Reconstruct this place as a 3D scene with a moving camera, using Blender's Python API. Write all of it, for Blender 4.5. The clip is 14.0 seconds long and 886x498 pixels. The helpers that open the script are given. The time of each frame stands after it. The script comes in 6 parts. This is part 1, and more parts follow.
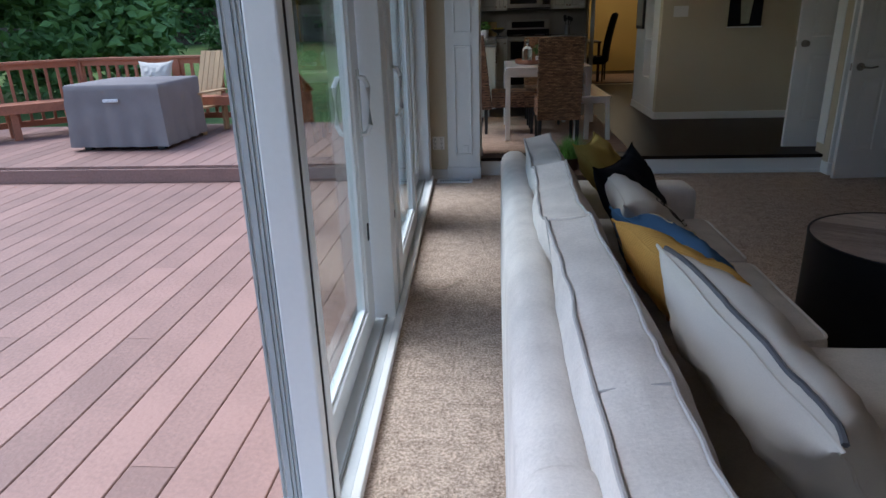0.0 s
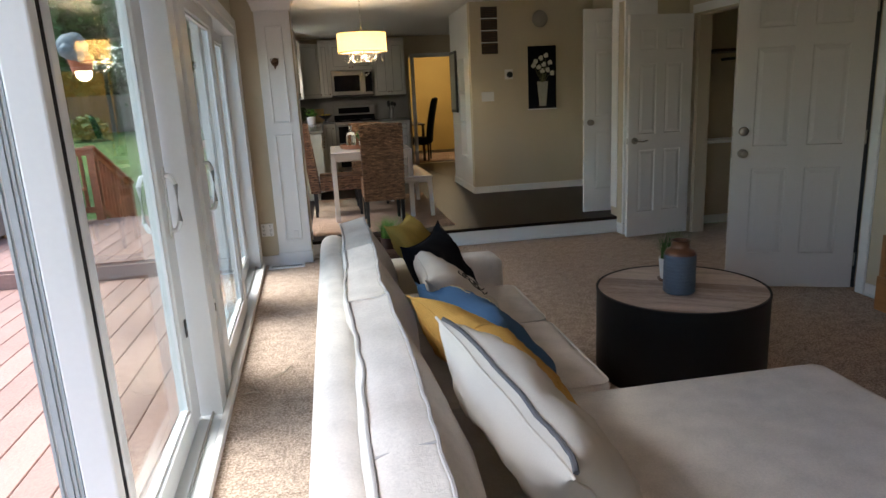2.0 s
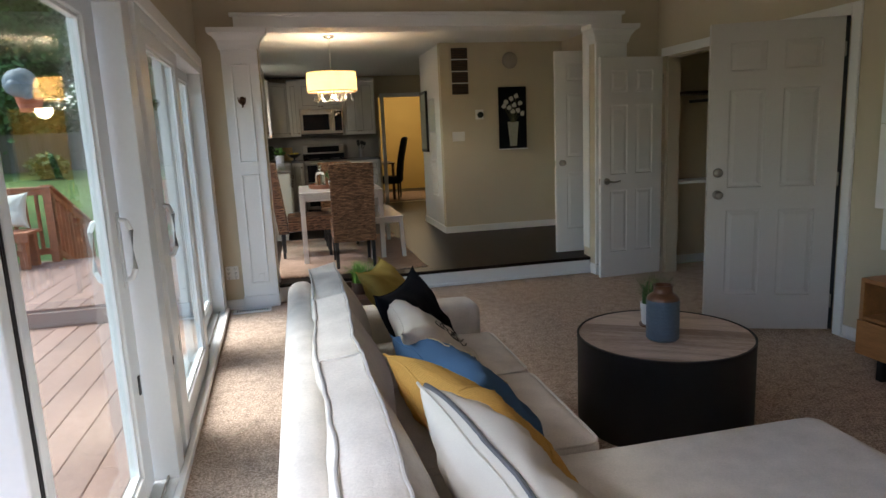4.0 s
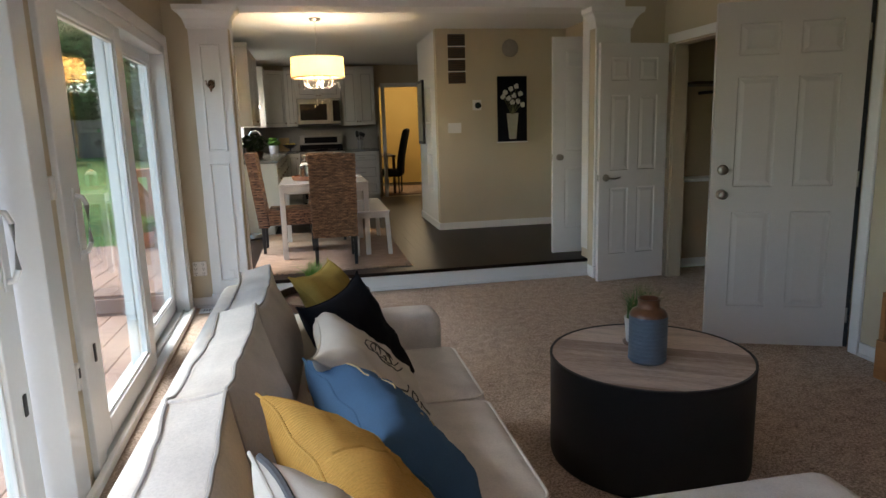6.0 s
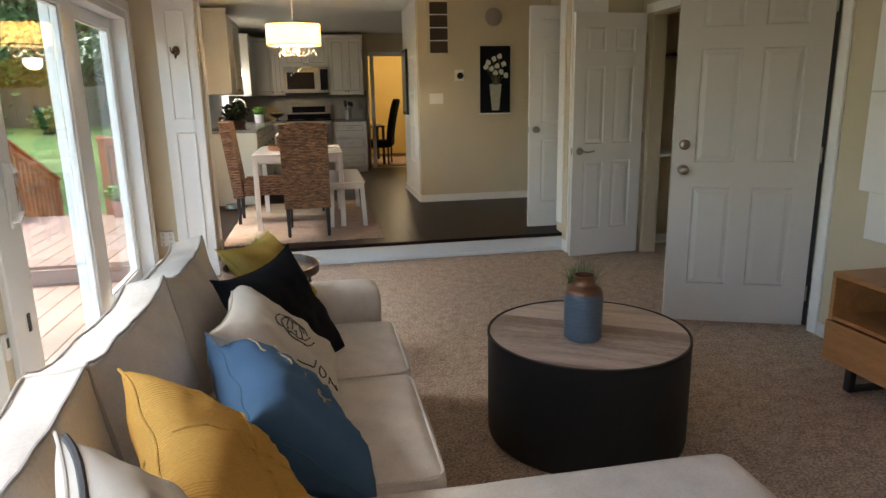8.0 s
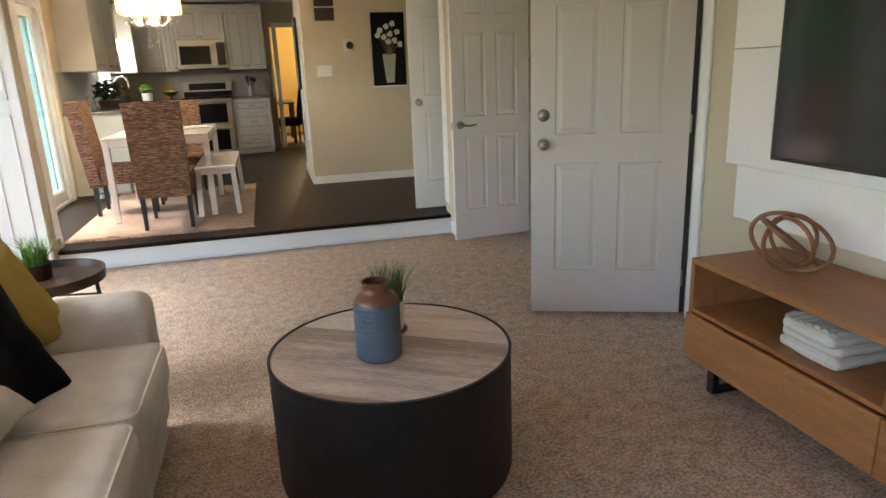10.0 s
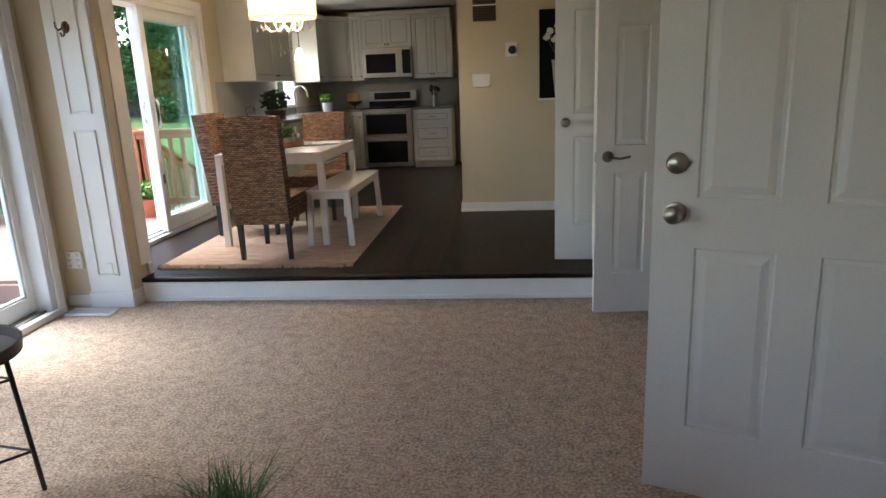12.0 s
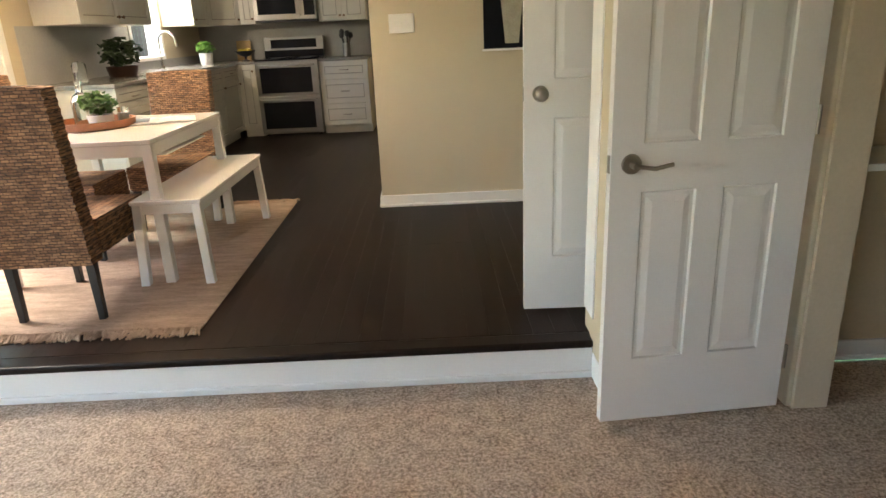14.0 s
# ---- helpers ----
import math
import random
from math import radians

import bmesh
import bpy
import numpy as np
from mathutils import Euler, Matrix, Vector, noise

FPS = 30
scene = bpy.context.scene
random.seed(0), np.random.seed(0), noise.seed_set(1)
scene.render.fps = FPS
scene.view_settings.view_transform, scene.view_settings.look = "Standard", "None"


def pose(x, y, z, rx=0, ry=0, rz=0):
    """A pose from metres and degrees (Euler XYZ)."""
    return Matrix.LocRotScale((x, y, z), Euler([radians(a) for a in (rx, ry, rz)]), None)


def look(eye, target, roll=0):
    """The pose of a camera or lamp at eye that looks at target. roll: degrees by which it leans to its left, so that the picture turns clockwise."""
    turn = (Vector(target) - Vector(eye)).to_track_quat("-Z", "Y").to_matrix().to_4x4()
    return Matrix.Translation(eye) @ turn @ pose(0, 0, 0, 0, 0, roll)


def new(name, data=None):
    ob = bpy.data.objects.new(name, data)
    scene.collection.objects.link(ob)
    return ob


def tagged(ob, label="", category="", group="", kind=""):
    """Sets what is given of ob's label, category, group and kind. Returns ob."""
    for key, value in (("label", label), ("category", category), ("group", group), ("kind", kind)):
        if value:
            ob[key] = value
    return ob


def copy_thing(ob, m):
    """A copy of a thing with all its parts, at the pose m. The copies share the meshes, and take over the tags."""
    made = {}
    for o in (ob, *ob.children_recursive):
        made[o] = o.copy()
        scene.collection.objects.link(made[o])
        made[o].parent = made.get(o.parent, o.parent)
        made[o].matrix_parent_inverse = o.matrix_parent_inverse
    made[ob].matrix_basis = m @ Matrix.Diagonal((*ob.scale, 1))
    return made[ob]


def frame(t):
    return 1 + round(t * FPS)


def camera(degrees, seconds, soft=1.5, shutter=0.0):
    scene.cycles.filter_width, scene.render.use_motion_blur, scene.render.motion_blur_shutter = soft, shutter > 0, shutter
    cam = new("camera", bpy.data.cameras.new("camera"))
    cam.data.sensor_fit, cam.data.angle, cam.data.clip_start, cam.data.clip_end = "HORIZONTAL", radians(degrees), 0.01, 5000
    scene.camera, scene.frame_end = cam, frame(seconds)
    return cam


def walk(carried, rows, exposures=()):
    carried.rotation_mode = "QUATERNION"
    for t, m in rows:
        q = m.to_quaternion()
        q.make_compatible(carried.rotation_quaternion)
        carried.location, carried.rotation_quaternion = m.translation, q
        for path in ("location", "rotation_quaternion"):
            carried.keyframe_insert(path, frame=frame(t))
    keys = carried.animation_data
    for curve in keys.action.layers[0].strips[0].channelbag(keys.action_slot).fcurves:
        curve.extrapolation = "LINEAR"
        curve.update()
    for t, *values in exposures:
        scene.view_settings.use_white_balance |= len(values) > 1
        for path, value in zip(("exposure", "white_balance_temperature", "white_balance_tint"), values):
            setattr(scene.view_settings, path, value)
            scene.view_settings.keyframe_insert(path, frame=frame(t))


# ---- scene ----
cam = camera(68.8, 14.0)
PATH = [
    (0, (0.654, 0.011, 1.406), (0.497, 1.888, 0.734), -1.7),
    (0.5, (0.615, 0.116, 1.43), (0.651, 2.002, 0.764), -2.6),
    (1, (0.701, 0.003, 1.472), (0.771, 1.915, 0.89), -3.2),
    (1.5, (0.793, -0.018, 1.448), (0.959, 1.895, 0.89), -2.6),
    (2, (0.791, -0.111, 1.454), (1.103, 1.809, 0.991), -2.9),
    (2.5, (0.815, -0.074, 1.448), (1.18, 1.85, 1.041), -3.2),
    (3, (0.816, -0.013, 1.45), (1.228, 1.909, 1.078), -3.0),
    (3.2, (0.76, 0.003, 1.466), (1.211, 1.92, 1.116), -2.7),
    (5.3, (0.927, 0.263, 1.443), (1.269, 2.2, 1.078), -2.3),
    (5.5, (0.958, 0.332, 1.433), (1.319, 2.266, 1.072), -2.4),
    (6, (1.131, 0.391, 1.417), (1.503, 2.321, 1.047), -1.7),
    (6.5, (1.327, 0.339, 1.419), (1.56, 2.288, 1.038), -1.2),
    (7, (1.406, 0.36, 1.421), (1.615, 2.305, 1.006), -0.7),
    (7.5, (1.434, 0.361, 1.423), (1.741, 2.286, 0.98), -0.5),
    (8, (1.417, 0.38, 1.41), (1.773, 2.295, 0.955), -1.1),
    (8.5, (1.439, 0.376, 1.411), (1.8, 2.287, 0.945), -1.2),
    (9, (1.575, 0.437, 1.399), (1.969, 2.341, 0.933), -2.6),
    (9.2, (1.678, 0.512, 1.387), (2.184, 2.383, 0.891), -2.5),
    (11.3, (2.862, 1.313, 1.353), (3.075, 3.225, 0.806), -1.1),
    (11.5, (2.95, 1.492, 1.367), (2.991, 3.424, 0.853), -0.8),
    (12, (3.026, 1.941, 1.359), (2.833, 3.871, 0.873), -2.3),
    (12.5, (3.055, 2.378, 1.377), (2.759, 4.294, 0.885), -2.3),
    (13, (3.066, 2.885, 1.374), (2.777, 4.803, 0.888), -1.4),
    (13.5, (3.006, 3.264, 1.382), (2.726, 5.159, 0.807), -1.9),
    (14, (2.995, 3.688, 1.365), (3.01, 5.58, 0.718), -2.5),
]
EXPOSURES = [(0.0, 1.02, 5600, 10), (0.5, 1.38, 5800, 10), (1.0, 1.5, 6050, 10), (1.5, 1.75, 6200, 10), (2.0, 2.08, 6350, 10), (2.2, 2.15, 6350, 10), (2.5, 2.25, 6350, 10), (3.0, 2.12, 6300, 10), (5.5, 2.2, 6400, 10), (6.0, 2.3, 6400, 10), (6.5, 1.9, 6450, 10), (7.0, 2.4, 6550, 10), (7.5, 3.0, 6700, 10), (8.0, 2.8, 6800, 10), (8.5, 2.5, 6800, 10), (9.0, 3.0, 6750, 10), (9.3, 3.45, 6850, 10), (11.3, 3.25, 6250, 10), (11.6, 3.15, 6200, 10), (12.0, 2.82, 6150, 10), (12.5, 2.82, 6050, 10), (13.5, 3.15, 6450, 10), (14.0, 3.75, 7000, 10)]

walk(cam, [(t, look(eye, target, roll)) for t, eye, target, roll in PATH], EXPOSURES)

# ---- daylight: bright overcast afternoon ----
world = bpy.data.worlds.new("sky")
scene.world = world
world.use_nodes = True
wn = world.node_tree.nodes
sky = wn.new("ShaderNodeTexSky")
sky.sky_type = "NISHITA"
sky.sun_disc = False
sky.sun_elevation = radians(57)
sky.sun_rotation = radians(290)
sky.air_density, sky.dust_density, sky.ozone_density = 1.0, 1.5, 1.0
wn["Background"].inputs["Strength"].default_value = 0.15
world.node_tree.links.new(sky.outputs["Color"], wn["Background"].inputs["Color"])
sun = new("sun", bpy.data.lights.new("sun", "SUN"))
sun.data.energy, sun.data.angle, sun.data.color = 2.0, radians(45), (1.0, 0.97, 0.92)
sun.matrix_world = look((-16, 6, 26), (0, 0, 0))

# ---- helpers of this scene ----
S = 0.165          # height of the dining floor over the carpet


def mat(name, color, rough=0.6, vary=0.12, scale=6.0, fine=60.0, bump=0.1, metal=0.0, spec=0.5, dist=0.01, stretch=(1, 1, 1), dark=None, rand=0.0, coat=0.0, lo=0.3, hi=0.7, mixb=0.5, grain=0.5, rib=0.0):
    """A painted, cloth or wooden surface: a base colour that drifts at two scales, with fine relief."""
    m = bpy.data.materials.new(name)
    m.use_nodes = True
    nt = m.node_tree
    n, l = nt.nodes, nt.links
    b = n["Principled BSDF"]
    b.inputs["Roughness"].default_value = rough
    b.inputs["Metallic"].default_value = metal
    b.inputs["Specular IOR Level"].default_value = spec
    b.inputs["Coat Weight"].default_value = coat
    tc = n.new("ShaderNodeTexCoord")
    mp = n.new("ShaderNodeMapping")
    mp.inputs["Scale"].default_value = stretch
    l.new(tc.outputs["Object"], mp.inputs["Vector"])
    big, small = n.new("ShaderNodeTexNoise"), n.new("ShaderNodeTexNoise")
    big.inputs["Scale"].default_value, small.inputs["Scale"].default_value = scale, fine
    big.inputs["Detail"].default_value = small.inputs["Detail"].default_value = 4
    small.inputs["Roughness"].default_value = grain
    for t in (big, small):
        l.new(mp.outputs["Vector"], t.inputs["Vector"])
    mix = n.new("ShaderNodeMath")
    mix.operation = "MULTIPLY_ADD"
    l.new(small.outputs["Fac"], mix.inputs[0])
    mix.inputs[1].default_value = 1 - mixb
    half = n.new("ShaderNodeMath")
    half.operation = "MULTIPLY"
    half.inputs[1].default_value = mixb
    l.new(big.outputs["Fac"], half.inputs[0])
    l.new(half.outputs[0], mix.inputs[2])
    fac = mix.outputs[0]
    if rand:
        oi = n.new("ShaderNodeObjectInfo")
        ad = n.new("ShaderNodeMath")
        ad.operation = "MULTIPLY_ADD"
        l.new(oi.outputs["Random"], ad.inputs[0])
        ad.inputs[1].default_value = rand
        l.new(fac, ad.inputs[2])
        sb = n.new("ShaderNodeMath")
        sb.operation = "SUBTRACT"
        l.new(ad.outputs[0], sb.inputs[0])
        sb.inputs[1].default_value = rand / 2
        fac = sb.outputs[0]
    ramp = n.new("ShaderNodeValToRGB")
    low = dark or [c * (1 - vary) for c in color]
    high = [min(1, c * (1 + vary)) for c in color]
    ramp.color_ramp.elements[0].position, ramp.color_ramp.elements[1].position = lo, hi
    ramp.color_ramp.elements[0].color, ramp.color_ramp.elements[1].color = (*low, 1), (*high, 1)
    l.new(fac, ramp.inputs["Fac"])
    l.new(ramp.outputs["Color"], b.inputs["Base Color"])
    if bump:
        bp = n.new("ShaderNodeBump")
        bp.inputs["Strength"].default_value, bp.inputs["Distance"].default_value = bump, dist
        if rib:
            wv_ = n.new("ShaderNodeTexWave")
            wv_.inputs["Scale"].default_value, wv_.inputs["Distortion"].default_value = rib, 0.6
            l.new(tc.outputs["Object"], wv_.inputs["Vector"])
            l.new(wv_.outputs["Fac"], bp.inputs["Height"])
        else:
            l.new(small.outputs["Fac"], bp.inputs["Height"])
        l.new(bp.outputs["Normal"], b.inputs["Normal"])
    return m


def glow(name, color, strength):
    m = bpy.data.materials.new(name)
    m.use_nodes = True
    b = m.node_tree.nodes["Principled BSDF"]
    b.inputs["Base Color"].default_value = (*color, 1)
    b.inputs["Emission Color"].default_value = (*color, 1)
    b.inputs["Emission Strength"].default_value = strength
    return m


def glassy(name, tint=(1, 1, 1), rough=0.0, thin=True):
    """Window glass: clear, with the mirror image that plain glass gives."""
    m = bpy.data.materials.new(name)
    m.use_nodes = True
    nt = m.node_tree
    n, l = nt.nodes, nt.links
    if not thin:
        b = n["Principled BSDF"]
        b.inputs["Base Color"].default_value = (*tint, 1)
        b.inputs["Transmission Weight"].default_value = 1
        b.inputs["Roughness"].default_value = rough
        return m
    n.remove(n["Principled BSDF"])
    tr, gl, mx = n.new("ShaderNodeBsdfTransparent"), n.new("ShaderNodeBsdfGlossy"), n.new("ShaderNodeMixShader")
    lw, pw, ma = n.new("ShaderNodeLayerWeight"), n.new("ShaderNodeMath"), n.new("ShaderNodeMath")
    lw.inputs["Blend"].default_value = 0.5
    pw.operation, ma.operation = "POWER", "MULTIPLY_ADD"
    pw.inputs[1].default_value, ma.inputs[1].default_value, ma.inputs[2].default_value = 4.5, 0.9, 0.035
    l.new(lw.outputs["Facing"], pw.inputs[0])
    l.new(pw.outputs[0], ma.inputs[0])
    tr.inputs["Color"].default_value = (*tint, 1)
    gl.inputs["Roughness"].default_value = 0.01
    l.new(ma.outputs[0], mx.inputs[0])
    l.new(tr.outputs[0], mx.inputs[1])
    l.new(gl.outputs[0], mx.inputs[2])
    l.new(mx.outputs[0], n["Material Output"].inputs["Surface"])
    return m


def box(bm, x0, x1, y0, y1, z0, z1, m=None):
    g = bmesh.ops.create_cube(bm, size=1)
    t = Matrix.Translation(((x0 + x1) / 2, (y0 + y1) / 2, (z0 + z1) / 2)) @ Matrix.Diagonal((x1 - x0, y1 - y0, z1 - z0, 1))
    bmesh.ops.transform(bm, matrix=(m @ t) if m else t, verts=g["verts"])
    return g["verts"]


def rod(bm, a, b, r, r2=None, seg=12):
    a, b = Vector(a), Vector(b)
    g = bmesh.ops.create_cone(bm, cap_ends=True, segments=seg, radius1=r, radius2=r if r2 is None else r2, depth=(b - a).length)
    q = (b - a).to_track_quat("Z", "Y").to_matrix().to_4x4()
    bmesh.ops.transform(bm, matrix=Matrix.Translation((a + b) / 2) @ q, verts=g["verts"])
    return g["verts"]


def lathe(bm, profile, seg=32, at=(0, 0, 0)):
    """A turned shape from (radius, height) pairs."""
    rings = []
    for r, z in profile:
        if r < 1e-5:
            rings.append([bm.verts.new((at[0], at[1], at[2] + z))])
        else:
            rings.append([bm.verts.new((at[0] + r * math.cos(2 * math.pi * k / seg), at[1] + r * math.sin(2 * math.pi * k / seg), at[2] + z)) for k in range(seg)])
    for a, b in zip(rings, rings[1:]):
        for k in range(seg):
            j = (k + 1) % seg
            if len(a) == 1 and len(b) > 1:
                bm.faces.new((a[0], b[j], b[k]))
            elif len(b) == 1 and len(a) > 1:
                bm.faces.new((a[k], a[j], b[0]))
            elif len(a) > 1:
                bm.faces.new((a[k], a[j], b[j], b[k]))


def tube(bm, pts, r, seg=8, closed=False):
    pts = [Vector(p) for p in pts]
    rings, n = [], len(pts)
    for i, p in enumerate(pts):
        a, b = (pts[i - 1], pts[(i + 1) % n]) if closed else (pts[max(i - 1, 0)], pts[min(i + 1, n - 1)])
        q = (b - a).to_track_quat("Z", "Y").to_matrix()
        rings.append([bm.verts.new(p + q @ Vector((r * math.cos(2 * math.pi * k / seg), r * math.sin(2 * math.pi * k / seg), 0))) for k in range(seg)])
    for i in range(n if closed else n - 1):
        a, b = rings[i], rings[(i + 1) % n]
        for k in range(seg):
            bm.faces.new((a[k], a[(k + 1) % seg], b[(k + 1) % seg], b[k]))
    if not closed:
        bm.faces.new(rings[0][::-1])
        bm.faces.new(rings[-1])


def part(name, bm, material, parent=None, label="", bevel=0.0, smooth=False, segs=2, m=None):
    if bevel:
        es = [e for e in bm.edges if len(e.link_faces) == 2 and e.calc_face_angle(0) > 0.5]
        bmesh.ops.bevel(bm, geom=es, offset=bevel, segments=segs, affect="EDGES", profile=0.5, clamp_overlap=True)
    bmesh.ops.recalc_face_normals(bm, faces=bm.faces)
    me = bpy.data.meshes.new(name)
    bm.to_mesh(me)
    bm.free()
    me.materials.append(material)
    if smooth:
        me.polygons.foreach_set("use_smooth", [True] * len(me.polygons))
        if hasattr(me, "set_sharp_from_angle"):
            me.set_sharp_from_angle(angle=radians(50))
    ob = new(name, me)
    if m is not None:
        ob.matrix_basis = m
    if parent:
        ob.parent = parent
    if label:
        ob["label"] = label
    return ob


def boxpart(name, dims, material, parent=None, label="", bevel=0.004, m=None):
    bm = bmesh.new()
    box(bm, *dims)
    return part(name, bm, material, parent, label, bevel=bevel, m=m)


def thing(name, m, label="", category="", group="", kind=""):
    ob = new(name)
    ob.empty_display_size = 0.1
    ob.matrix_basis = m
    return tagged(ob, label, category, group, kind)


def structure(name, bm, material, label="", category="", bevel=0.0):
    return tagged(part(name, bm, material, bevel=bevel), label, category, kind="structure")


# ---- materials ----
M_WALL = mat("beige_paint", (0.56, 0.485, 0.35), 0.75, 0.04, 2, 180, 0.06)
M_WHITE = mat("white_trim_paint", (0.80, 0.79, 0.77), 0.4, 0.03, 3, 90, 0.03)
M_DOORP = mat("white_door_paint", (0.76, 0.73, 0.70), 0.38, 0.03, 3, 120, 0.04)
# same white door paint, darkened to put the door's shade in its colour
M_DOORP_SHADED = mat("shaded_door_paint", (0.57, 0.535, 0.50), 0.4, 0.03, 3, 120, 0.04)
M_VINYL = mat("white_vinyl", (0.74, 0.765, 0.775), 0.3, 0.03, 4, 60, 0.01)
M_CEIL = mat("ceiling_paint", (0.78, 0.77, 0.74), 0.9, 0.03, 2, 220, 0.1)
M_CARPET = mat("speckled_carpet", (0.66, 0.53, 0.43), 1.0, 0.16, 16, 80, 0.7, dist=0.014, spec=0.05, dark=(0.23, 0.162, 0.122), lo=0.41, hi=0.59, mixb=0.16, grain=0.9)
M_FLOOR = mat("dark_hardwood", (0.017, 0.010, 0.008), 0.36, 0.35, 3, 40, 0.1, stretch=(8, 0.6, 1), rand=0.25, spec=0.11)
M_DECK = mat("red_deck_stain", (0.268, 0.158, 0.128), 0.62, 0.22, 3, 45, 0.3, rand=0.35)
M_RAIL = mat("redwood_rail", (0.36, 0.135, 0.07), 0.6, 0.25, 4, 50, 0.2, rand=0.2)
M_LINEN = mat("oatmeal_linen", (0.68, 0.64, 0.595), 0.95, 0.15, 9, 150, 0.4, dist=0.004, spec=0.12, grain=0.75, lo=0.34, hi=0.66)
M_PIPING = mat("linen_piping", (0.45, 0.43, 0.415), 0.95, 0.1, 6, 300, 0.3, spec=0.15)
M_GLASS = glassy("window_glass", (0.90, 0.96, 0.94))
M_GLASS_TEAL = glassy("tinted_window_glass", (0.84, 0.95, 0.92))
M_BLACKM = mat("black_metal", (0.015, 0.015, 0.016), 0.45, 0.2, 8, 80, 0.05)
M_DRUM = mat("black_drum_side", (0.012, 0.012, 0.012), 0.6, 0.3, 8, 120, 0.1)
M_NICKEL = mat("satin_nickel", (0.34, 0.31, 0.27), 0.28, 0.06, 20, 200, 0.02, metal=1.0)
M_SEAL = mat("grey_seal_strip", (0.40, 0.44, 0.46), 0.7, 0.1)
# near-black colour standing for the shade in gaps, slots and vents
M_DARKGAP = mat("dark_gap", (0.02, 0.02, 0.022), 0.8, 0.1)
M_LAWN = mat("lawn", (0.085, 0.14, 0.028), 0.95, 0.45, 0.8, 30, 0.6, dist=0.05)

# ---- large structure ----
WL, WR, YB, CEIL, DCEIL = 0.05, 4.26, -2.3, 2.78, 2.555

bm = bmesh.new()
box(bm, 0.02, 5.3, YB - 0.15, 6.02, -0.14, 0.0)
structure("floor", bm, M_CARPET, "speckled beige and grey cut-pile carpet of the living room", "floor")


# the window wall stands a little askew to the room: it turns about its far corner
WEST = Matrix.Translation((0.05, 5.9, 0)) @ Matrix.Rotation(radians(1.9), 4, "Z") @ Matrix.Translation((-0.05, -5.9, 0))


def wall_with_openings(name, axis, at0, at1, u0, u1, z0, z1, holes, material, label, turn=None):
    """A wall between at0 and at1 across, from u0 to u1 along, with holes (u0, u1, z0, z1) right through."""
    bm = bmesh.new()

    def put(a, b, c, d):
        if b - a > 1e-4 and d - c > 1e-4:
            if axis == "y":
                box(bm, at0, at1, a, b, c, d)
            else:
                box(bm, a, b, at0, at1, c, d)
    u = u0
    for h0, h1, hz0, hz1 in sorted(holes):
        put(u, h0, z0, z1)
        put(h0, h1, z0, hz0)
        put(h0, h1, hz1, z1)
        u = h1
    put(u, u1, z0, z1)
    if turn:
        bmesh.ops.transform(bm, matrix=turn, verts=bm.verts)
    return structure(name, bm, material, label, "wall")


# near end lengthened out of view, to let more daylight onto the chaise
SL0, SL1, SLZ = -1.5, 5.74, 2.07      # living-room sliding door
DL0, DL1, DLZ = 6.42, 8.36, S + 2.0   # dining sliding door
wall_with_openings("wall_west", "y", -0.12, WL, YB, 5.9, -0.3, 2.9, [(SL0, 3.0, -0.005, SLZ), (3.12, SL1, -0.005, SLZ)], M_WALL, "beige painted outside wall with sliding glass doors to the deck", WEST)
wall_with_openings("wall_west_dining", "y", -0.12, WL, 5.902, 12.65, -0.3, 2.9, [(DL0, DL1, S, DLZ), (10.45, 11.28, 1.16, 2.2)], M_WALL, "beige painted outside wall with sliding glass doors")
wall_with_openings("wall_east", "y", WR, WR + 0.12, YB, 6.0, 0, CEIL, [(3.605, 4.66, 0, 2.08), (5.02, 5.72, 0, 2.08)], M_WALL, "beige painted wall with an entry door and a closet")
wall_with_openings("wall_back", "x", YB - 0.12, YB, -0.12, WR + 0.12, 0, CEIL, [], M_WALL, "plain beige wall closing the living room")
wall_with_openings("wall_north", "x", 5.90, 6.14, WL, WR, 0, CEIL, [(0.534, 3.596, 0, 2.42)], M_WALL, "beige wall over the wide opening to the dining room")
bm = bmesh.new()
box(bm, -0.1, WR + 0.1, YB, 6.14, CEIL, CEIL + 0.1)
structure("ceiling", bm, M_CEIL, "plain white living-room ceiling", "ceiling")
bm = bmesh.new()
box(bm, -0.1, 5.6, 6.14, 16.2, DCEIL, DCEIL + 0.12)
structure("ceiling_dining", bm, M_CEIL, "plain white ceiling of the dining room and kitchen", "ceiling")
# dining floor and step
bm = bmesh.new()
box(bm, WL, 5.5, 6.06, 16.2, S - 0.1, S - 0.002)
floor_dining = structure("floor_dining", bm, M_FLOOR, "dark brown hardwood floor of the dining room", "floor")
boxpart("step_riser", (0.536, 3.594, 6.0, 6.04, 0.0, S - 0.03), M_WHITE, None, "", 0.002)
tagged(bpy.data.objects["step_riser"], "white painted riser of the step up to the dining room", "step", kind="structure")
bm = bmesh.new()
box(bm, 0.536, 3.594, 5.985, 6.0, 0.0, 0.03)
structure("trim_step", bm, M_WHITE, "white shoe moulding at the foot of the step", "trim", 0.006)
bm = bmesh.new()
box(bm, 0.536, 3.594, 5.98, 6.075, S - 0.03, S + 0.002)
structure("trim_nosing", bm, M_FLOOR, "dark hardwood nosing on the step's edge", "trim", 0.01)

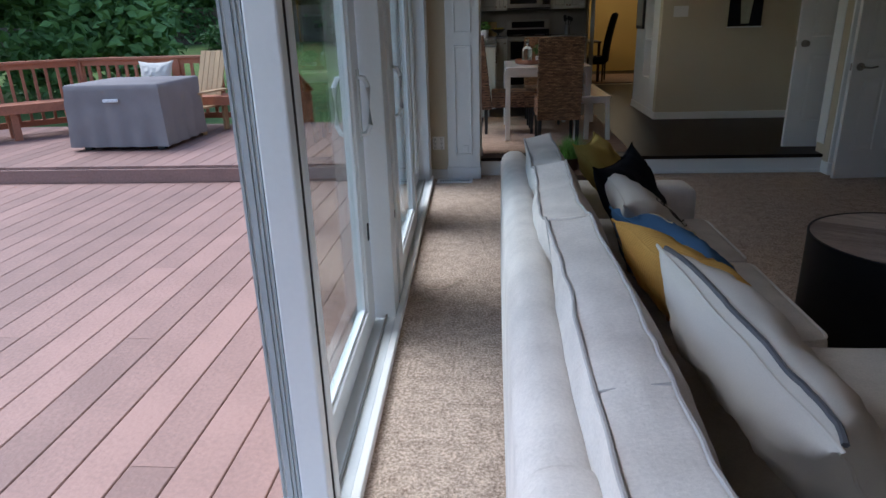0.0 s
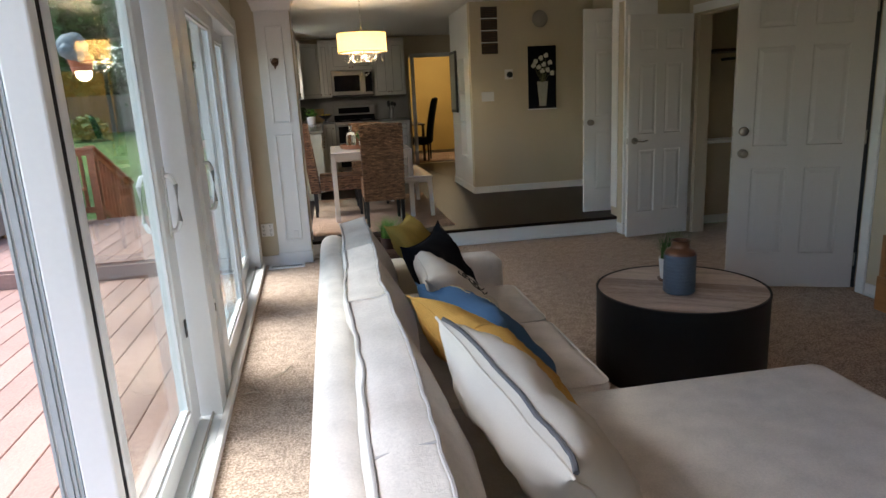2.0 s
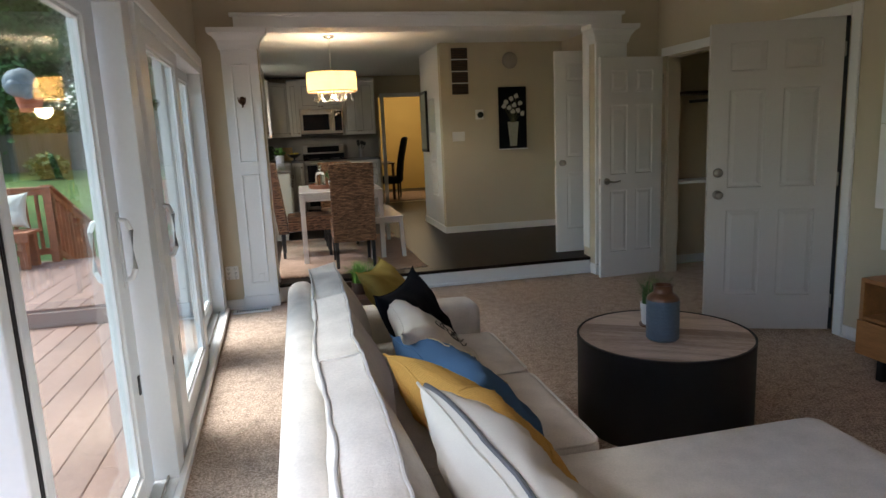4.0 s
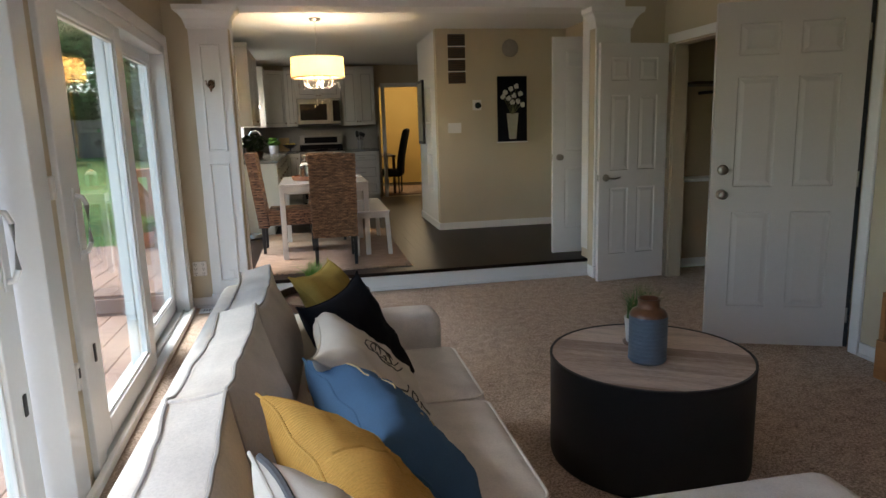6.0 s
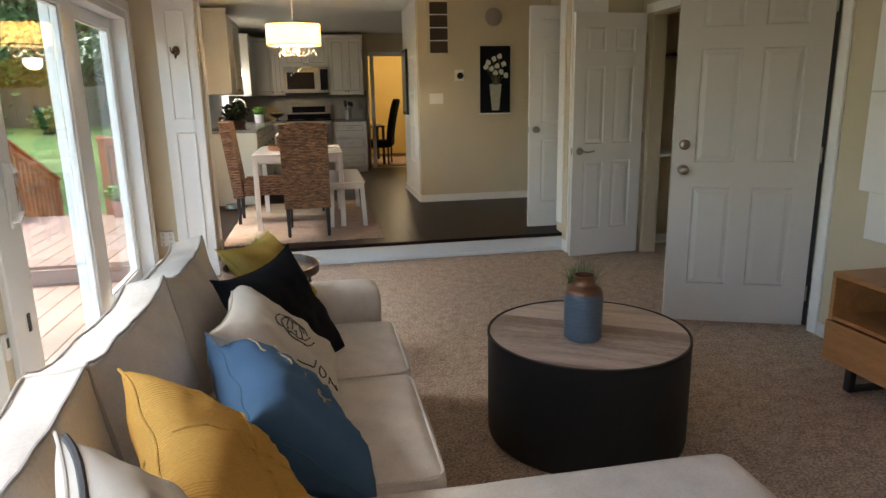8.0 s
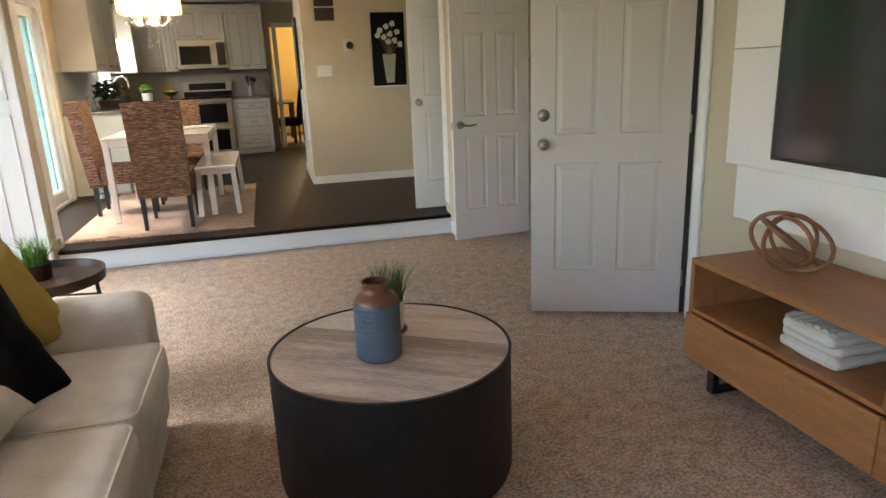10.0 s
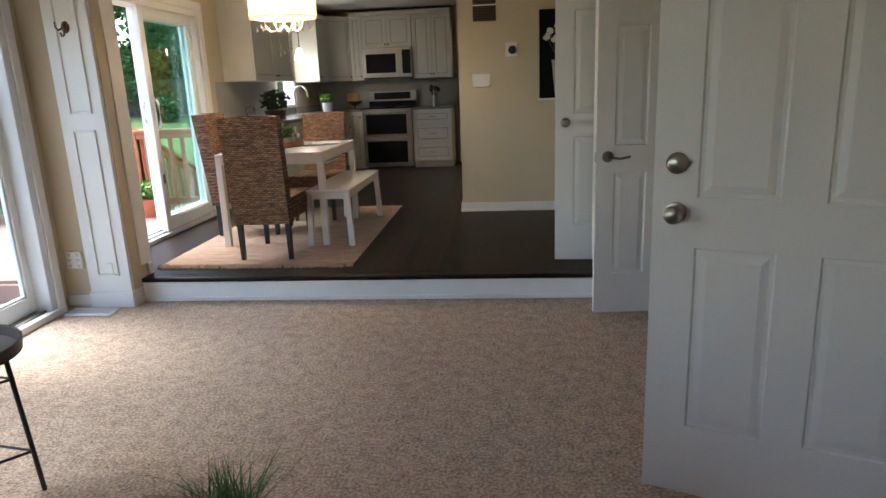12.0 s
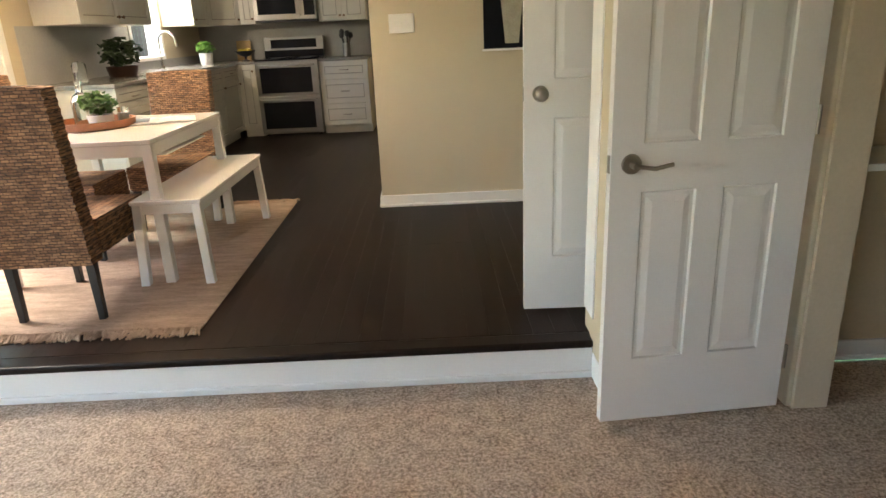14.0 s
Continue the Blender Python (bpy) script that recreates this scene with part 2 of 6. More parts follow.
# dining and kitchen walls
wall_with_openings("wall_dining_east", "y", 4.24, 4.36, 6.14, 8.19, S - 0.1, DCEIL, [], M_WALL, "beige wall of the dining room")
wall_with_openings("wall_thermostat", "x", 8.19, 8.31, 2.615, 4.36, S - 0.1, DCEIL, [], M_WALL, "beige wall with thermostat, vent and flower picture")
wall_with_openings("wall_niche", "y", 2.615, 2.735, 8.31, 9.55, S - 0.1, DCEIL, [(8.62, 9.0, S + 0.45, S + 1.75)], M_WHITE, "white painted side wall with a shelf niche")
wall_with_openings("wall_hall", "x", 9.43, 9.55, 2.735, 5.5, S - 0.1, DCEIL, [], M_WALL, "beige hall wall")
wall_with_openings("wall_kitchen_north", "x", 12.5, 12.62, WL, 5.5, S - 0.1, DCEIL, [(2.36, 3.3, S, S + 2.0)], M_WALL, "kitchen wall with a doorway to a yellow room")
wall_with_openings("wall_hall_east", "y", 5.4, 5.52, 9.55, 16.2, S - 0.1, DCEIL, [], M_WALL, "plain wall closing the hall")
M_YELLOW = mat("mustard_paint", (0.62, 0.43, 0.13), 0.75, 0.05, 2, 150, 0.05)
wall_with_openings("wall_study", "x", 15.6, 15.72, WL, 5.5, S - 0.1, DCEIL, [], M_YELLOW, "mustard yellow wall of the room beyond")
wall_with_openings("wall_study_side", "y", 1.6, 1.72, 12.62, 15.6, S - 0.1, DCEIL, [], M_YELLOW, "mustard yellow side wall of the room beyond")
# closet and porch behind the east wall
M_CLOSET = mat("closet_paint", (0.56, 0.45, 0.31), 0.8, 0.06, 3, 90, 0.05)
bm = bmesh.new()
box(bm, 5.1, 5.2, 4.9, 6.3, 0, CEIL)
box(bm, WR + 0.12, 5.2, 6.05, 6.15, 0, CEIL)
box(bm, WR + 0.12, 5.2, 4.85, 4.95, 0, CEIL)
box(bm, WR + 0.12, 5.2, 4.95, 6.05, 2.4, 2.45)
structure("wall_closet", bm, M_CLOSET, "tan painted inside of the coat closet", "wall")
bm = bmesh.new()
box(bm, 5.1, 5.2, 3.5, 4.85, 0, CEIL)
box(bm, WR + 0.12, 5.2, 3.5, 3.6, 0, CEIL)
box(bm, WR + 0.12, 5.2, 3.6, 4.85, 2.4, 2.45)
structure("wall_entry", bm, M_WALL, "plain wall closing the space behind the entry door", "wall")

# ---- sliding glass doors ----


def door_panel(parent, y0, y1, x0, x1, z0, z1, wa, wb, handle=0, low=0.11, glass=None):
    """One leaf: four white rails round a pane."""
    top = 0.08
    for nm, d in (("stile", (x0, x1, y0, y0 + wa, z0, z1)), ("stile", (x0, x1, y1 - wb, y1, z0, z1))):
        boxpart(nm, d, M_VINYL, parent, bevel=0.006)
    if y1 - y0 < 0.3:
        for k, (xa, xb) in enumerate(((-0.070, -0.064), (-0.056, -0.042), (-0.036, -0.031), (-0.024, -0.020))):
            boxpart("seal_strip", (xa, xb, y0 + 0.012, y0 + 0.0195, z0 + 0.01, z1 - 0.01), M_SEAL, parent, bevel=0)
        # grooves drawn as near-black strips in the slot between the stiles
        for k in range(3):
            yk = y0 + wa + 0.003 + 0.011 * k
            boxpart("groove", (x0 + 0.012, x1 - 0.004, yk, yk + 0.005, z0 + 0.02, z1 - 0.02), M_DARKGAP, parent, bevel=0)
        return
    for nm, d in (("bottom_rail", (x0, x1, y0 + wa, y1 - wb, z0, z0 + low)), ("top_rail", (x0, x1, y0 + wa, y1 - wb, z1 - top, z1))):
        boxpart(nm, d, M_VINYL, parent, bevel=0.006)
    xm = (x0 + x1) / 2
    bead = bmesh.new()
    ya, yb, za, zb = y0 + wa, y1 - wb, z0 + low, z1 - top
    for d in ((ya, ya + 0.014, za, zb), (yb - 0.014, yb, za, zb), (ya + 0.014, yb - 0.014, za, za + 0.014), (ya + 0.014, yb - 0.014, zb - 0.014, zb)):
        box(bead, xm - 0.014, xm + 0.014, *d)
    part("glazing_bead", bead, M_VINYL, parent, bevel=0.003)
    pane = boxpart("pane", (xm - 0.003, xm + 0.003, ya + 0.005, yb - 0.005, za + 0.005, zb - 0.005), glass or M_GLASS, parent, "clear glass pane", bevel=0)
    pane.visible_shadow = False
    if handle:
        yc = y0 + 0.05 if handle < 0 else y1 - 0.06
        for side in (1, -1):
            bm = bmesh.new()
            xs = x1 if side > 0 else x0
            tube(bm, [(xs, yc, 0.9 + z0), (xs + side * 0.03, yc, 0.905 + z0), (xs + side * 0.045, yc, 0.94 + z0), (xs + side * 0.045, yc, 1.1 + z0), (xs + side * 0.03, yc, 1.135 + z0), (xs, yc, 1.14 + z0)], 0.011, 10)
            box(bm, min(xs, xs + side * 0.008), max(xs, xs + side * 0.008), yc - 0.018, yc + 0.018, 0.87 + z0, 1.17 + z0)
            part("pull_handle", bm, M_VINYL, parent, "white D-shaped pull handle", bevel=0.002, smooth=True)
        boxpart("lock", (x1, x1 + 0.006, yc - 0.012, yc + 0.012, z0 + 0.42, z0 + 0.5), M_BLACKM, parent, "small black foot lock", bevel=0.002)


def slider_frame(parent, y0, y1, z0, z1, xin, j0, j1):
    for nm, d in (("jamb", (-0.11, xin, y0, y0 + j0, z0, z1)), ("jamb", (-0.11, xin, y1 - j1, y1, z0, z1)), ("head", (-0.11, xin, y0 + j0, y1 - j1, z1 - 0.06, z1)), ("sill", (-0.12, xin, y0 + j0, y1 - j1, z0, z0 + 0.035))):
        boxpart(nm, d, M_VINYL, parent, bevel=0.005)
    for x in (-0.05, 0.03):
        boxpart("track", (x - 0.004, x + 0.004, y0 + j0, y1 - j1, z0 + 0.035, z0 + 0.05), M_NICKEL, parent, bevel=0)


def unit(name, label, y0, y1, z0, z1, leaves, j0=0.06, j1=0.06, glass=None, turn=None):
    d = thing(name, turn or pose(0, 0, 0), label, "sliding door", kind="structure")
    slider_frame(d, y0, y1, z0, z1, 0.075, j0, j1)
    for a, b, x0, x1, wa, wb, h in leaves:
        lf = new("panel")
        lf.parent = d
        door_panel(lf, a, b, x0, x1, z0 + 0.045, z1 - 0.06, wa, wb, h, 0.11, glass)
    return d


unit("door_1", "white vinyl sliding glass door to the deck, slid open", SL0, 3.0, 0.0, SLZ, ((1.42, 2.82, -0.075, -0.02, 0.13, 0.16, 1), (1.40, 1.53, -0.015, 0.06, 0.05, 0.05, 0)), 0.06, 0.15, turn=WEST)
unit("door_2", "white vinyl sliding glass door to the deck, closed", 3.12, SL1, 0.0, SLZ, ((3.25, 4.44, 0.005, 0.06, 0.15, 0.13, -1), (4.40, 5.68, -0.075, -0.025, 0.45, 0.06, 0)), 0.12, 0.06, turn=WEST)
unit("door_6", "white two-panel sliding glass door of the dining room, standing open", DL0, DL1, S, DLZ, ((7.36, 8.30, -0.075, -0.025, 0.08, 0.08, 0), (7.30, 8.24, 0.005, 0.055, 0.08, 0.08, -1)), 0.06, 0.06, M_GLASS_TEAL)
# casing and the low floor rail
bm = bmesh.new()
box(bm, WL, 0.085, SL0 - 0.09, SL0, 0, SLZ + 0.08)
box(bm, WL, 0.085, SL1, SL1 + 0.07, 0, SLZ + 0.08)
box(bm, WL, 0.085, SL0, SL1, SLZ, SLZ + 0.08)
bmesh.ops.transform(bm, matrix=WEST, verts=bm.verts)
structure("trim_slider", bm, M_WHITE, "white casing round the sliding door", "trim", 0.006)
bm = bmesh.new()
box(bm, 0.075, 0.105, SL0, SL1 + 0.05, 0, 0.045)
bmesh.ops.transform(bm, matrix=WEST, verts=bm.verts)
structure("trim_track", bm, M_WHITE, "low white rail along the sliding door's foot", "trim", 0.006)

bm = bmesh.new()
box(bm, WL, 0.085, DL1, DL1 + 0.08, S, DLZ + 0.08)
box(bm, WL, 0.085, DL0 - 0.08, DL0, S, DLZ + 0.08)
box(bm, WL, 0.085, DL0, DL1, DLZ, DLZ + 0.08)
structure("trim_slider_dining", bm, M_WHITE, "white casing round the dining sliding door", "trim", 0.006)

# ---- columns and beam ----


def pilaster(name, x0, x1, y0, label):
    t = thing(name, pose(0, 0, 0), label, "column", kind="structure")
    w = x1 - x0
    boxpart("shaft", (x0, x1, y0, 6.0, 0.0, 2.25), M_WHITE, t, bevel=0.004)
    for za, zb in ((0.22, 1.18), (1.28, 2.1)):
        bm = bmesh.new()
        f0, f1 = x0 + 0.085, x1 - 0.085
        for d in ((f0 - 0.015, f0, za, zb), (f1, f1 + 0.015, za, zb), (f0, f1, za, za + 0.015), (f0, f1, zb - 0.015, zb)):
            box(bm, d[0], d[1], y0 - 0.012, y0 + 0.001, d[2], d[3])
        part("panel_moulding", bm, M_WHITE, t, bevel=0.004)
    bm = bmesh.new()
    box(bm, x0 - 0.008, x1 + 0.008, y0 - 0.012, 6.0, 0.0, 0.11)
    part("base", bm, M_WHITE, t, bevel=0.006)
    bm = bmesh.new()
    prof = ((0.0, 2.22), (0.012, 2.225), (0.016, 2.25), (0.03, 2.29), (0.06, 2.33), (0.085, 2.345), (0.09, 2.385), (0.0, 2.386))
    rings = [[bm.verts.new(v) for v in ((x0 - e, y0 - e, z), (x1 + e, y0 - e, z), (x1 + e, 6.0, z), (x0 - e, 6.0, z))] for e, z in prof]
    for a, b in zip(rings, rings[1:]):
        for k in range(4):
            bm.faces.new((a[k], a[(k + 1) % 4], b[(k + 1) % 4], b[k]))
    bm.faces.new(rings[0][::-1])
    bm.faces.new(rings[-1])
    part("capital", bm, M_WHITE, t, bevel=0.002)
    return t


pilaster("column", 0.235, 0.53, 5.872, "white panelled pilaster with a moulded capital")
pilaster("column", 3.60, 3.92, 5.872, "white panelled pilaster with a moulded capital behind the closet door")
bm = bmesh.new()
box(bm, 0.36, 3.86, 5.862, 6.16, 2.386, 2.505)
box(bm, 0.33, 3.89, 5.85, 5.9, 2.48, 2.51)
structure("beam", bm, M_WHITE, "white boxed beam over the opening to the dining room", "beam", 0.006)

for x0, x1 in ((0.534, 0.541), (3.589, 3.596)):
    bm = bmesh.new()
    box(bm, x0, x1, 6.002, 6.142, S + 0.0865, 2.386)
    structure("trim_reveal", bm, M_WHITE, "white lining of the opening's side", "trim", 0.001)

# ---- baseboards ----


def baseboard(x0, x1, y0, y1, z):
    bm = bmesh.new()
    box(bm, x0, x1, y0, y1, z, z + 0.085)
    dx, dy = x1 - x0, y1 - y0
    if dx > dy:
        box(bm, x0, x1, y0 - 0.008, y1, z, z + 0.02)
    else:
        box(bm, x0 - 0.008, x1, y0, y1, z, z + 0.02)
    structure("baseboard", bm, M_WHITE, "white painted baseboard", "baseboard", 0.004)


baseboard(2.60, 4.24, 8.175, 8.19, S)
baseboard(2.60, 2.615, 8.19, 9.55, S)
baseboard(WL, 0.225, 5.885, 5.9, 0)
baseboard(WR - 0.015, WR, YB, 3.535, 0)
baseboard(WR + 0.13, 5.1, 6.035, 6.05, 0)
bm = bmesh.new()
box(bm, 0.534, 0.548, 6.08, 6.14, S, S + 0.085)
structure("baseboard", bm, M_WHITE, "white painted baseboard", "baseboard", 0.004)

# ---- panelled doors ----


def leaf(name, w, h, m, label, hinge_far=True, knob="knob", bolt=False, knob_z=0.93, group="", t=0.036, paint=None):
    """A six-panel door: slab, stiles and rails proud of it, six raised fields; x runs from the free edge to the hinge, y is thickness."""
    paint = paint or M_DOORP
    d = thing(name, m, label, "door", group, kind="structure")
    boxpart("slab", (0, w, -t / 2 + 0.006, t / 2 - 0.006, 0, h), paint, d, bevel=0.002)
    st, mid = 0.125 * w / 0.8, 0.11 * w / 0.8
    rows = ((0.24, 0.83), (0.98, 1.62), (1.74, h - 0.12))
    cols = ((st, w / 2 - mid / 2), (w / 2 + mid / 2, w - st))
    for s in (-1, 1):
        ya, yb = sorted((s * (t / 2 - 0.0065), s * t / 2))
        bm = bmesh.new()
        for x0, x1 in ((0, st), (cols[0][1], cols[1][0]), (w - st, w)):
            box(bm, x0, x1, ya, yb, 0, h)
        for z0, z1 in ((0, rows[0][0]), (rows[0][1], rows[1][0]), (rows[1][1], rows[2][0]), (rows[2][1], h)):
            for x0, x1 in cols:
                box(bm, x0, x1, ya, yb, z0, z1)
        part("frame", bm, paint, d, bevel=0.0)
        for z0, z1 in rows:
            for x0, x1 in cols:
                bm = bmesh.new()
                a, b = 0.006, 0.038
                y_in, y_out = s * (t / 2 - 0.0064), s * (t / 2 - 0.0012)
                rect = lambda e, y: [bm.verts.new(v) for v in ((x0 + e, y, z0 + e), (x1 - e, y, z0 + e), (x1 - e, y, z1 - e), (x0 + e, y, z1 - e))]
                r = [rect(0.0, s * t / 2), rect(a, y_in), rect(a * 2.4, y_in), rect(b, y_out)]
                for p, q in zip(r, r[1:]):
                    for k in range(4):
                        bm.faces.new((p[k], p[(k + 1) % 4], q[(k + 1) % 4], q[k]))
                bm.faces.new(r[-1])
                part("panel", bm, paint, d)
        kx = 0.065
        spots = [(knob_z, knob)] + ([(knob_z + 0.148, "bolt")] if bolt else [])
        for z, kind in spots:
            bm = bmesh.new()
            y0 = s * t / 2
            if kind == "bolt":
                prof = ((0.0, 0.024), (0.02, 0.024), (0.028, 0.018), (0.032, 0.006), (0.032, 0.0))
            elif kind == "knob":
                prof = ((0.0, 0.062), (0.012, 0.062), (0.024, 0.056), (0.028, 0.044), (0.022, 0.032), (0.012, 0.026), (0.011, 0.010), (0.031, 0.008), (0.032, 0.0))
            else:
                prof = ((0.0, 0.05), (0.011, 0.05), (0.011, 0.012), (0.03, 0.010), (0.032, 0.0))
            lathe(bm, prof, 24)
            bmesh.ops.transform(bm, matrix=Matrix.Translation((kx, y0, z)) @ Matrix.Rotation(radians(-90 * s), 4, "X"), verts=bm.verts)
            if kind == "lever":
                tube(bm, [(kx, y0 + s * 0.045, z), (kx + 0.03, y0 + s * 0.048, z - 0.004), (kx + 0.06, y0 + s * 0.047, z - 0.009), (kx + 0.095, y0 + s * 0.046, z - 0.002), (kx + 0.115, y0 + s * 0.046, z + 0.001)], 0.007, 8)
            part({"bolt": "deadbolt", "knob": "knob", "lever": "lever_handle"}[kind], bm, M_NICKEL, d, "satin nickel door hardware", smooth=True)
    for z, _ in [(knob_z, 0)] + ([(knob_z + 0.148, 0)] if bolt else []):
        boxpart("latch_plate", (-0.002, 0.004, -0.011, 0.011, z - 0.028, z + 0.028), M_NICKEL, d, bevel=0)
    for z in (0.2, h / 2, h - 0.2):
        bm = bmesh.new()
        rod(bm, (w + 0.004, -t / 2 - 0.004, z - 0.045), (w + 0.004, -t / 2 - 0.004, z + 0.045), 0.006)
        part("hinge", bm, M_NICKEL, d, smooth=True)
    return d


def heading(a, b):
    """Pose at a with x towards b."""
    return pose(a[0], a[1], a[2], 0, 0, math.degrees(math.atan2(b[1] - a[1], b[0] - a[0])))


leaf("door_3", 0.80, 2.04, heading((3.480, 3.944, 0.032), (4.25, 3.628)), "white six-panel entry door standing wide open, with knob and deadbolt", knob="knob", bolt=True, knob_z=0.935, t=0.044, paint=M_DOORP_SHADED)
# near-black strip standing for the shaded gap at the hinge edge
boxpart("hinge_gap_strip", (0.8015, 0.826, -0.019, 0.019, 0.0, 2.04), M_DARKGAP, bpy.data.objects["door_3"], "black strip for the dark hinge gap", bevel=0)
leaf("door_4", 0.655, 2.05, heading((3.537, 5.664, 0.022), (4.185, 5.715)), "white six-panel closet door with a curved lever, standing open", knob="lever", knob_z=0.92)
leaf("door_5", 0.76, 2.03, heading((3.362, 6.313, S + 0.012), (4.10, 6.29)), "white panelled door with a round knob, open against the column", knob="knob", knob_z=0.925)
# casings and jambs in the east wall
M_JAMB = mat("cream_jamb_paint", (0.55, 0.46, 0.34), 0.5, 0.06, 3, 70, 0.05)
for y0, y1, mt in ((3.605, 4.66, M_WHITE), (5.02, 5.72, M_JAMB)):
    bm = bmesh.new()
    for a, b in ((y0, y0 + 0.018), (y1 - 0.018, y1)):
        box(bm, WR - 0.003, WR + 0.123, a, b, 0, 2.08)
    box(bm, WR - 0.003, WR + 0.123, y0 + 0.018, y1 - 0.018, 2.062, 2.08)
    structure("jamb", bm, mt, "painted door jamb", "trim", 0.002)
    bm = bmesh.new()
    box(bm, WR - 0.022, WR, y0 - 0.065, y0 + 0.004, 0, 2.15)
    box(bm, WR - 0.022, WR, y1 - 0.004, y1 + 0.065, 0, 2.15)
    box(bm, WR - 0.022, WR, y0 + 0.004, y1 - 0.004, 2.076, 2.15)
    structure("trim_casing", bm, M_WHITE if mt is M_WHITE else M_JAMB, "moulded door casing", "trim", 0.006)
# the white head of the closet's casing
bm = bmesh.new()
box(bm, WR - 0.028, WR - 0.022, 4.95, 5.79, 2.076, 2.152)
structure("trim_head", bm, M_WHITE, "white head casing over the closet", "trim", 0.002)

w2 = thing("window_1", pose(0, 0, 0), "white framed window over the kitchen sink", "window", kind="structure")
for nm, d in (("window_frame", (-0.1, WL + 0.015, 10.45, 10.51, 1.16, 2.2)), ("window_frame", (-0.1, WL + 0.015, 11.22, 11.28, 1.16, 2.2)), ("window_frame", (-0.1, WL + 0.015, 10.51, 11.22, 2.14, 2.2)), ("window_sill", (-0.1, WL + 0.03, 10.51, 11.22, 1.16, 1.2)), ("mullion", (-0.07, -0.03, 10.51, 11.22, 1.66, 1.70))):
    boxpart(nm, d, M_WHITE, w2)

# ---- soft things ----


def soft_box(bm, x0, x1, y0, y1, z0, z1, r=0.05, n=14, puff=0.0, seed=0, wr=0.004, m=None, pull=0.0):
    """An upholstered block: rounded edges, faces that swell by puff, slight unevenness."""
    c = Vector(((x0 + x1) / 2, (y0 + y1) / 2, (z0 + z1) / 2))
    h = Vector(((x1 - x0) / 2, (y1 - y0) / 2, (z1 - z0) / 2))
    g = bmesh.ops.create_cube(bm, size=2)
    fs = list({f for v in g["verts"] for f in v.link_faces})
    es = list({e for f in fs for e in f.edges})
    got = bmesh.ops.subdivide_edges(bm, edges=es, cuts=n, use_grid_fill=True)
    for v in [v for v in bm.verts if not v.tag]:
        p = Vector([math.copysign(1 - (1 - min(1, abs(c_))) ** 1.7, c_) for c_ in v.co])
        q = Vector((p.x * h.x, p.y * h.y, p.z * h.z))
        core = Vector([max(-h[i] + r, min(h[i] - r, q[i])) for i in range(3)])
        d = q - core
        if d.length > 1e-9:
            q = core + d.normalized() * r
        for i in range(3):
            a, b = (i + 1) % 3, (i + 2) % 3
            k = (1 - p[a] ** 2) * (1 - p[b] ** 2)
            if abs(p[i]) > 0.999:
                q[i] += (puff if isinstance(puff, float) else puff[2 * i + (p[i] > 0)]) * k * math.copysign(1, p[i])
        k = noise.noise(q * 6 + Vector((seed * 7.3, seed, 2))) + 0.5 * noise.noise(q * 15 + Vector((seed, 3, 1))) + 0.3 * noise.noise(q * 34 + Vector((seed, 9, 4)))
        q += q.normalized() * wr * k
        v.co = (m @ (c + q)) if m else c + q
        v.tag = True


def piping_loop(x0, x1, y0, y1, z, r=0.045, n=6):
    """A rounded rectangle of points in the level plane z."""
    out = []
    for cx, cy, a0 in ((x1 - r, y1 - r, 0), (x0 + r, y1 - r, 90), (x0 + r, y0 + r, 180), (x1 - r, y0 + r, 270)):
        for k in range(n + 1):
            a = radians(a0 + 90 * k / n)
            out.append((cx + r * math.cos(a), cy + r * math.sin(a), z))
    return out


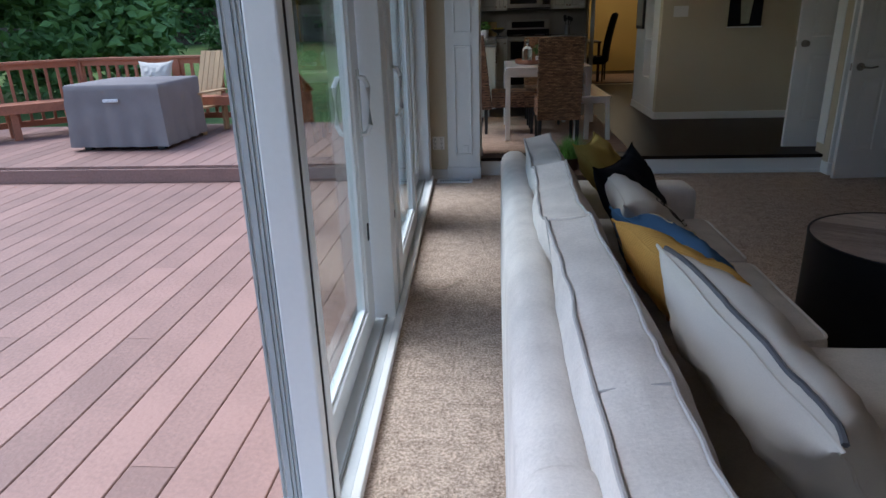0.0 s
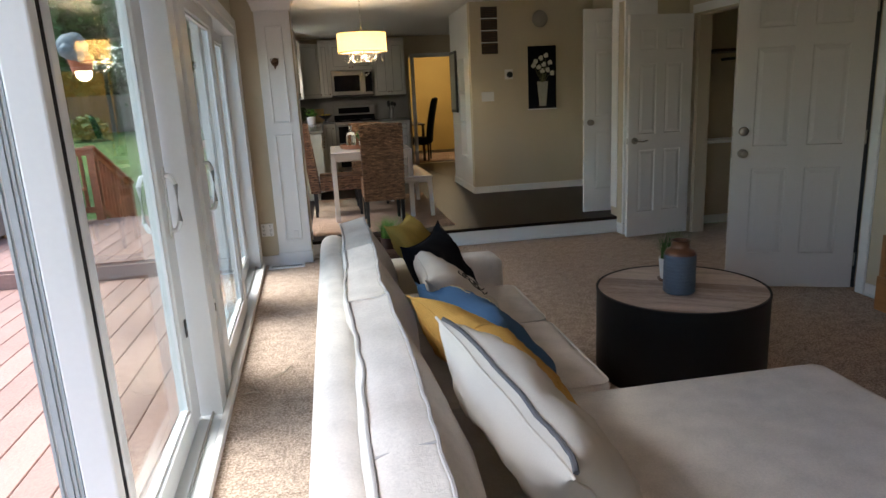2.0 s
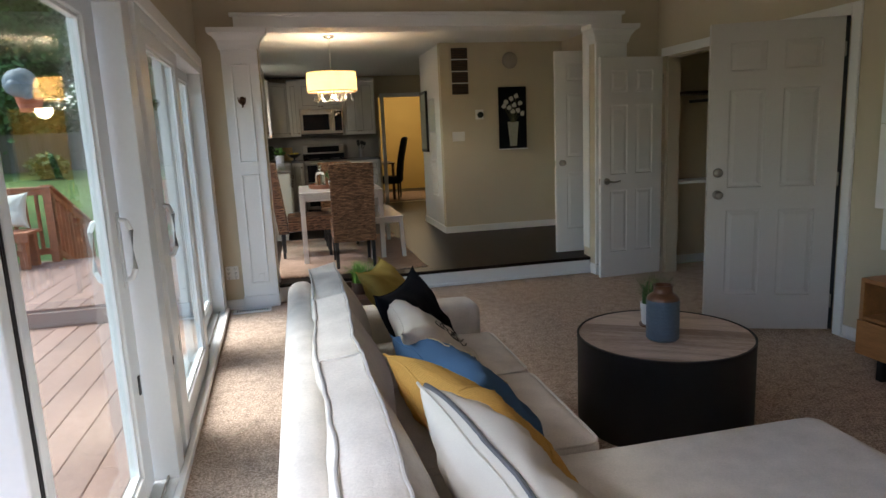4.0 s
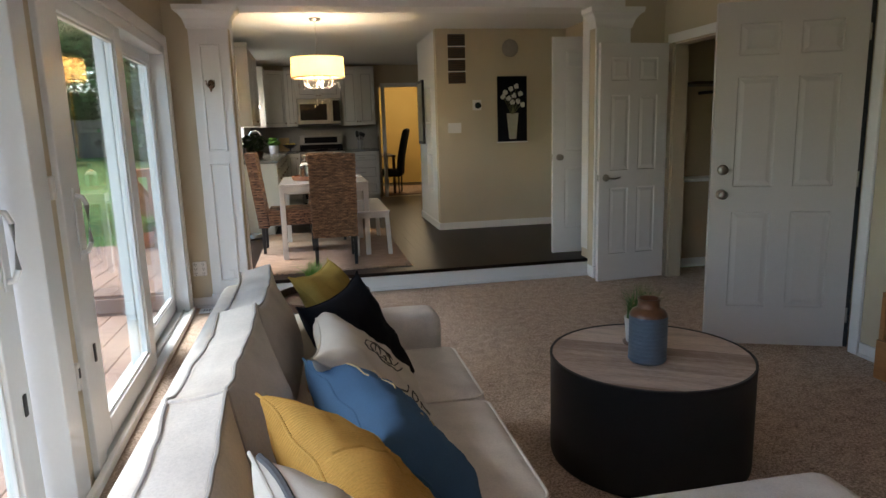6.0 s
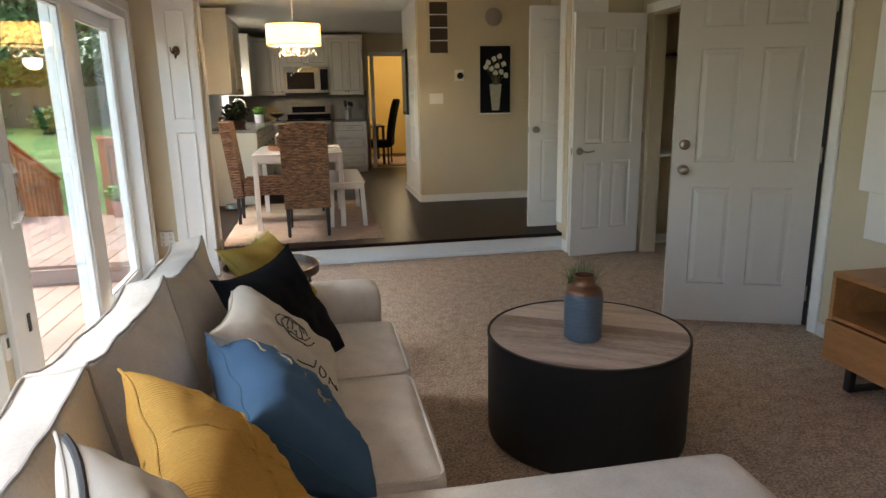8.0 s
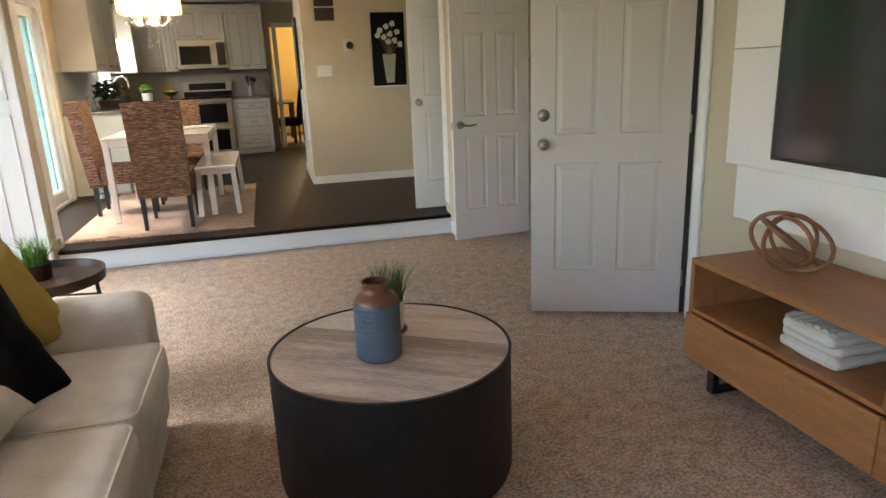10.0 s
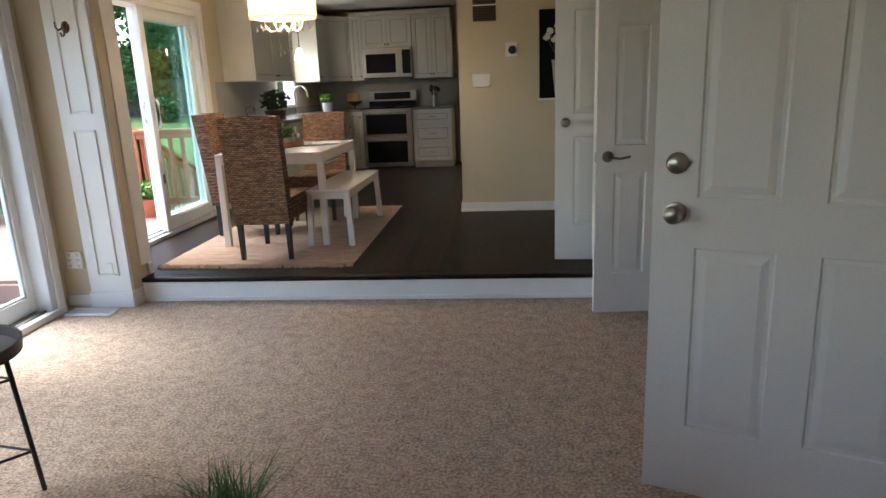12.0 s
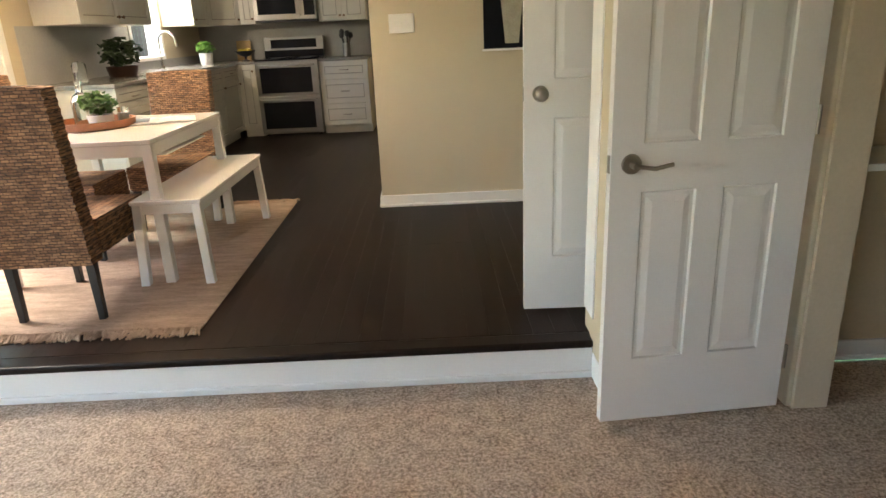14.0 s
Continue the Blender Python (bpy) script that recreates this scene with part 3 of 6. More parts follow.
def pillow(name, a, b, down, size, thick, material, label, seed=1, parts=()):
    """A knife-edge cushion hung between its top corners a and b, its face running along down."""
    a, b, down = Vector(a), Vector(b), Vector(down).normalized()
    e1 = (b - a).normalized()
    e2 = (down - e1 * down.dot(e1)).normalized()
    w = (b - a).length / 2
    h = size / 2
    c = (a + b) / 2 + e2 * h
    n3 = e1.cross(e2)
    m = Matrix((( e1.x, e2.x, n3.x, c.x), (e1.y, e2.y, n3.y, c.y), (e1.z, e2.z, n3.z, c.z), (0, 0, 0, 1)))
    t = thing(name, m, label, "pillow", "loose pillows on the sofa")
    bm = bmesh.new()
    N = 28

    def point(u, v, s):
        pinch_u, pinch_v = 1 - 0.16 * (1 - v * v) ** 0.8, 1 - 0.16 * (1 - u * u) ** 0.8
        f = max(0.0, (1 - u ** 4) * (1 - v ** 4)) ** 0.55
        z = s * thick / 2 * f * (1 + 0.18 * noise.noise(Vector((u * 1.6 + seed * 3.1, v * 1.6, s))))
        z += 0.014 * f * noise.noise(Vector((u * 4 + seed, v * 4, s * 2))) + 0.006 * f * noise.noise(Vector((u * 11 + seed, v * 7, s * 3)))
        z += 0.010 * f * math.exp(-((abs(u) - abs(v)) * 6) ** 2) * noise.noise(Vector((u * 9, v * 9, seed)))
        edge = max(abs(u), abs(v)) ** 6
        z += 0.006 * edge * math.sin(9 * u + seed) * math.sin(8 * v + 2 * seed) * (1 - f)
        return Vector((u * w * pinch_u, v * h * pinch_v, z))
    grid = {}
    for s in (1, -1):
        for i in range(N + 1):
            for j in range(N + 1):
                rim = i in (0, N) or j in (0, N)
                key = (i, j, 0 if rim else s)
                if key not in grid:
                    grid[key] = bm.verts.new(point(-math.cos(math.pi * i / N) * 0.5 + (2 * i / N - 1) * 0.5, -math.cos(math.pi * j / N) * 0.5 + (2 * j / N - 1) * 0.5, s))
        for i in range(N):
            for j in range(N):
                q = [grid.get((x, y, s)) or grid[(x, y, 0)] for x, y in ((i, j), (i + 1, j), (i + 1, j + 1), (i, j + 1))]
                bm.faces.new(q)
    part("cover", bm, material, t, smooth=True)
    rim = [point(u, v, 1) + Vector((0, 0, 0)) for u, v in [(-1 + 2 * k / 20, -1) for k in range(20)] + [(1, -1 + 2 * k / 20) for k in range(20)] + [(1 - 2 * k / 20, 1) for k in range(20)] + [(-1, 1 - 2 * k / 20) for k in range(20)]]
    bm = bmesh.new()
    tube(bm, rim, 0.0035, 6, True)
    part("seam", bm, material, t, smooth=True)
    for nm, mt, lab, strokes, r in parts:
        for side, line in strokes:
            bm = bmesh.new()
            tube(bm, [point(u, v, side) + Vector((0, 0, side * r * 0.35)) for u, v in line], r, 6)
            part(nm, bm, mt, t, lab, smooth=True)
    return t


def span(p, q, k=12):
    return [(p[0] + (q[0] - p[0]) * i / k, p[1] + (q[1] - p[1]) * i / k) for i in range(k + 1)]


def ring(cx, cy, rx, ry, k=24, a0=0, a1=360):
    return [(cx + rx * math.cos(radians(a0 + (a1 - a0) * i / k)), cy + ry * math.sin(radians(a0 + (a1 - a0) * i / k))) for i in range(k + 1)]


# ---- the sectional sofa ----
sofa = thing("sectional_sofa", pose(0.10, 0, 0), "oatmeal linen sectional sofa with a chaise and loose back cushions", "sofa")


def soft_part(name, dims, r, puff, seed, material=None, parent=None, m=None, n=14, wr=0.004):
    bm = bmesh.new()
    soft_box(bm, *dims, r=r, puff=puff, seed=seed, m=m, n=n, wr=wr)
    return part(name, bm, material or M_LINEN, parent or sofa, smooth=True)


soft_part("back", (0.59, 0.725, 0.36, 3.33, 0.03, 0.765), 0.062, 0.006, 1, n=24)
soft_part("base", (0.77, 1.56, 1.84, 3.14, 0.05, 0.29), 0.03, 0.004, 2)
soft_part("chaise_base", (0.77, 2.37, 0.15, 1.84, 0.05, 0.28), 0.03, 0.004, 3)
soft_part("arm", (0.72, 1.545, 3.13, 3.34, 0.05, 0.60), 0.055, 0.006, 4)
for k, (y0, y1) in enumerate(((1.87, 2.545), (2.56, 3.14))):
    c = soft_part("seat_cushion", (0.80, 1.595, y0, y1, 0.285, 0.45), 0.04, 0.022, 5 + k)
    for z in (0.305, 0.437):
        bm = bmesh.new()
        tube(bm, piping_loop(0.812, 1.592, y0 + 0.006, y1 - 0.006, z), 0.005, 6, True)
        part("piping", bm, M_LINEN, c, smooth=True)
c = soft_part("chaise_cushion", (0.80, 2.40, 0.16, 1.86, 0.275, 0.44), 0.05, 0.02, 8, n=20)
bm = bmesh.new()
tube(bm, piping_loop(0.81, 2.395, 0.17, 1.853, 0.30, 0.07), 0.005, 6, True)
part("piping", bm, M_LINEN, c, smooth=True)
# loose back cushions lean on the back; local x is thickness, y is width, z is height
def slump(p, k, y0, y1):
    """Sag along the top between dog-eared corners, and a lazy sideways drift."""
    f = max(0.0, p.z / 0.442)
    u = 2 * (p.y - y0) / (y1 - y0) - 1
    rise = 0.026 * abs(u) ** 7 - 0.010 * (1 - u * u)
    wave = 0.009 * noise.noise(Vector((p.y * 6, k * 3.7, p.x * 6))) + 0.004 * noise.noise(Vector((p.y * 17, k, p.x * 9)))
    drift = 0.016 * noise.noise(Vector((p.y * 3.1 + k * 5, 1.5, 0))) + 0.006 * noise.noise(Vector((p.y * 11, k, 2 + 20 * p.x)))
    return Vector((p.x + drift * f * f, p.y + 0.012 * u * abs(u) ** 5 * f ** 3, p.z + (rise + wave) * f ** 2))


for k, (y0, y1, tilt, dz) in enumerate(((0.56, 1.725, -8, 0.012), (1.745, 2.42, -9, 0.014), (2.44, 3.11, -9, 0.0))):
    m = pose(0.897, 0, 0.42 + dz, 0, tilt, 0)
    bm = bmesh.new()
    soft_box(bm, -0.125, 0.0, y0, y1, 0.0, 0.442, r=0.012, puff=(0.05, 0.075, 0.004, 0.004, 0.0, 0.006), seed=11 + k, n=34, wr=0.006)
    for v in bm.verts:
        v.co = m @ slump(v.co, k, y0, y1)
    c = part("back_cushion", bm, M_LINEN, sofa, smooth=True)
    for x in (-0.123, -0.003):
        loop = [(x, y, z) for y, z, _ in piping_loop(y0 + 0.001, y1 - 0.001, 0.002, 0.442, 0, 0.02)]
        fine_loop = []
        for i in range(len(loop)):
            p0, p1 = Vector(loop[i]), Vector(loop[(i + 1) % len(loop)])
            steps = max(1, int((p1 - p0).length / 0.025))
            fine_loop += [p0 + (p1 - p0) * j / steps for j in range(steps)]
        bm = bmesh.new()
        tube(bm, [m @ (slump(p, k, y0, y1) + Vector((0, 0, 0.003))) for p in fine_loop], 0.0044, 6, True)
        part("piping", bm, M_PIPING, c, "grey piping", smooth=True)
    if k == 0:
        bm = bmesh.new()
        tube(bm, [m @ (slump(Vector((-0.12 + 0.117 * i / 8, 0.905, 0.442)), k, y0, y1) + Vector((0, 0, 0.003))) for i in range(9)], 0.0032, 6)
        part("cross_seam", bm, M_PIPING, c, smooth=True)
# the near end of the back carries its own rounded cap
soft_part("back_cap", (0.584, 0.74, 0.36, 0.86, 0.03, 0.78), 0.07, 0.006, 21, n=20)
for x, y in ((0.66, 0.5), (0.66, 3.25), (1.48, 3.25), (2.28, 1.72), (2.28, 0.25)):
    bm = bmesh.new()
    rod(bm, (x, y, 0), (x, y, 0.06), 0.02, 0.026)
    part("foot", bm, M_BLACKM, sofa)

# ---- pillows ----
M_MUST = mat("mustard_cotton", (0.55, 0.32, 0.085), 0.95, 0.14, 5, 200, 0.5, dist=0.004, spec=0.1, rib=42.0)
M_BLUE = mat("blue_cotton", (0.065, 0.135, 0.25), 0.95, 0.14, 5, 320, 0.12, dist=0.002, spec=0.1)
M_NAVY = mat("black_cotton", (0.008, 0.009, 0.013), 0.95, 0.2, 5, 300, 0.12, dist=0.002, spec=0.15)
M_CREAM = mat("cream_cotton", (0.60, 0.56, 0.49), 0.95, 0.07, 5, 420, 0.15, dist=0.002, spec=0.1)
M_OLIVE = mat("olive_cotton", (0.42, 0.31, 0.08), 0.9, 0.18, 6, 220, 0.15, dist=0.005, spec=0.15)
M_STRIPE = mat("charcoal_stripe", (0.11, 0.11, 0.115), 0.95, 0.15, 8, 200, 0.3)
M_PRINT = mat("dark_print", (0.05, 0.045, 0.04), 0.9, 0.2, 8, 100, 0.1)
M_THREAD = mat("gold_thread", (0.42, 0.33, 0.18), 0.7, 0.15, 30, 200, 0.2)
pillow("pillow", (1.005, 1.353, 0.935), (1.145, 0.81, 0.815), (0.48, 0.05, -0.63), 0.44, 0.19, M_CREAM, "cream pillow with one charcoal stripe on the sofa", 1,
       [("stripe", M_STRIPE, "charcoal stripe", [(1, span((-0.97, -0.98), (0.97, -0.98), 30))], 0.006)])
pillow("pillow", (0.980, 1.742, 0.874), (1.175, 1.225, 0.815), (0.54, 0.10, -0.60), 0.42, 0.17, M_MUST, "mustard ribbed pillow leaning on the sofa back", 2,
       [("cross_seam", M_MUST, "", [(s, ln) for s in (1, -1) for ln in (span((-0.96, 0), (0.96, 0), 24), span((0, -0.96), (0, 0.96), 24))], 0.003)])
pillow("pillow", (1.062, 2.238, 0.766), (1.225, 1.72, 0.725), (0.54, 0.10, -0.60), 0.46, 0.22, M_BLUE, "blue pillow with gold stitched squares on the sofa", 3,
       [("stitching", M_THREAD, "gold stitched outlines", [(s, ln) for s in (1, -1) for ln in (span((-0.6, -0.1), (-0.1, -0.1)), span((-0.6, -0.1), (-0.6, -0.5)), span((-0.6, -0.5), (-0.1, -0.45)), span((-0.75, -0.8), (-0.3, -0.75)), span((0.1, 0.0), (0.55, -0.12)), span((0.1, 0.0), (0.02, 0.35)), span((-0.92, -0.9), (-0.78, -0.85)))], 0.0026)])
pillow("pillow", (1.085, 2.608, 0.814), (1.085, 2.13, 0.80), (0.60, 0.10, -0.55), 0.48, 0.15, M_CREAM, "off-white pillow printed with a dark round stamp", 4,
       [("stamp", M_PRINT, "faded dark print", [(s, ln) for s in (1, -1) for ln in (ring(0.05, -0.05, 0.36, 0.36), ring(0.05, -0.05, 0.26, 0.26), span((-0.15, -0.12), (0.25, -0.02)), span((-0.15, 0.02), (0.25, 0.1)), span((-0.1, -0.2), (0.2, -0.17)), span((0.75, 0.1), (0.75, 0.35), 4), span((0.75, 0.35), (0.62, 0.35), 4), ring(0.69, 0.5, 0.07, 0.07, 10), span((0.75, 0.65), (0.62, 0.65), 4), span((0.62, 0.65), (0.75, 0.8), 4), span((0.75, 0.8), (0.62, 0.8), 4))], 0.0024)])
pillow("pillow", (1.267, 2.955, 0.857), (1.035, 2.53, 0.84), (0.34, -0.08, -0.62), 0.50, 0.15, M_NAVY, "black cotton pillow at the far end of the sofa", 5)
pillow("pillow", (1.160, 3.36, 0.838), (1.006, 2.90, 0.866), (0.42, -0.15, -0.6), 0.46, 0.13, M_OLIVE, "olive yellow pillow behind the black one", 6)

# ---- coffee table and what stands on it ----
M_TOP = mat("washed_wood_top", (0.58, 0.47, 0.39), 0.5, 0.2, 2.2, 26, 0.1, stretch=(1.4, 9, 1), dark=(0.27, 0.185, 0.135), rand=0.35)
coffee = thing("coffee_table", pose(2.475, 2.795, 0), "round drum coffee table with black sides and a washed wood top", "coffee table")
bm = bmesh.new()
lathe(bm, ((0, 0), (0.405, 0), (0.413, 0.006), (0.416, 0.02), (0.416, 0.43), (0.418, 0.432), (0.418, 0.449), (0.409, 0.45), (0.409, 0.43), (0, 0.43)), 96)
part("drum", bm, M_DRUM, coffee, smooth=True)
W = 0.0935
for i in range(-5, 5):
    a, b = i * W + 0.0006, (i + 1) * W - 0.0006
    R = 0.407
    a, b = max(a, -R), min(b, R)
    if b - a < 0.01:
        continue
    ys = [a + (b - a) * k / 8 for k in range(9)]
    bm = bmesh.new()
    lo = [(-math.sqrt(max(R * R - y * y, 0)), y) for y in ys] + [(math.sqrt(max(R * R - y * y, 0)), y) for y in reversed(ys)]
    clean = [p for k, p in enumerate(lo) if (Vector(p) - Vector(lo[k - 1])).length > 1e-4]
    v0 = [bm.verts.new((x, y, 0.431)) for x, y in clean]
    v1 = [bm.verts.new((x, y, 0.446)) for x, y in clean]
    bm.faces.new(v1)
    bm.faces.new(v0[::-1])
    for k in range(len(clean)):
        bm.faces.new((v0[k - 1], v0[k], v1[k], v1[k - 1]))
    part("plank", bm, M_TOP, coffee, m=pose(0, 0, 0, 0, 0, 148))
M_JARB = mat("slate_glaze", (0.085, 0.115, 0.15), 0.45, 0.18, 20, 120, 0.5, dist=0.004, stretch=(1, 1, 2))
M_COPPER = mat("copper_glaze", (0.15, 0.068, 0.036), 0.3, 0.3, 10, 60, 0.05, metal=0.35)
jar = thing("ceramic_jar", pose(2.425, 2.725, 0.446), "slate-blue ribbed ceramic jar with a copper shoulder", "jar")
bm = bmesh.new()
prof = [(0, 0), (0.066, 0), (0.072, 0.006)]
for k in range(33):
    prof.append((0.076 + 0.0012 * math.sin(k * math.pi / 1.5), 0.01 + 0.183 * k / 32))
prof.append((0.074, 0.198))
lathe(bm, prof, 48)
part("body", bm, M_JARB, jar, smooth=True)
bm = bmesh.new()
lathe(bm, ((0.075, 0.196), (0.074, 0.203), (0.064, 0.218), (0.05, 0.226), (0.044, 0.231), (0.043, 0.257), (0.046, 0.261), (0.046, 0.266), (0.039, 0.266), (0.037, 0.23), (0, 0.222)), 48)
part("neck", bm, M_COPPER, jar, "glossy copper-brown neck", smooth=True)


def blade_tuft(name, parent, material, n, r, h, spread, seed, z=0.0, wide=0.004):
    """A tuft of bent blades, joined as one part."""
    rng = random.Random(seed)
    bm = bmesh.new()
    for _ in range(n):
        a, b = rng.uniform(0, 6.283), rng.uniform(0, 6.283)
        rr = r * math.sqrt(rng.random())
        x, y, hh, sp = rr * math.cos(a), rr * math.sin(a), h * rng.uniform(0.55, 1.0), spread * rng.random()
        px, py = -math.sin(b) * wide, math.cos(b) * wide
        prev = None
        for k in range(5):
            f = k / 4
            cx, cy, cz = x + math.cos(b) * sp * f * f, y + math.sin(b) * sp * f * f, z + hh * f * (1 - 0.25 * f * sp / max(spread, 1e-6))
            wq = 1 - f * 0.95
            cur = (bm.verts.new((cx - px * wq, cy - py * wq, cz)), bm.verts.new((cx + px * wq, cy + py * wq, cz)))
            if prev:
                bm.faces.new((prev[0], prev[1], cur[1], cur[0]))
            prev = cur
    return part(name, bm, material, parent)


def leaf_clump(name, parent, material, n, r, h, size, seed, z=0.0):
    """A bushy head of small pointed leaves, joined as one part."""
    rng = random.Random(seed)
    bm = bmesh.new()
    for _ in range(n):
        d = Vector((rng.gauss(0, 1), rng.gauss(0, 1), rng.gauss(0, 1))).normalized() * rng.uniform(0.45, 1.0)
        p = Vector((d.x * r, d.y * r, z + h / 2 + d.z * h / 2))
        q = Euler((rng.uniform(-0.9, 0.9), rng.uniform(-0.9, 0.9), rng.uniform(0, 6.28))).to_matrix()
        s = size * rng.uniform(0.6, 1.2)
        vs = [bm.verts.new(p + q @ Vector(c) * s) for c in ((0, -0.5, 0), (0.32, 0, 0.08), (0, 0.5, -0.05), (-0.32, 0, 0.08))]
        bm.faces.new(vs)
    return part(name, bm, material, parent)


M_LEAF = mat("green_leaves", (0.055, 0.13, 0.025), 0.55, 0.4, 20, 60, 0.1)
M_LEAFL = mat("bright_herb_leaves", (0.12, 0.26, 0.035), 0.55, 0.35, 20, 60, 0.1)
M_SOIL = mat("potting_soil", (0.03, 0.022, 0.015), 0.95, 0.4, 30, 120, 0.6)
M_POT = mat("white_ceramic", (0.78, 0.76, 0.73), 0.3, 0.03, 8, 50, 0.02)


def potted(name, m, r, h, label, kind, material, seed, pot=None):
    t = thing(name, m, label, "plant")
    bm = bmesh.new()
    lathe(bm, ((0, 0), (r * 0.82, 0), (r * 0.86, 0.004), (r, h), (r * 0.93, h), (r * 0.9, h * 0.85), (0, h * 0.85)), 32)
    part("pot", bm, pot or M_POT, t, smooth=True)
    bm = bmesh.new()
    lathe(bm, ((0, h * 0.855), (r * 0.9, h * 0.855), (r * 0.88, h * 0.88), (0, h * 0.9)), 20)
    part("soil", bm, M_SOIL, t)
    if kind == "grass":
        blade_tuft("leaves", t, material, 200, r * 0.85, r * 2.7, r * 2.3, seed, h * 0.88, 0.0035)
    else:
        leaf_clump("leaves", t, material, 260, r * 1.45, r * 1.9, r * 0.6, seed, h * 0.85)
    return t


gp = potted("potted_grass", pose(2.497, 2.935, 0.456), 0.064, 0.11, "small white pot of green grass on a wooden coaster", "grass", M_LEAF, 4)
st = thing("coaster", pose(2.497, 2.935, 0.446), "small copper-brown wooden stand under the pot", "coaster")
bm = bmesh.new()
lathe(bm, ((0, 0), (0.066, 0), (0.068, 0.003), (0.068, 0.008), (0, 0.01)), 32)
part("disc", bm, M_COPPER, st, smooth=True)

# ---- side table with its plant, behind the sofa's arm ----
M_DKWOOD = mat("dark_brown_wood", (0.045, 0.022, 0.014), 0.4, 0.3, 6, 60, 0.1, stretch=(1, 6, 1))
side = thing("side_table", pose(1.13, 3.78, 0), "round dark wood tray table on thin black legs", "side table")
bm = bmesh.new()
lathe(bm, ((0, 0.525), (0.225, 0.525), (0.245, 0.53), (0.25, 0.575), (0.24, 0.575), (0.232, 0.54), (0, 0.54)), 48)
part("tray", bm, M_DKWOOD, side, smooth=True)
for k in range(3):
    a = radians(20 + 120 * k)
    bm = bmesh.new()
    tube(bm, [(0.2 * math.cos(a), 0.2 * math.sin(a), 0.525), (0.235 * math.cos(a), 0.235 * math.sin(a), 0.0)], 0.009, 8)
    part("leg", bm, M_BLACKM, side, smooth=True)
bm = bmesh.new()
tube(bm, [(0.225 * math.cos(radians(20 + 120 * k)), 0.225 * math.sin(radians(20 + 120 * k)), 0.16) for k in range(3)], 0.006, 8, True)
part("stretcher", bm, M_BLACKM, side, smooth=True)
bm = bmesh.new()
tube(bm, [(0.212 * math.cos(radians(20 + 120 * k)), 0.212 * math.sin(radians(20 + 120 * k)), 0.44) for k in range(3)], 0.005, 8, True)
part("stretcher", bm, M_BLACKM, side, smooth=True)
potted("potted_fern", pose(1.10, 3.84, 0.54), 0.06, 0.07, "small green plant in a dark pot on the side table", "grass", M_LEAFL, 9, M_DKWOOD)

# ---- media console, wall panel and television ----
M_OAK = mat("honey_oak", (0.37, 0.165, 0.057), 0.45, 0.28, 3, 30, 0.12, stretch=(6, 0.8, 6), rand=0.3)
# honey oak darkened, for the shade at the back of the open shelf
M_OAK_SHADED = mat("shaded_oak", (0.20, 0.095, 0.036), 0.55, 0.3, 3, 30, 0.12, stretch=(6, 0.8, 6))
X0, X1, Y0, Y1 = 3.79, 4.235, 1.25, 2.965
cons = thing("media_console", Matrix.Diagonal((1, 1, 0.95, 1)), "honey-coloured wooden media console with open shelves and drawers", "console")
boxpart("top", (X0, X1, Y0, Y1, 0.575, 0.6), M_OAK, cons, bevel=0.003)
boxpart("side", (X0, X1, Y1 - 0.025, Y1, 0.14, 0.575), M_OAK, cons, bevel=0.003)
boxpart("side", (X0, X1, Y0, Y0 + 0.025, 0.14, 0.575), M_OAK, cons, bevel=0.003)
boxpart("bottom", (X0, X1, Y0 + 0.025, Y1 - 0.025, 0.14, 0.16), M_OAK, cons, bevel=0.002)
boxpart("shelf", (X0 + 0.004, X1, Y0 + 0.025, Y1 - 0.025, 0.355, 0.375), M_OAK, cons, bevel=0.002)
boxpart("divider", (X0 + 0.004, X1 - 0.02, 2.03, 2.05, 0.375, 0.575), M_OAK, cons, bevel=0.002)
boxpart("back_panel", (X1 - 0.012, X1, 2.35, Y1 - 0.025, 0.375, 0.575), M_OAK_SHADED, cons, bevel=0)
for a, b in ((Y0 + 0.003, 2.033), (2.037, Y1 - 0.003)):
    boxpart("drawer", (X0 - 0.014, X0 + 0.003, a, b, 0.145, 0.35), M_OAK, cons, bevel=0.003)
for y in (Y0 + 0.12, Y1 - 0.12):
    bm = bmesh.new()
    for d in ((X0 + 0.04, X0 + 0.07, 0.0, 0.14), (X1 - 0.07, X1 - 0.04, 0.0, 0.14), (X0 + 0.07, X1 - 0.07, 0.0, 0.02)):
        box(bm, d[0], d[1], y - 0.02, y + 0.02, d[2], d[3])
    part("leg_frame", bm, M_BLACKM, cons, "black steel leg frame", bevel=0.002)
M_KNOT = mat("bentwood", (0.23, 0.10, 0.04), 0.45, 0.3, 10, 60, 0.1)
knot = thing("wooden_knot", pose(4.01, 2.68, 0.57), "bentwood sphere ornament of interlaced rings on the console", "ornament")
for k, (rx, ry, rz) in enumerate(((80, 0, 10), (65, 25, 70), (100, -20, 125), (20, 35, 0))):
    q = pose(0, 0, 0.115, rx, ry, rz)
    bm = bmesh.new()
    pts = [q @ Vector((0.148 * math.cos(a), 0.098 * math.sin(a), 0.0)) for a in [2 * math.pi * i / 40 for i in range(40)]]
    tube(bm, pts, 0.0085, 8, True)
    lowest = min(v.co.z for v in bm.verts)
    part("ring", bm, M_KNOT, knot, smooth=True, m=pose(0, 0, -min(lowest, 0) if k == 0 else 0.0))
bl = thing("folded_throw", pose(3.98, 2.43, 0.3565), "rolled white knitted throw on the console's open shelf", "throw")
bm = bmesh.new()
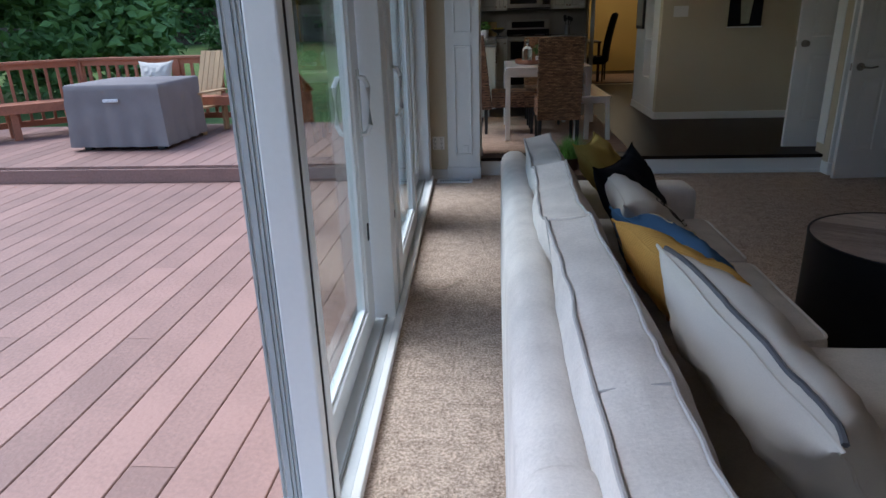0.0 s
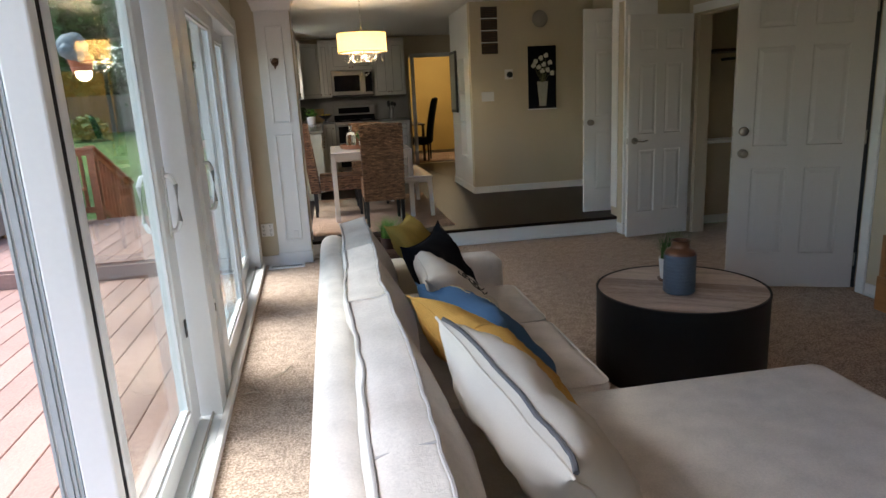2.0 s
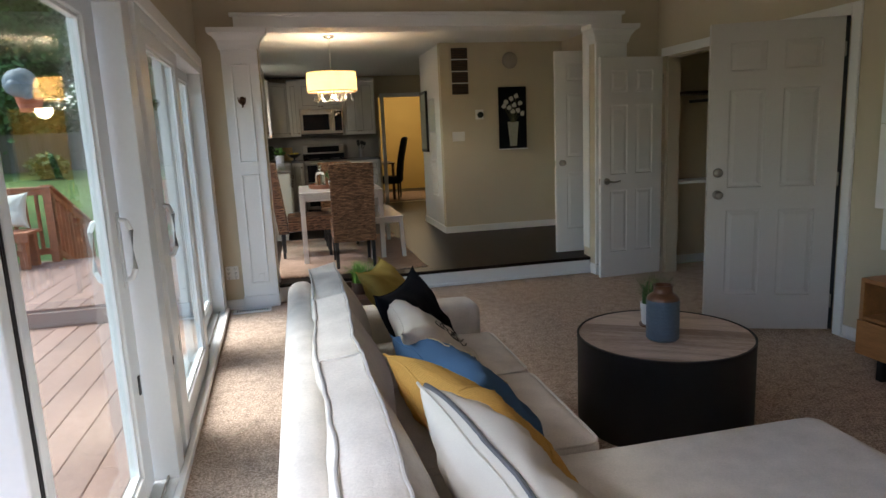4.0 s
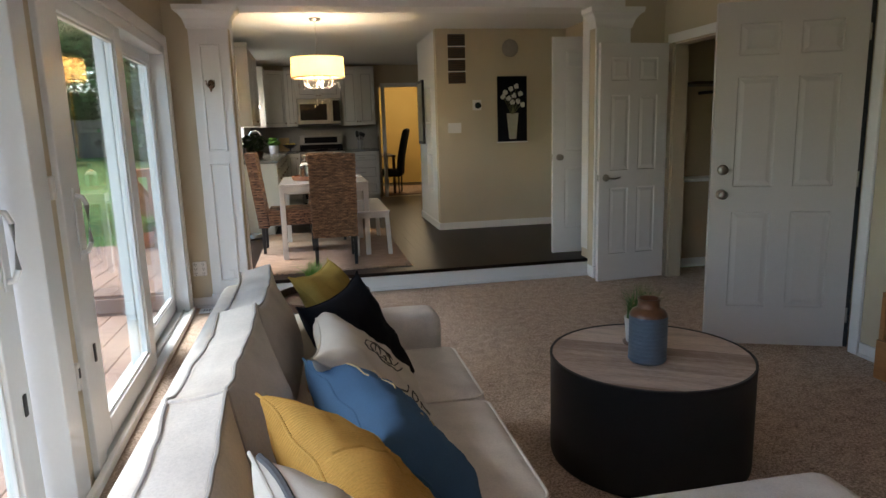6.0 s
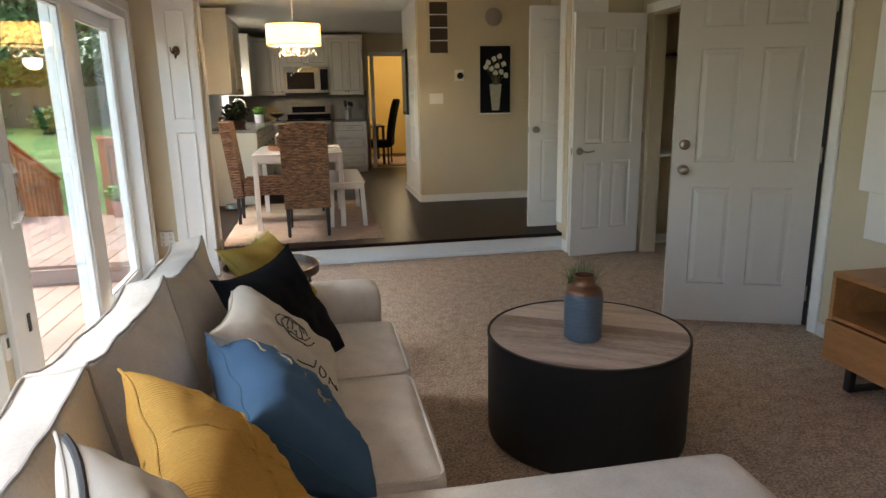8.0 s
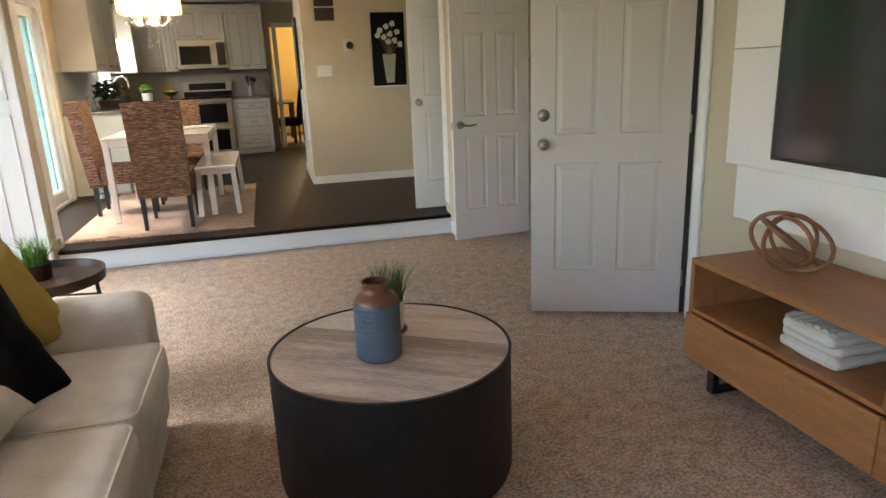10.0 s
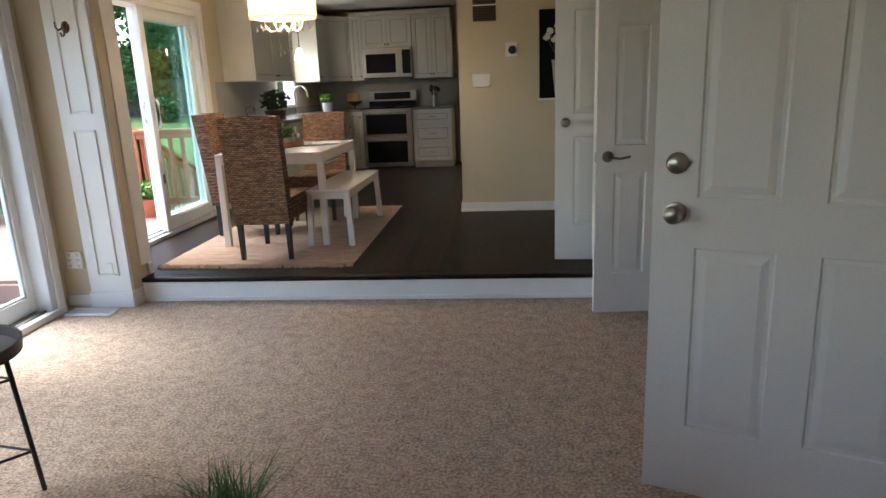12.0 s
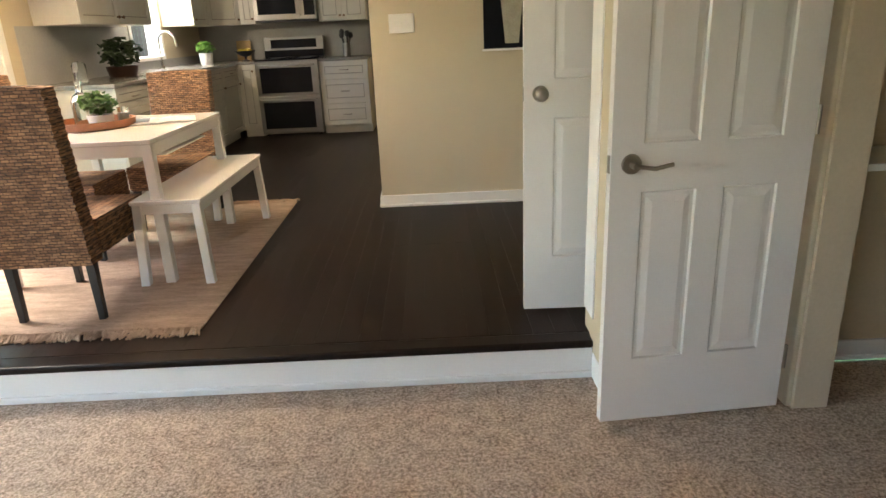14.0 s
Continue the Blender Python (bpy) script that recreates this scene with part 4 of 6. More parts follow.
for k, (dx, z, w) in enumerate(((0.0, 0.0, 0.13), (0.015, 0.036, 0.125), (-0.01, 0.07, 0.115))):
    soft_box(bm, -0.13 + dx, 0.15 + dx, -0.03 - w, -0.03 + w, z, z + 0.042, r=0.02, puff=0.006, seed=31 + k, wr=0.01, n=22)
for k in range(7):
    tube(bm, [(-0.12 + 0.26 * i / 10, -0.125 + 0.033 * k + 0.006 * math.sin(i * 2.2), 0.112 + 0.005 * math.sin(i * 1.3 + k)) for i in range(11)], 0.011, 6)
part("cloth", bm, M_CREAM, bl, smooth=True)
M_GLOSSW = mat("gloss_white_lacquer", (0.80, 0.78, 0.76), 0.18, 0.02, 2, 40, 0.01, coat=0.3)
M_SCREEN = mat("dark_screen", (0.02, 0.025, 0.024), 0.12, 0.1, 3, 30, 0.0)
pan = thing("wall_panel", pose(0, 0, 0), "white lacquered wall panel in two tiers behind the television", "panel")
boxpart("lower_tier", (WR - 0.035, WR - 0.004, 1.1, 3.27, 0.64, 0.90), M_GLOSSW, pan)
boxpart("upper_tier", (WR - 0.10, WR - 0.004, 1.1, 3.27, 0.90, 1.40), M_GLOSSW, pan)
boxpart("upper_tier", (WR - 0.10, WR - 0.004, 1.1, 3.27, 1.403, 1.88), M_GLOSSW, pan)
tv = thing("television", pose(0, 0, 0), "flat television with a dark screen on the white panel", "television")
boxpart("casing", (WR - 0.16, WR - 0.10, 1.55, 2.93, 0.96, 1.76), M_BLACKM, tv, bevel=0.004)
boxpart("screen", (WR - 0.163, WR - 0.159, 1.565, 2.915, 0.975, 1.745), M_SCREEN, tv, bevel=0)

# ---- small fixtures of the living room ----
out = thing("power_outlet", pose(0.150, 5.899, 0.33), "white six-way wall outlet adapter beside the column", "outlet", kind="")
boxpart("plate", (-0.055, 0.055, -0.022, 0.0, -0.06, 0.06), M_POT, out, bevel=0.008)
for x in (-0.03, 0.03):
    for z in (-0.038, 0.0, 0.038):
        bm = bmesh.new()
        for dx in (-0.008, 0.006):
            box(bm, x + dx - 0.002, x + dx + 0.002, -0.0235, -0.021, z - 0.004, z + 0.008)
        box(bm, x - 0.004, x + 0.003, -0.0235, -0.021, z - 0.014, z - 0.009)
        part("socket", bm, M_BLACKM, out)
M_BRONZE = mat("aged_bronze", (0.16, 0.09, 0.05), 0.4, 0.3, 20, 90, 0.2, metal=0.8)
hk = thing("coat_hook", pose(0.375, 5.872, 1.80), "aged bronze coat hook on the column", "hook")
bm = bmesh.new()
lathe(bm, ((0, 0.012), (0.012, 0.012), (0.02, 0.008), (0.028, 0.0)), 20)
bmesh.ops.transform(bm, matrix=Matrix.Rotation(radians(90), 4, "X") @ Matrix.Diagonal((1, 1.3, 1, 1)), verts=bm.verts)
part("plate", bm, M_BRONZE, hk, smooth=True)
for s in (-1, 1):
    bm = bmesh.new()
    tube(bm, [(s * 0.006, -0.01, 0.0), (s * 0.02, -0.04, -0.02), (s * 0.028, -0.055, 0.0), (s * 0.03, -0.05, 0.025)], 0.006, 8)
    part("prong", bm, M_BRONZE, hk, smooth=True)
bm = bmesh.new()
tube(bm, [(0, -0.01, -0.01), (0, -0.025, -0.05), (0, -0.045, -0.055), (0, -0.055, -0.035)], 0.006, 8)
part("prong", bm, M_BRONZE, hk, smooth=True)
sw = thing("floor_vent", pose(0.30, 5.765, 0.0), "white slotted floor register in the carpet before the column", "vent")
bm = bmesh.new()
for d in ((-0.16, 0.16, -0.065, -0.05), (-0.16, 0.16, 0.05, 0.065), (-0.16, -0.145, -0.05, 0.05), (0.145, 0.16, -0.05, 0.05)):
    box(bm, *d, 0.0, 0.012)
part("frame", bm, M_WHITE, sw, bevel=0.002)
# dark sheet under the slats stands for the shaded duct
boxpart("backing", (-0.145, 0.145, -0.05, 0.05, 0.0, 0.003), M_DARKGAP, sw, bevel=0)
for k in range(14):
    boxpart("slat", (-0.142 + k * 0.021, -0.132 + k * 0.021, -0.05, 0.05, 0.003, 0.010), M_WHITE, sw, bevel=0)
pl = thing("socket_plate", pose(0.40, 5.8715, 0.27), "small white socket plate low on the column", "outlet")
boxpart("plate", (-0.022, 0.022, -0.006, 0.0, -0.04, 0.04), M_WHITE, pl, bevel=0.003)
sn = thing("door_sensor", WEST @ pose(0.053, 3.06, 1.25), "small white alarm sensor between the sliding doors", "sensor")
boxpart("case", (-0.003, 0.018, -0.02, 0.02, -0.06, 0.03), M_POT, sn, bevel=0.004)
bx = thing("door_sensor", WEST @ pose(0.053, 3.06, 0.50), "small white alarm sensor low between the sliding doors", "sensor")
boxpart("case", (-0.003, 0.016, -0.018, 0.018, -0.07, 0.04), M_POT, bx, bevel=0.004)
boxpart("button", (0.016, 0.018, -0.01, 0.01, -0.02, 0.02), M_BLACKM, bx, bevel=0.002)
cb = thing("loose_cable", pose(0.10, 0, 0), "thin beige cable lying loose on the carpet by the door", "cable")
bm = bmesh.new()
tube(bm, [(0.12 + 0.02 * i + 0.06 * math.sin(i * 0.9), 3.05 + 0.035 * i + 0.05 * math.cos(i * 1.3), 0.006 + 0.01 * abs(math.sin(i))) for i in range(10)], 0.0025, 6)
part("cord", bm, M_JAMB, cb, smooth=True)
# closet shelf, ledge and rod
bm = bmesh.new()
box(bm, WR + 0.13, 5.1, 5.75, 6.05, 0.86, 0.885)
structure("shelf_closet", bm, M_WHITE, "white closet ledge", "shelf", 0.003)
bm = bmesh.new()
box(bm, WR + 0.13, 5.1, 5.62, 6.05, 1.72, 1.745)
structure("shelf_closet_high", bm, M_DKWOOD, "dark wooden closet shelf", "shelf", 0.003)
rd = thing("closet_rod", pose(0, 0, 0), "black metal clothes rod in the closet", "rod")
bm = bmesh.new()
rod(bm, (4.72, 4.95, 1.66), (4.72, 6.05, 1.66), 0.015)
part("bar", bm, M_BLACKM, rd, smooth=True)

# ---- dining room ----
M_WICKER = mat("banana_leaf_weave", (0.42, 0.22, 0.11), 0.65, 0.25, 13, 34, 0.9, dist=0.01, stretch=(1, 1, 5), dark=(0.13, 0.06, 0.03), lo=0.36, hi=0.62)

# strands: short lengths of flattened leaf, with dark gaps between them
wk = M_WICKER.node_tree
brick, turn, mixc, tcw = wk.nodes.new("ShaderNodeTexBrick"), wk.nodes.new("ShaderNodeMapping"), wk.nodes.new("ShaderNodeMix"), wk.nodes.new("ShaderNodeTexCoord")
turn.inputs["Rotation"].default_value = (radians(-90), 0, 0)
wk.links.new(tcw.outputs["Object"], turn.inputs["Vector"])
wk.links.new(turn.outputs["Vector"], brick.inputs["Vector"])
for key, val in (("Scale", 1.0), ("Brick Width", 0.034), ("Row Height", 0.0135), ("Mortar Size", 0.0022), ("Mortar Smooth", 0.6)):
    brick.inputs[key].default_value = val
brick.inputs["Color1"].default_value, brick.inputs["Color2"].default_value, brick.inputs["Mortar"].default_value = (1, 1, 1, 1), (0.5, 0.46, 0.42, 1), (0.12, 0.1, 0.09, 1)
mixc.data_type, mixc.blend_type = "RGBA", "MULTIPLY"
mixc.inputs[0].default_value = 1.0
bsdf = wk.nodes["Principled BSDF"]
wk.links.new(bsdf.inputs["Base Color"].links[0].from_socket, mixc.inputs[6])
wk.links.new(brick.outputs["Color"], mixc.inputs[7])
wk.links.new(mixc.outputs[2], bsdf.inputs["Base Color"])


def woven(bm, path, z0, z1, lean=0.0, row=0.017, col=0.022, amp=0.0055, seed=0):
    """A woven skin round a closed path (x, y), from z0 to z1, leaning back by lean at the top; strands go over and under."""
    pts = []
    n = len(path)
    for i in range(n):
        a, b = Vector(path[i]), Vector(path[(i + 1) % n])
        k = max(1, round((b - a).length / col))
        nrm = Vector(((b - a).y, -(b - a).x)).normalized()
        pts += [(a + (b - a) * j / k, nrm) for j in range(k)]
    rows = max(2, round((z1 - z0) / row))
    rings = []
    rng = random.Random(seed)
    for r in range(2 * rows + 1):
        f = r / (2 * rows)
        z = z0 + (z1 - z0) * f
        ring_ = []
        jit = rng.uniform(0.4, 1.3)
        for j, (p, nrm) in enumerate(pts):
            s = (1 if (j // 2 + r // 2) % 2 else -1) * (1 if r % 2 else 0.1) * jit
            q = p + nrm * amp * (s + 0.8 * noise.noise(Vector((j * 0.7, r * 0.5, seed))))
            ring_.append(bm.verts.new((q.x, q.y - lean * f, z + 0.0025 * noise.noise(Vector((j * 0.4, r * 0.9, seed + 5))))))
        rings.append(ring_)
    for a, b in zip(rings, rings[1:]):
        for j in range(len(pts)):
            k = (j + 1) % len(pts)
            bm.faces.new((a[j], a[k], b[k], b[j]))
    bm.faces.new(rings[0][::-1])
    bm.faces.new(rings[-1])


def rect_path(x0, x1, y0, y1):
    return [(x0, y0), (x1, y0), (x1, y1), (x0, y1)]


def wicker_chair(m, label):
    t = thing("dining_chair", m, label, "chair", "wicker chairs round the dining table")
    bm = bmesh.new()
    woven(bm, rect_path(-0.205, 0.205, -0.05, 0.05), 0.27, 1.03, 0.09, seed=1)
    for v in bm.verts:
        f = (v.co.z - 0.27) / 0.76
        v.co.x *= 1 + 0.02 * f
        v.co.z += 0.012 * f * (1 - (v.co.x / 0.23) ** 2)
    part("backrest", bm, M_WICKER, t, smooth=True, m=pose(0, -0.2, 0))
    bm = bmesh.new()
    woven(bm, rect_path(-0.205, 0.205, -0.145, 0.33), 0.29, 0.45, 0.0, seed=2)
    part("seat", bm, M_WICKER, t, smooth=True)
    for x in (-0.18, 0.18):
        for y in (-0.21, 0.29):
            bm = bmesh.new()
            rod(bm, (x, y, 0), (x, y, 0.30), 0.021, 0.028, 4)
            bmesh.ops.rotate(bm, cent=(x, y, 0), matrix=Matrix.Rotation(radians(45), 3, "Z"), verts=bm.verts)
            part("leg", bm, M_BLACKM, t, "dark stained square leg", bevel=0.002)
    return t


ch = wicker_chair(pose(1.28, 6.62, S + 0.011, 0, 0, 0), "brown woven banana-leaf chair at the head of the table")
copy_thing(ch, pose(0.78, 7.42, S + 0.011, 0, 0, -90))["label"] = "brown woven chair on the window side of the table"
copy_thing(ch, pose(1.24, 8.12, S + 0.011, 0, 0, 180) @ Matrix.Diagonal((1, 1, 0.945, 1)))["label"] = "brown woven chair at the kitchen end of the table"

tbl = thing("dining_table", pose(0, 0, S + 0.011), "white dining table with square legs and a glass-topped frame", "table")
tx0, tx1, ty0, ty1 = 0.775, 1.635, 6.825, 7.935
boxpart("tabletop", (tx0, tx1, ty0, ty1, 0.715, 0.737), M_GLOSSW, tbl, bevel=0.004)
for d in ((tx0 + 0.05, tx1 - 0.05, ty0 + 0.004, ty0 + 0.026), (tx0 + 0.05, tx1 - 0.05, ty1 - 0.026, ty1 - 0.004), (tx0 + 0.004, tx0 + 0.026, ty0 + 0.05, ty1 - 0.05), (tx1 - 0.026, tx1 - 0.004, ty0 + 0.05, ty1 - 0.05)):
    boxpart("apron", (*d, 0.655, 0.714), M_GLOSSW, tbl, bevel=0.002)
for x in (tx0, tx1 - 0.05):
    for y in (ty0, ty1 - 0.05):
        boxpart("leg", (x, x + 0.05, y, y + 0.05, 0.0, 0.7145), M_GLOSSW, tbl, bevel=0.003)
boxpart("inner_shelf", (tx0 + 0.03, tx1 - 0.03, ty0 + 0.25, ty1 - 0.25, 0.62, 0.63), M_WHITE, tbl)

ben = thing("bench", pose(0, 0, S + 0.011), "white painted bench with splayed legs beside the table", "bench")
bx0, bx1, by0, by1 = 1.484, 1.836, 6.80, 8.015
boxpart("seat", (bx0, bx1, by0, by1, 0.42, 0.442), M_GLOSSW, ben, bevel=0.005)
for y in (by0 + 0.015, by1 - 0.035):
    boxpart("end_apron", (bx0 + 0.03, bx1 - 0.03, y, y + 0.02, 0.37, 0.42), M_GLOSSW, ben, bevel=0.002)
for x in (bx0 + 0.012, bx1 - 0.032):
    boxpart("side_apron", (x, x + 0.02, by0 + 0.04, by1 - 0.04, 0.37, 0.42), M_GLOSSW, ben, bevel=0.002)
for x, sx in ((bx0 + 0.03, -1), (bx1 - 0.03, 1)):
    for y, sy in ((by0 + 0.03, -1), (by1 - 0.03, 1)):
        bm = bmesh.new()
        vs = box(bm, x - 0.022, x + 0.022, y - 0.022, y + 0.022, 0.0, 0.42)
        for v in vs:
            if v.co.z < 0.1:
                v.co.x += sx * 0.02
                v.co.y += sy * 0.02
        part("leg", bm, M_GLOSSW, ben, bevel=0.003)

# rug with fringe
M_RUG = mat("jute_rug", (0.47, 0.335, 0.25), 1.0, 0.38, 5, 60, 1.0, dist=0.012, stretch=(1, 6, 1), spec=0.05)
rug = thing("rug", pose(0, 0, S), "woven jute rug with a ragged fringe under the table", "rug")
bm = bmesh.new()
nx, ny = 60, 130
vv = [[bm.verts.new((0.52 + 1.43 * i / nx + 0.006 * noise.noise(Vector((j * 0.3, i, 1))) * (i in (0, nx)), 6.27 + 2.18 * j / ny, 0.0075 + 0.0028 * math.sin(j * math.pi) + 0.0025 * ((j + i // 2) % 2) + 0.0015 * noise.noise(Vector((i * 0.8, j * 0.8, 3))))) for i in range(nx + 1)] for j in range(ny + 1)]
for j in range(ny):
    for i in range(nx):
        bm.faces.new((vv[j][i], vv[j][i + 1], vv[j + 1][i + 1], vv[j + 1][i]))
bb = [bm.verts.new((x, y, 0.0005)) for x, y in ((0.52, 6.27), (1.95, 6.27), (1.95, 8.45), (0.52, 8.45))]
bm.faces.new(bb[::-1])
part("weave", bm, M_RUG, rug)
rng = random.Random(8)
for yb, s in ((6.275, -1), (8.445, 1)):
    bm = bmesh.new()
    for k in range(300):
        x = 0.53 + 1.41 * k / 299
        L = rng.uniform(0.04, 0.085)
        dx = rng.uniform(-0.03, 0.03)
        tube(bm, [(x, yb, 0.008), (x + dx * 0.4, yb + s * L * 0.5, rng.uniform(0.008, 0.02)), (x + dx, yb + s * L, 0.004)], rng.uniform(0.004, 0.0075), 5)
    tagged(part("fringe", bm, M_RUG, rug, "ragged jute fringe"), kind="stuff")

# on the table
M_TRAY = mat("terracotta_wood", (0.27, 0.105, 0.05), 0.5, 0.25, 6, 50, 0.1)
ZT = S + 0.011 + 0.738
tr = thing("round_tray", pose(1.10, 7.40, ZT), "reddish wooden round tray on the dining table", "tray")
bm = bmesh.new()
lathe(bm, ((0, 0), (0.20, 0), (0.21, 0.006), (0.215, 0.045), (0.205, 0.045), (0.20, 0.012), (0, 0.012)), 40)
part("dish", bm, M_TRAY, tr, smooth=True)
potted("potted_succulent", pose(1.17, 7.34, ZT + 0.0125), 0.07, 0.065, "leafy green plant in a white bowl on the tray", "leafy", M_LEAF, 21)
M_CLEAR = glassy("clear_glass", (0.93, 0.97, 0.96), 0.0, False)
bt = thing("glass_bottle", pose(1.02, 7.46, ZT + 0.0125), "clear glass bottle on the tray", "bottle")
bm = bmesh.new()
lathe(bm, ((0, 0), (0.05, 0), (0.055, 0.01), (0.055, 0.13), (0.045, 0.155), (0.018, 0.18), (0.017, 0.225), (0.021, 0.23), (0.021, 0.24), (0.014, 0.24)), 28)
part("glass", bm, M_CLEAR, bt, smooth=True)
cn = thing("glass_candle", pose(1.25, 7.44, ZT + 0.0125), "small clear glass cup with a white candle", "candle")
bm = bmesh.new()
lathe(bm, ((0, 0), (0.03, 0), (0.032, 0.09), (0.029, 0.09)), 24)
part("glass", bm, M_CLEAR, cn, smooth=True)
bm = bmesh.new()
lathe(bm, ((0, 0.006), (0.026, 0.006), (0.026, 0.06), (0, 0.06)), 20)
part("wax", bm, M_POT, cn, smooth=True)
M_PAPER = mat("printed_paper", (0.62, 0.63, 0.64), 0.6, 0.2, 12, 60, 0.02)
M_INK = mat("blue_grey_print", (0.10, 0.13, 0.18), 0.6, 0.2, 12, 60, 0.02)
mg = thing("open_magazine", pose(1.40, 7.55, ZT, 0, 0, 20), "open magazine lying on the white table", "magazine")
bm = bmesh.new()
for s in (-1, 1):
    prev = None
    for k in range(7):
        f = k / 6
        z = 0.006 + 0.012 * math.sin(f * math.pi) * (1 - f)
        cur = [bm.verts.new((s * 0.2 * f, y, zz)) for y, zz in ((-0.14, z), (0.14, z), (0.14, 0.001), (-0.14, 0.001))]
        if prev:
            for a in range(4):
                bm.faces.new((prev[a], prev[(a + 1) % 4], cur[(a + 1) % 4], cur[a]))
        prev = cur
part("pages", bm, M_PAPER, mg, smooth=True)
boxpart("picture", (-0.17, -0.05, -0.1, 0.1, 0.0135, 0.0145), M_INK, mg, bevel=0)

# ---- chandelier ----
M_SHADE = bpy.data.materials.new("linen_shade")
M_SHADE.use_nodes = True
sn_, sl_ = M_SHADE.node_tree.nodes, M_SHADE.node_tree.links
sb = sn_["Principled BSDF"]
sb.inputs["Base Color"].default_value = (0.82, 0.70, 0.50, 1)
sb.inputs["Roughness"].default_value = 0.9
trn, mxs, wv = sn_.new("ShaderNodeBsdfTranslucent"), sn_.new("ShaderNodeMixShader"), sn_.new("ShaderNodeTexNoise")
wv.inputs["Scale"].default_value = 260
bpn = sn_.new("ShaderNodeBump")
bpn.inputs["Strength"].default_value, bpn.inputs["Distance"].default_value = 0.4, 0.003
sl_.new(wv.outputs["Fac"], bpn.inputs["Height"])
sl_.new(bpn.outputs["Normal"], sb.inputs["Normal"])
trn.inputs["Color"].default_value = (0.95, 0.78, 0.50, 1)
mxs.inputs[0].default_value = 0.6
sl_.new(sb.outputs[0], mxs.inputs[1])
sl_.new(trn.outputs[0], mxs.inputs[2])
sl_.new(mxs.outputs[0], sn_["Material Output"].inputs["Surface"])
M_CHROME = mat("polished_nickel", (0.75, 0.73, 0.70), 0.12, 0.03, 20, 100, 0.01, metal=1.0)
M_CRYSTAL = glassy("crystal", (0.96, 0.96, 0.95), 0.0, False)
M_BULB = glow("warm_bulb", (1.0, 0.78, 0.5), 12.0)
CX, CY = 1.225, 7.46
lamp = thing("chandelier", pose(CX, CY, DCEIL), "lit drum-shade chandelier with glass drops over the table", "chandelier")
bm = bmesh.new()
lathe(bm, ((0, 0), (0.065, 0), (0.065, -0.012), (0.05, -0.028), (0.012, -0.034), (0, -0.034)), 28)
part("canopy", bm, M_CHROME, lamp, smooth=True)
for k in range(14):
    bm = bmesh.new()
    a = k % 2
    z = -0.045 - 0.022 * k
    tube(bm, [((0.008 * math.cos(t) if a else 0), (0 if a else 0.008 * math.cos(t)), z + 0.014 * math.sin(t)) for t in [2 * math.pi * i / 12 for i in range(12)]], 0.0018, 5, True)
    part("chain_link", bm, M_CHROME, lamp, smooth=True)
RS, Z0, Z1 = 0.272, 1.955 - DCEIL, 2.165 - DCEIL
bm = bmesh.new()
lathe(bm, ((RS, Z0), (RS, Z1), (RS - 0.003, Z1), (RS - 0.003, Z0), (RS, Z0)), 72)
part("shade", bm, M_SHADE, lamp, "cream linen drum shade", smooth=True)
for z in (Z0, Z1 - 0.008):
    bm = bmesh.new()
    lathe(bm, ((RS + 0.0015, z), (RS + 0.0015, z + 0.008), (RS - 0.0045, z + 0.008), (RS - 0.0045, z), (RS + 0.0015, z)), 72)
    part("rim", bm, M_BRONZE, lamp, smooth=True)
bm = bmesh.new()
rod(bm, (0, 0, -0.34), (0, 0, Z0 - 0.06), 0.008)
lathe(bm, ((0, Z0 - 0.11), (0.012, Z0 - 0.1), (0.03, Z0 - 0.07), (0.012, Z0 - 0.04), (0, Z0 - 0.03)), 20)
for k in range(3):
    a = radians(60 * k)
    rod(bm, (-RS * math.cos(a), -RS * math.sin(a), Z1 - 0.01), (RS * math.cos(a), RS * math.sin(a), Z1 - 0.01), 0.0025, seg=6)
part("stem", bm, M_CHROME, lamp, smooth=True)
for k in range(6):
    a = radians(60 * k + 15)
    c, s = math.cos(a), math.sin(a)
    bm = bmesh.new()
    tube(bm, [(r * c, r * s, z) for r, z in ((0.01, Z0 - 0.06), (0.06, Z0 - 0.1), (0.11, Z0 - 0.1), (0.15, Z0 - 0.06), (0.155, Z0 - 0.01), (0.15, Z0 + 0.02))], 0.006, 8)
    part("arm", bm, M_CHROME, lamp, smooth=True)
    bm = bmesh.new()
    lathe(bm, ((0, 0.0), (0.014, 0.004), (0.016, 0.03), (0.008, 0.06), (0, 0.065)), 12, (0.15 * c, 0.15 * s, Z0 + 0.03))
    part("bulb", bm, M_BULB, lamp, smooth=True)
for k in range(30):
    a = radians(360 * k / 30 + (4 if k % 2 else 0))
    r = 0.22 if k % 2 else 0.155
    drop = 0.055 + 0.02 * (k % 3)
    if k % 5 == 0:
        r, drop = 0.05, 0.17 + 0.02 * (k % 4)
    x, y = r * math.cos(a), r * math.sin(a)
    bm = bmesh.new()
    top = Z0 + (0.0 if r > 0.1 else -0.06)
    rod(bm, (x, y, top), (x, y, top - drop + 0.03), 0.0009, seg=5)
    lathe(bm, ((0, -0.012), (0.0065, 0.0), (0.0055, 0.014), (0.0, 0.032)), 8, (x, y, top - drop))
    part("crystal", bm, M_CRYSTAL, lamp)
pt = new("chandelier_light", bpy.data.lights.new("chandelier_light", "POINT"))
pt.data.energy, pt.data.color, pt.data.shadow_soft_size = 6.5, (1.0, 0.80, 0.56), 0.06
pt.location = (CX, CY, DCEIL + Z0 + 0.1)

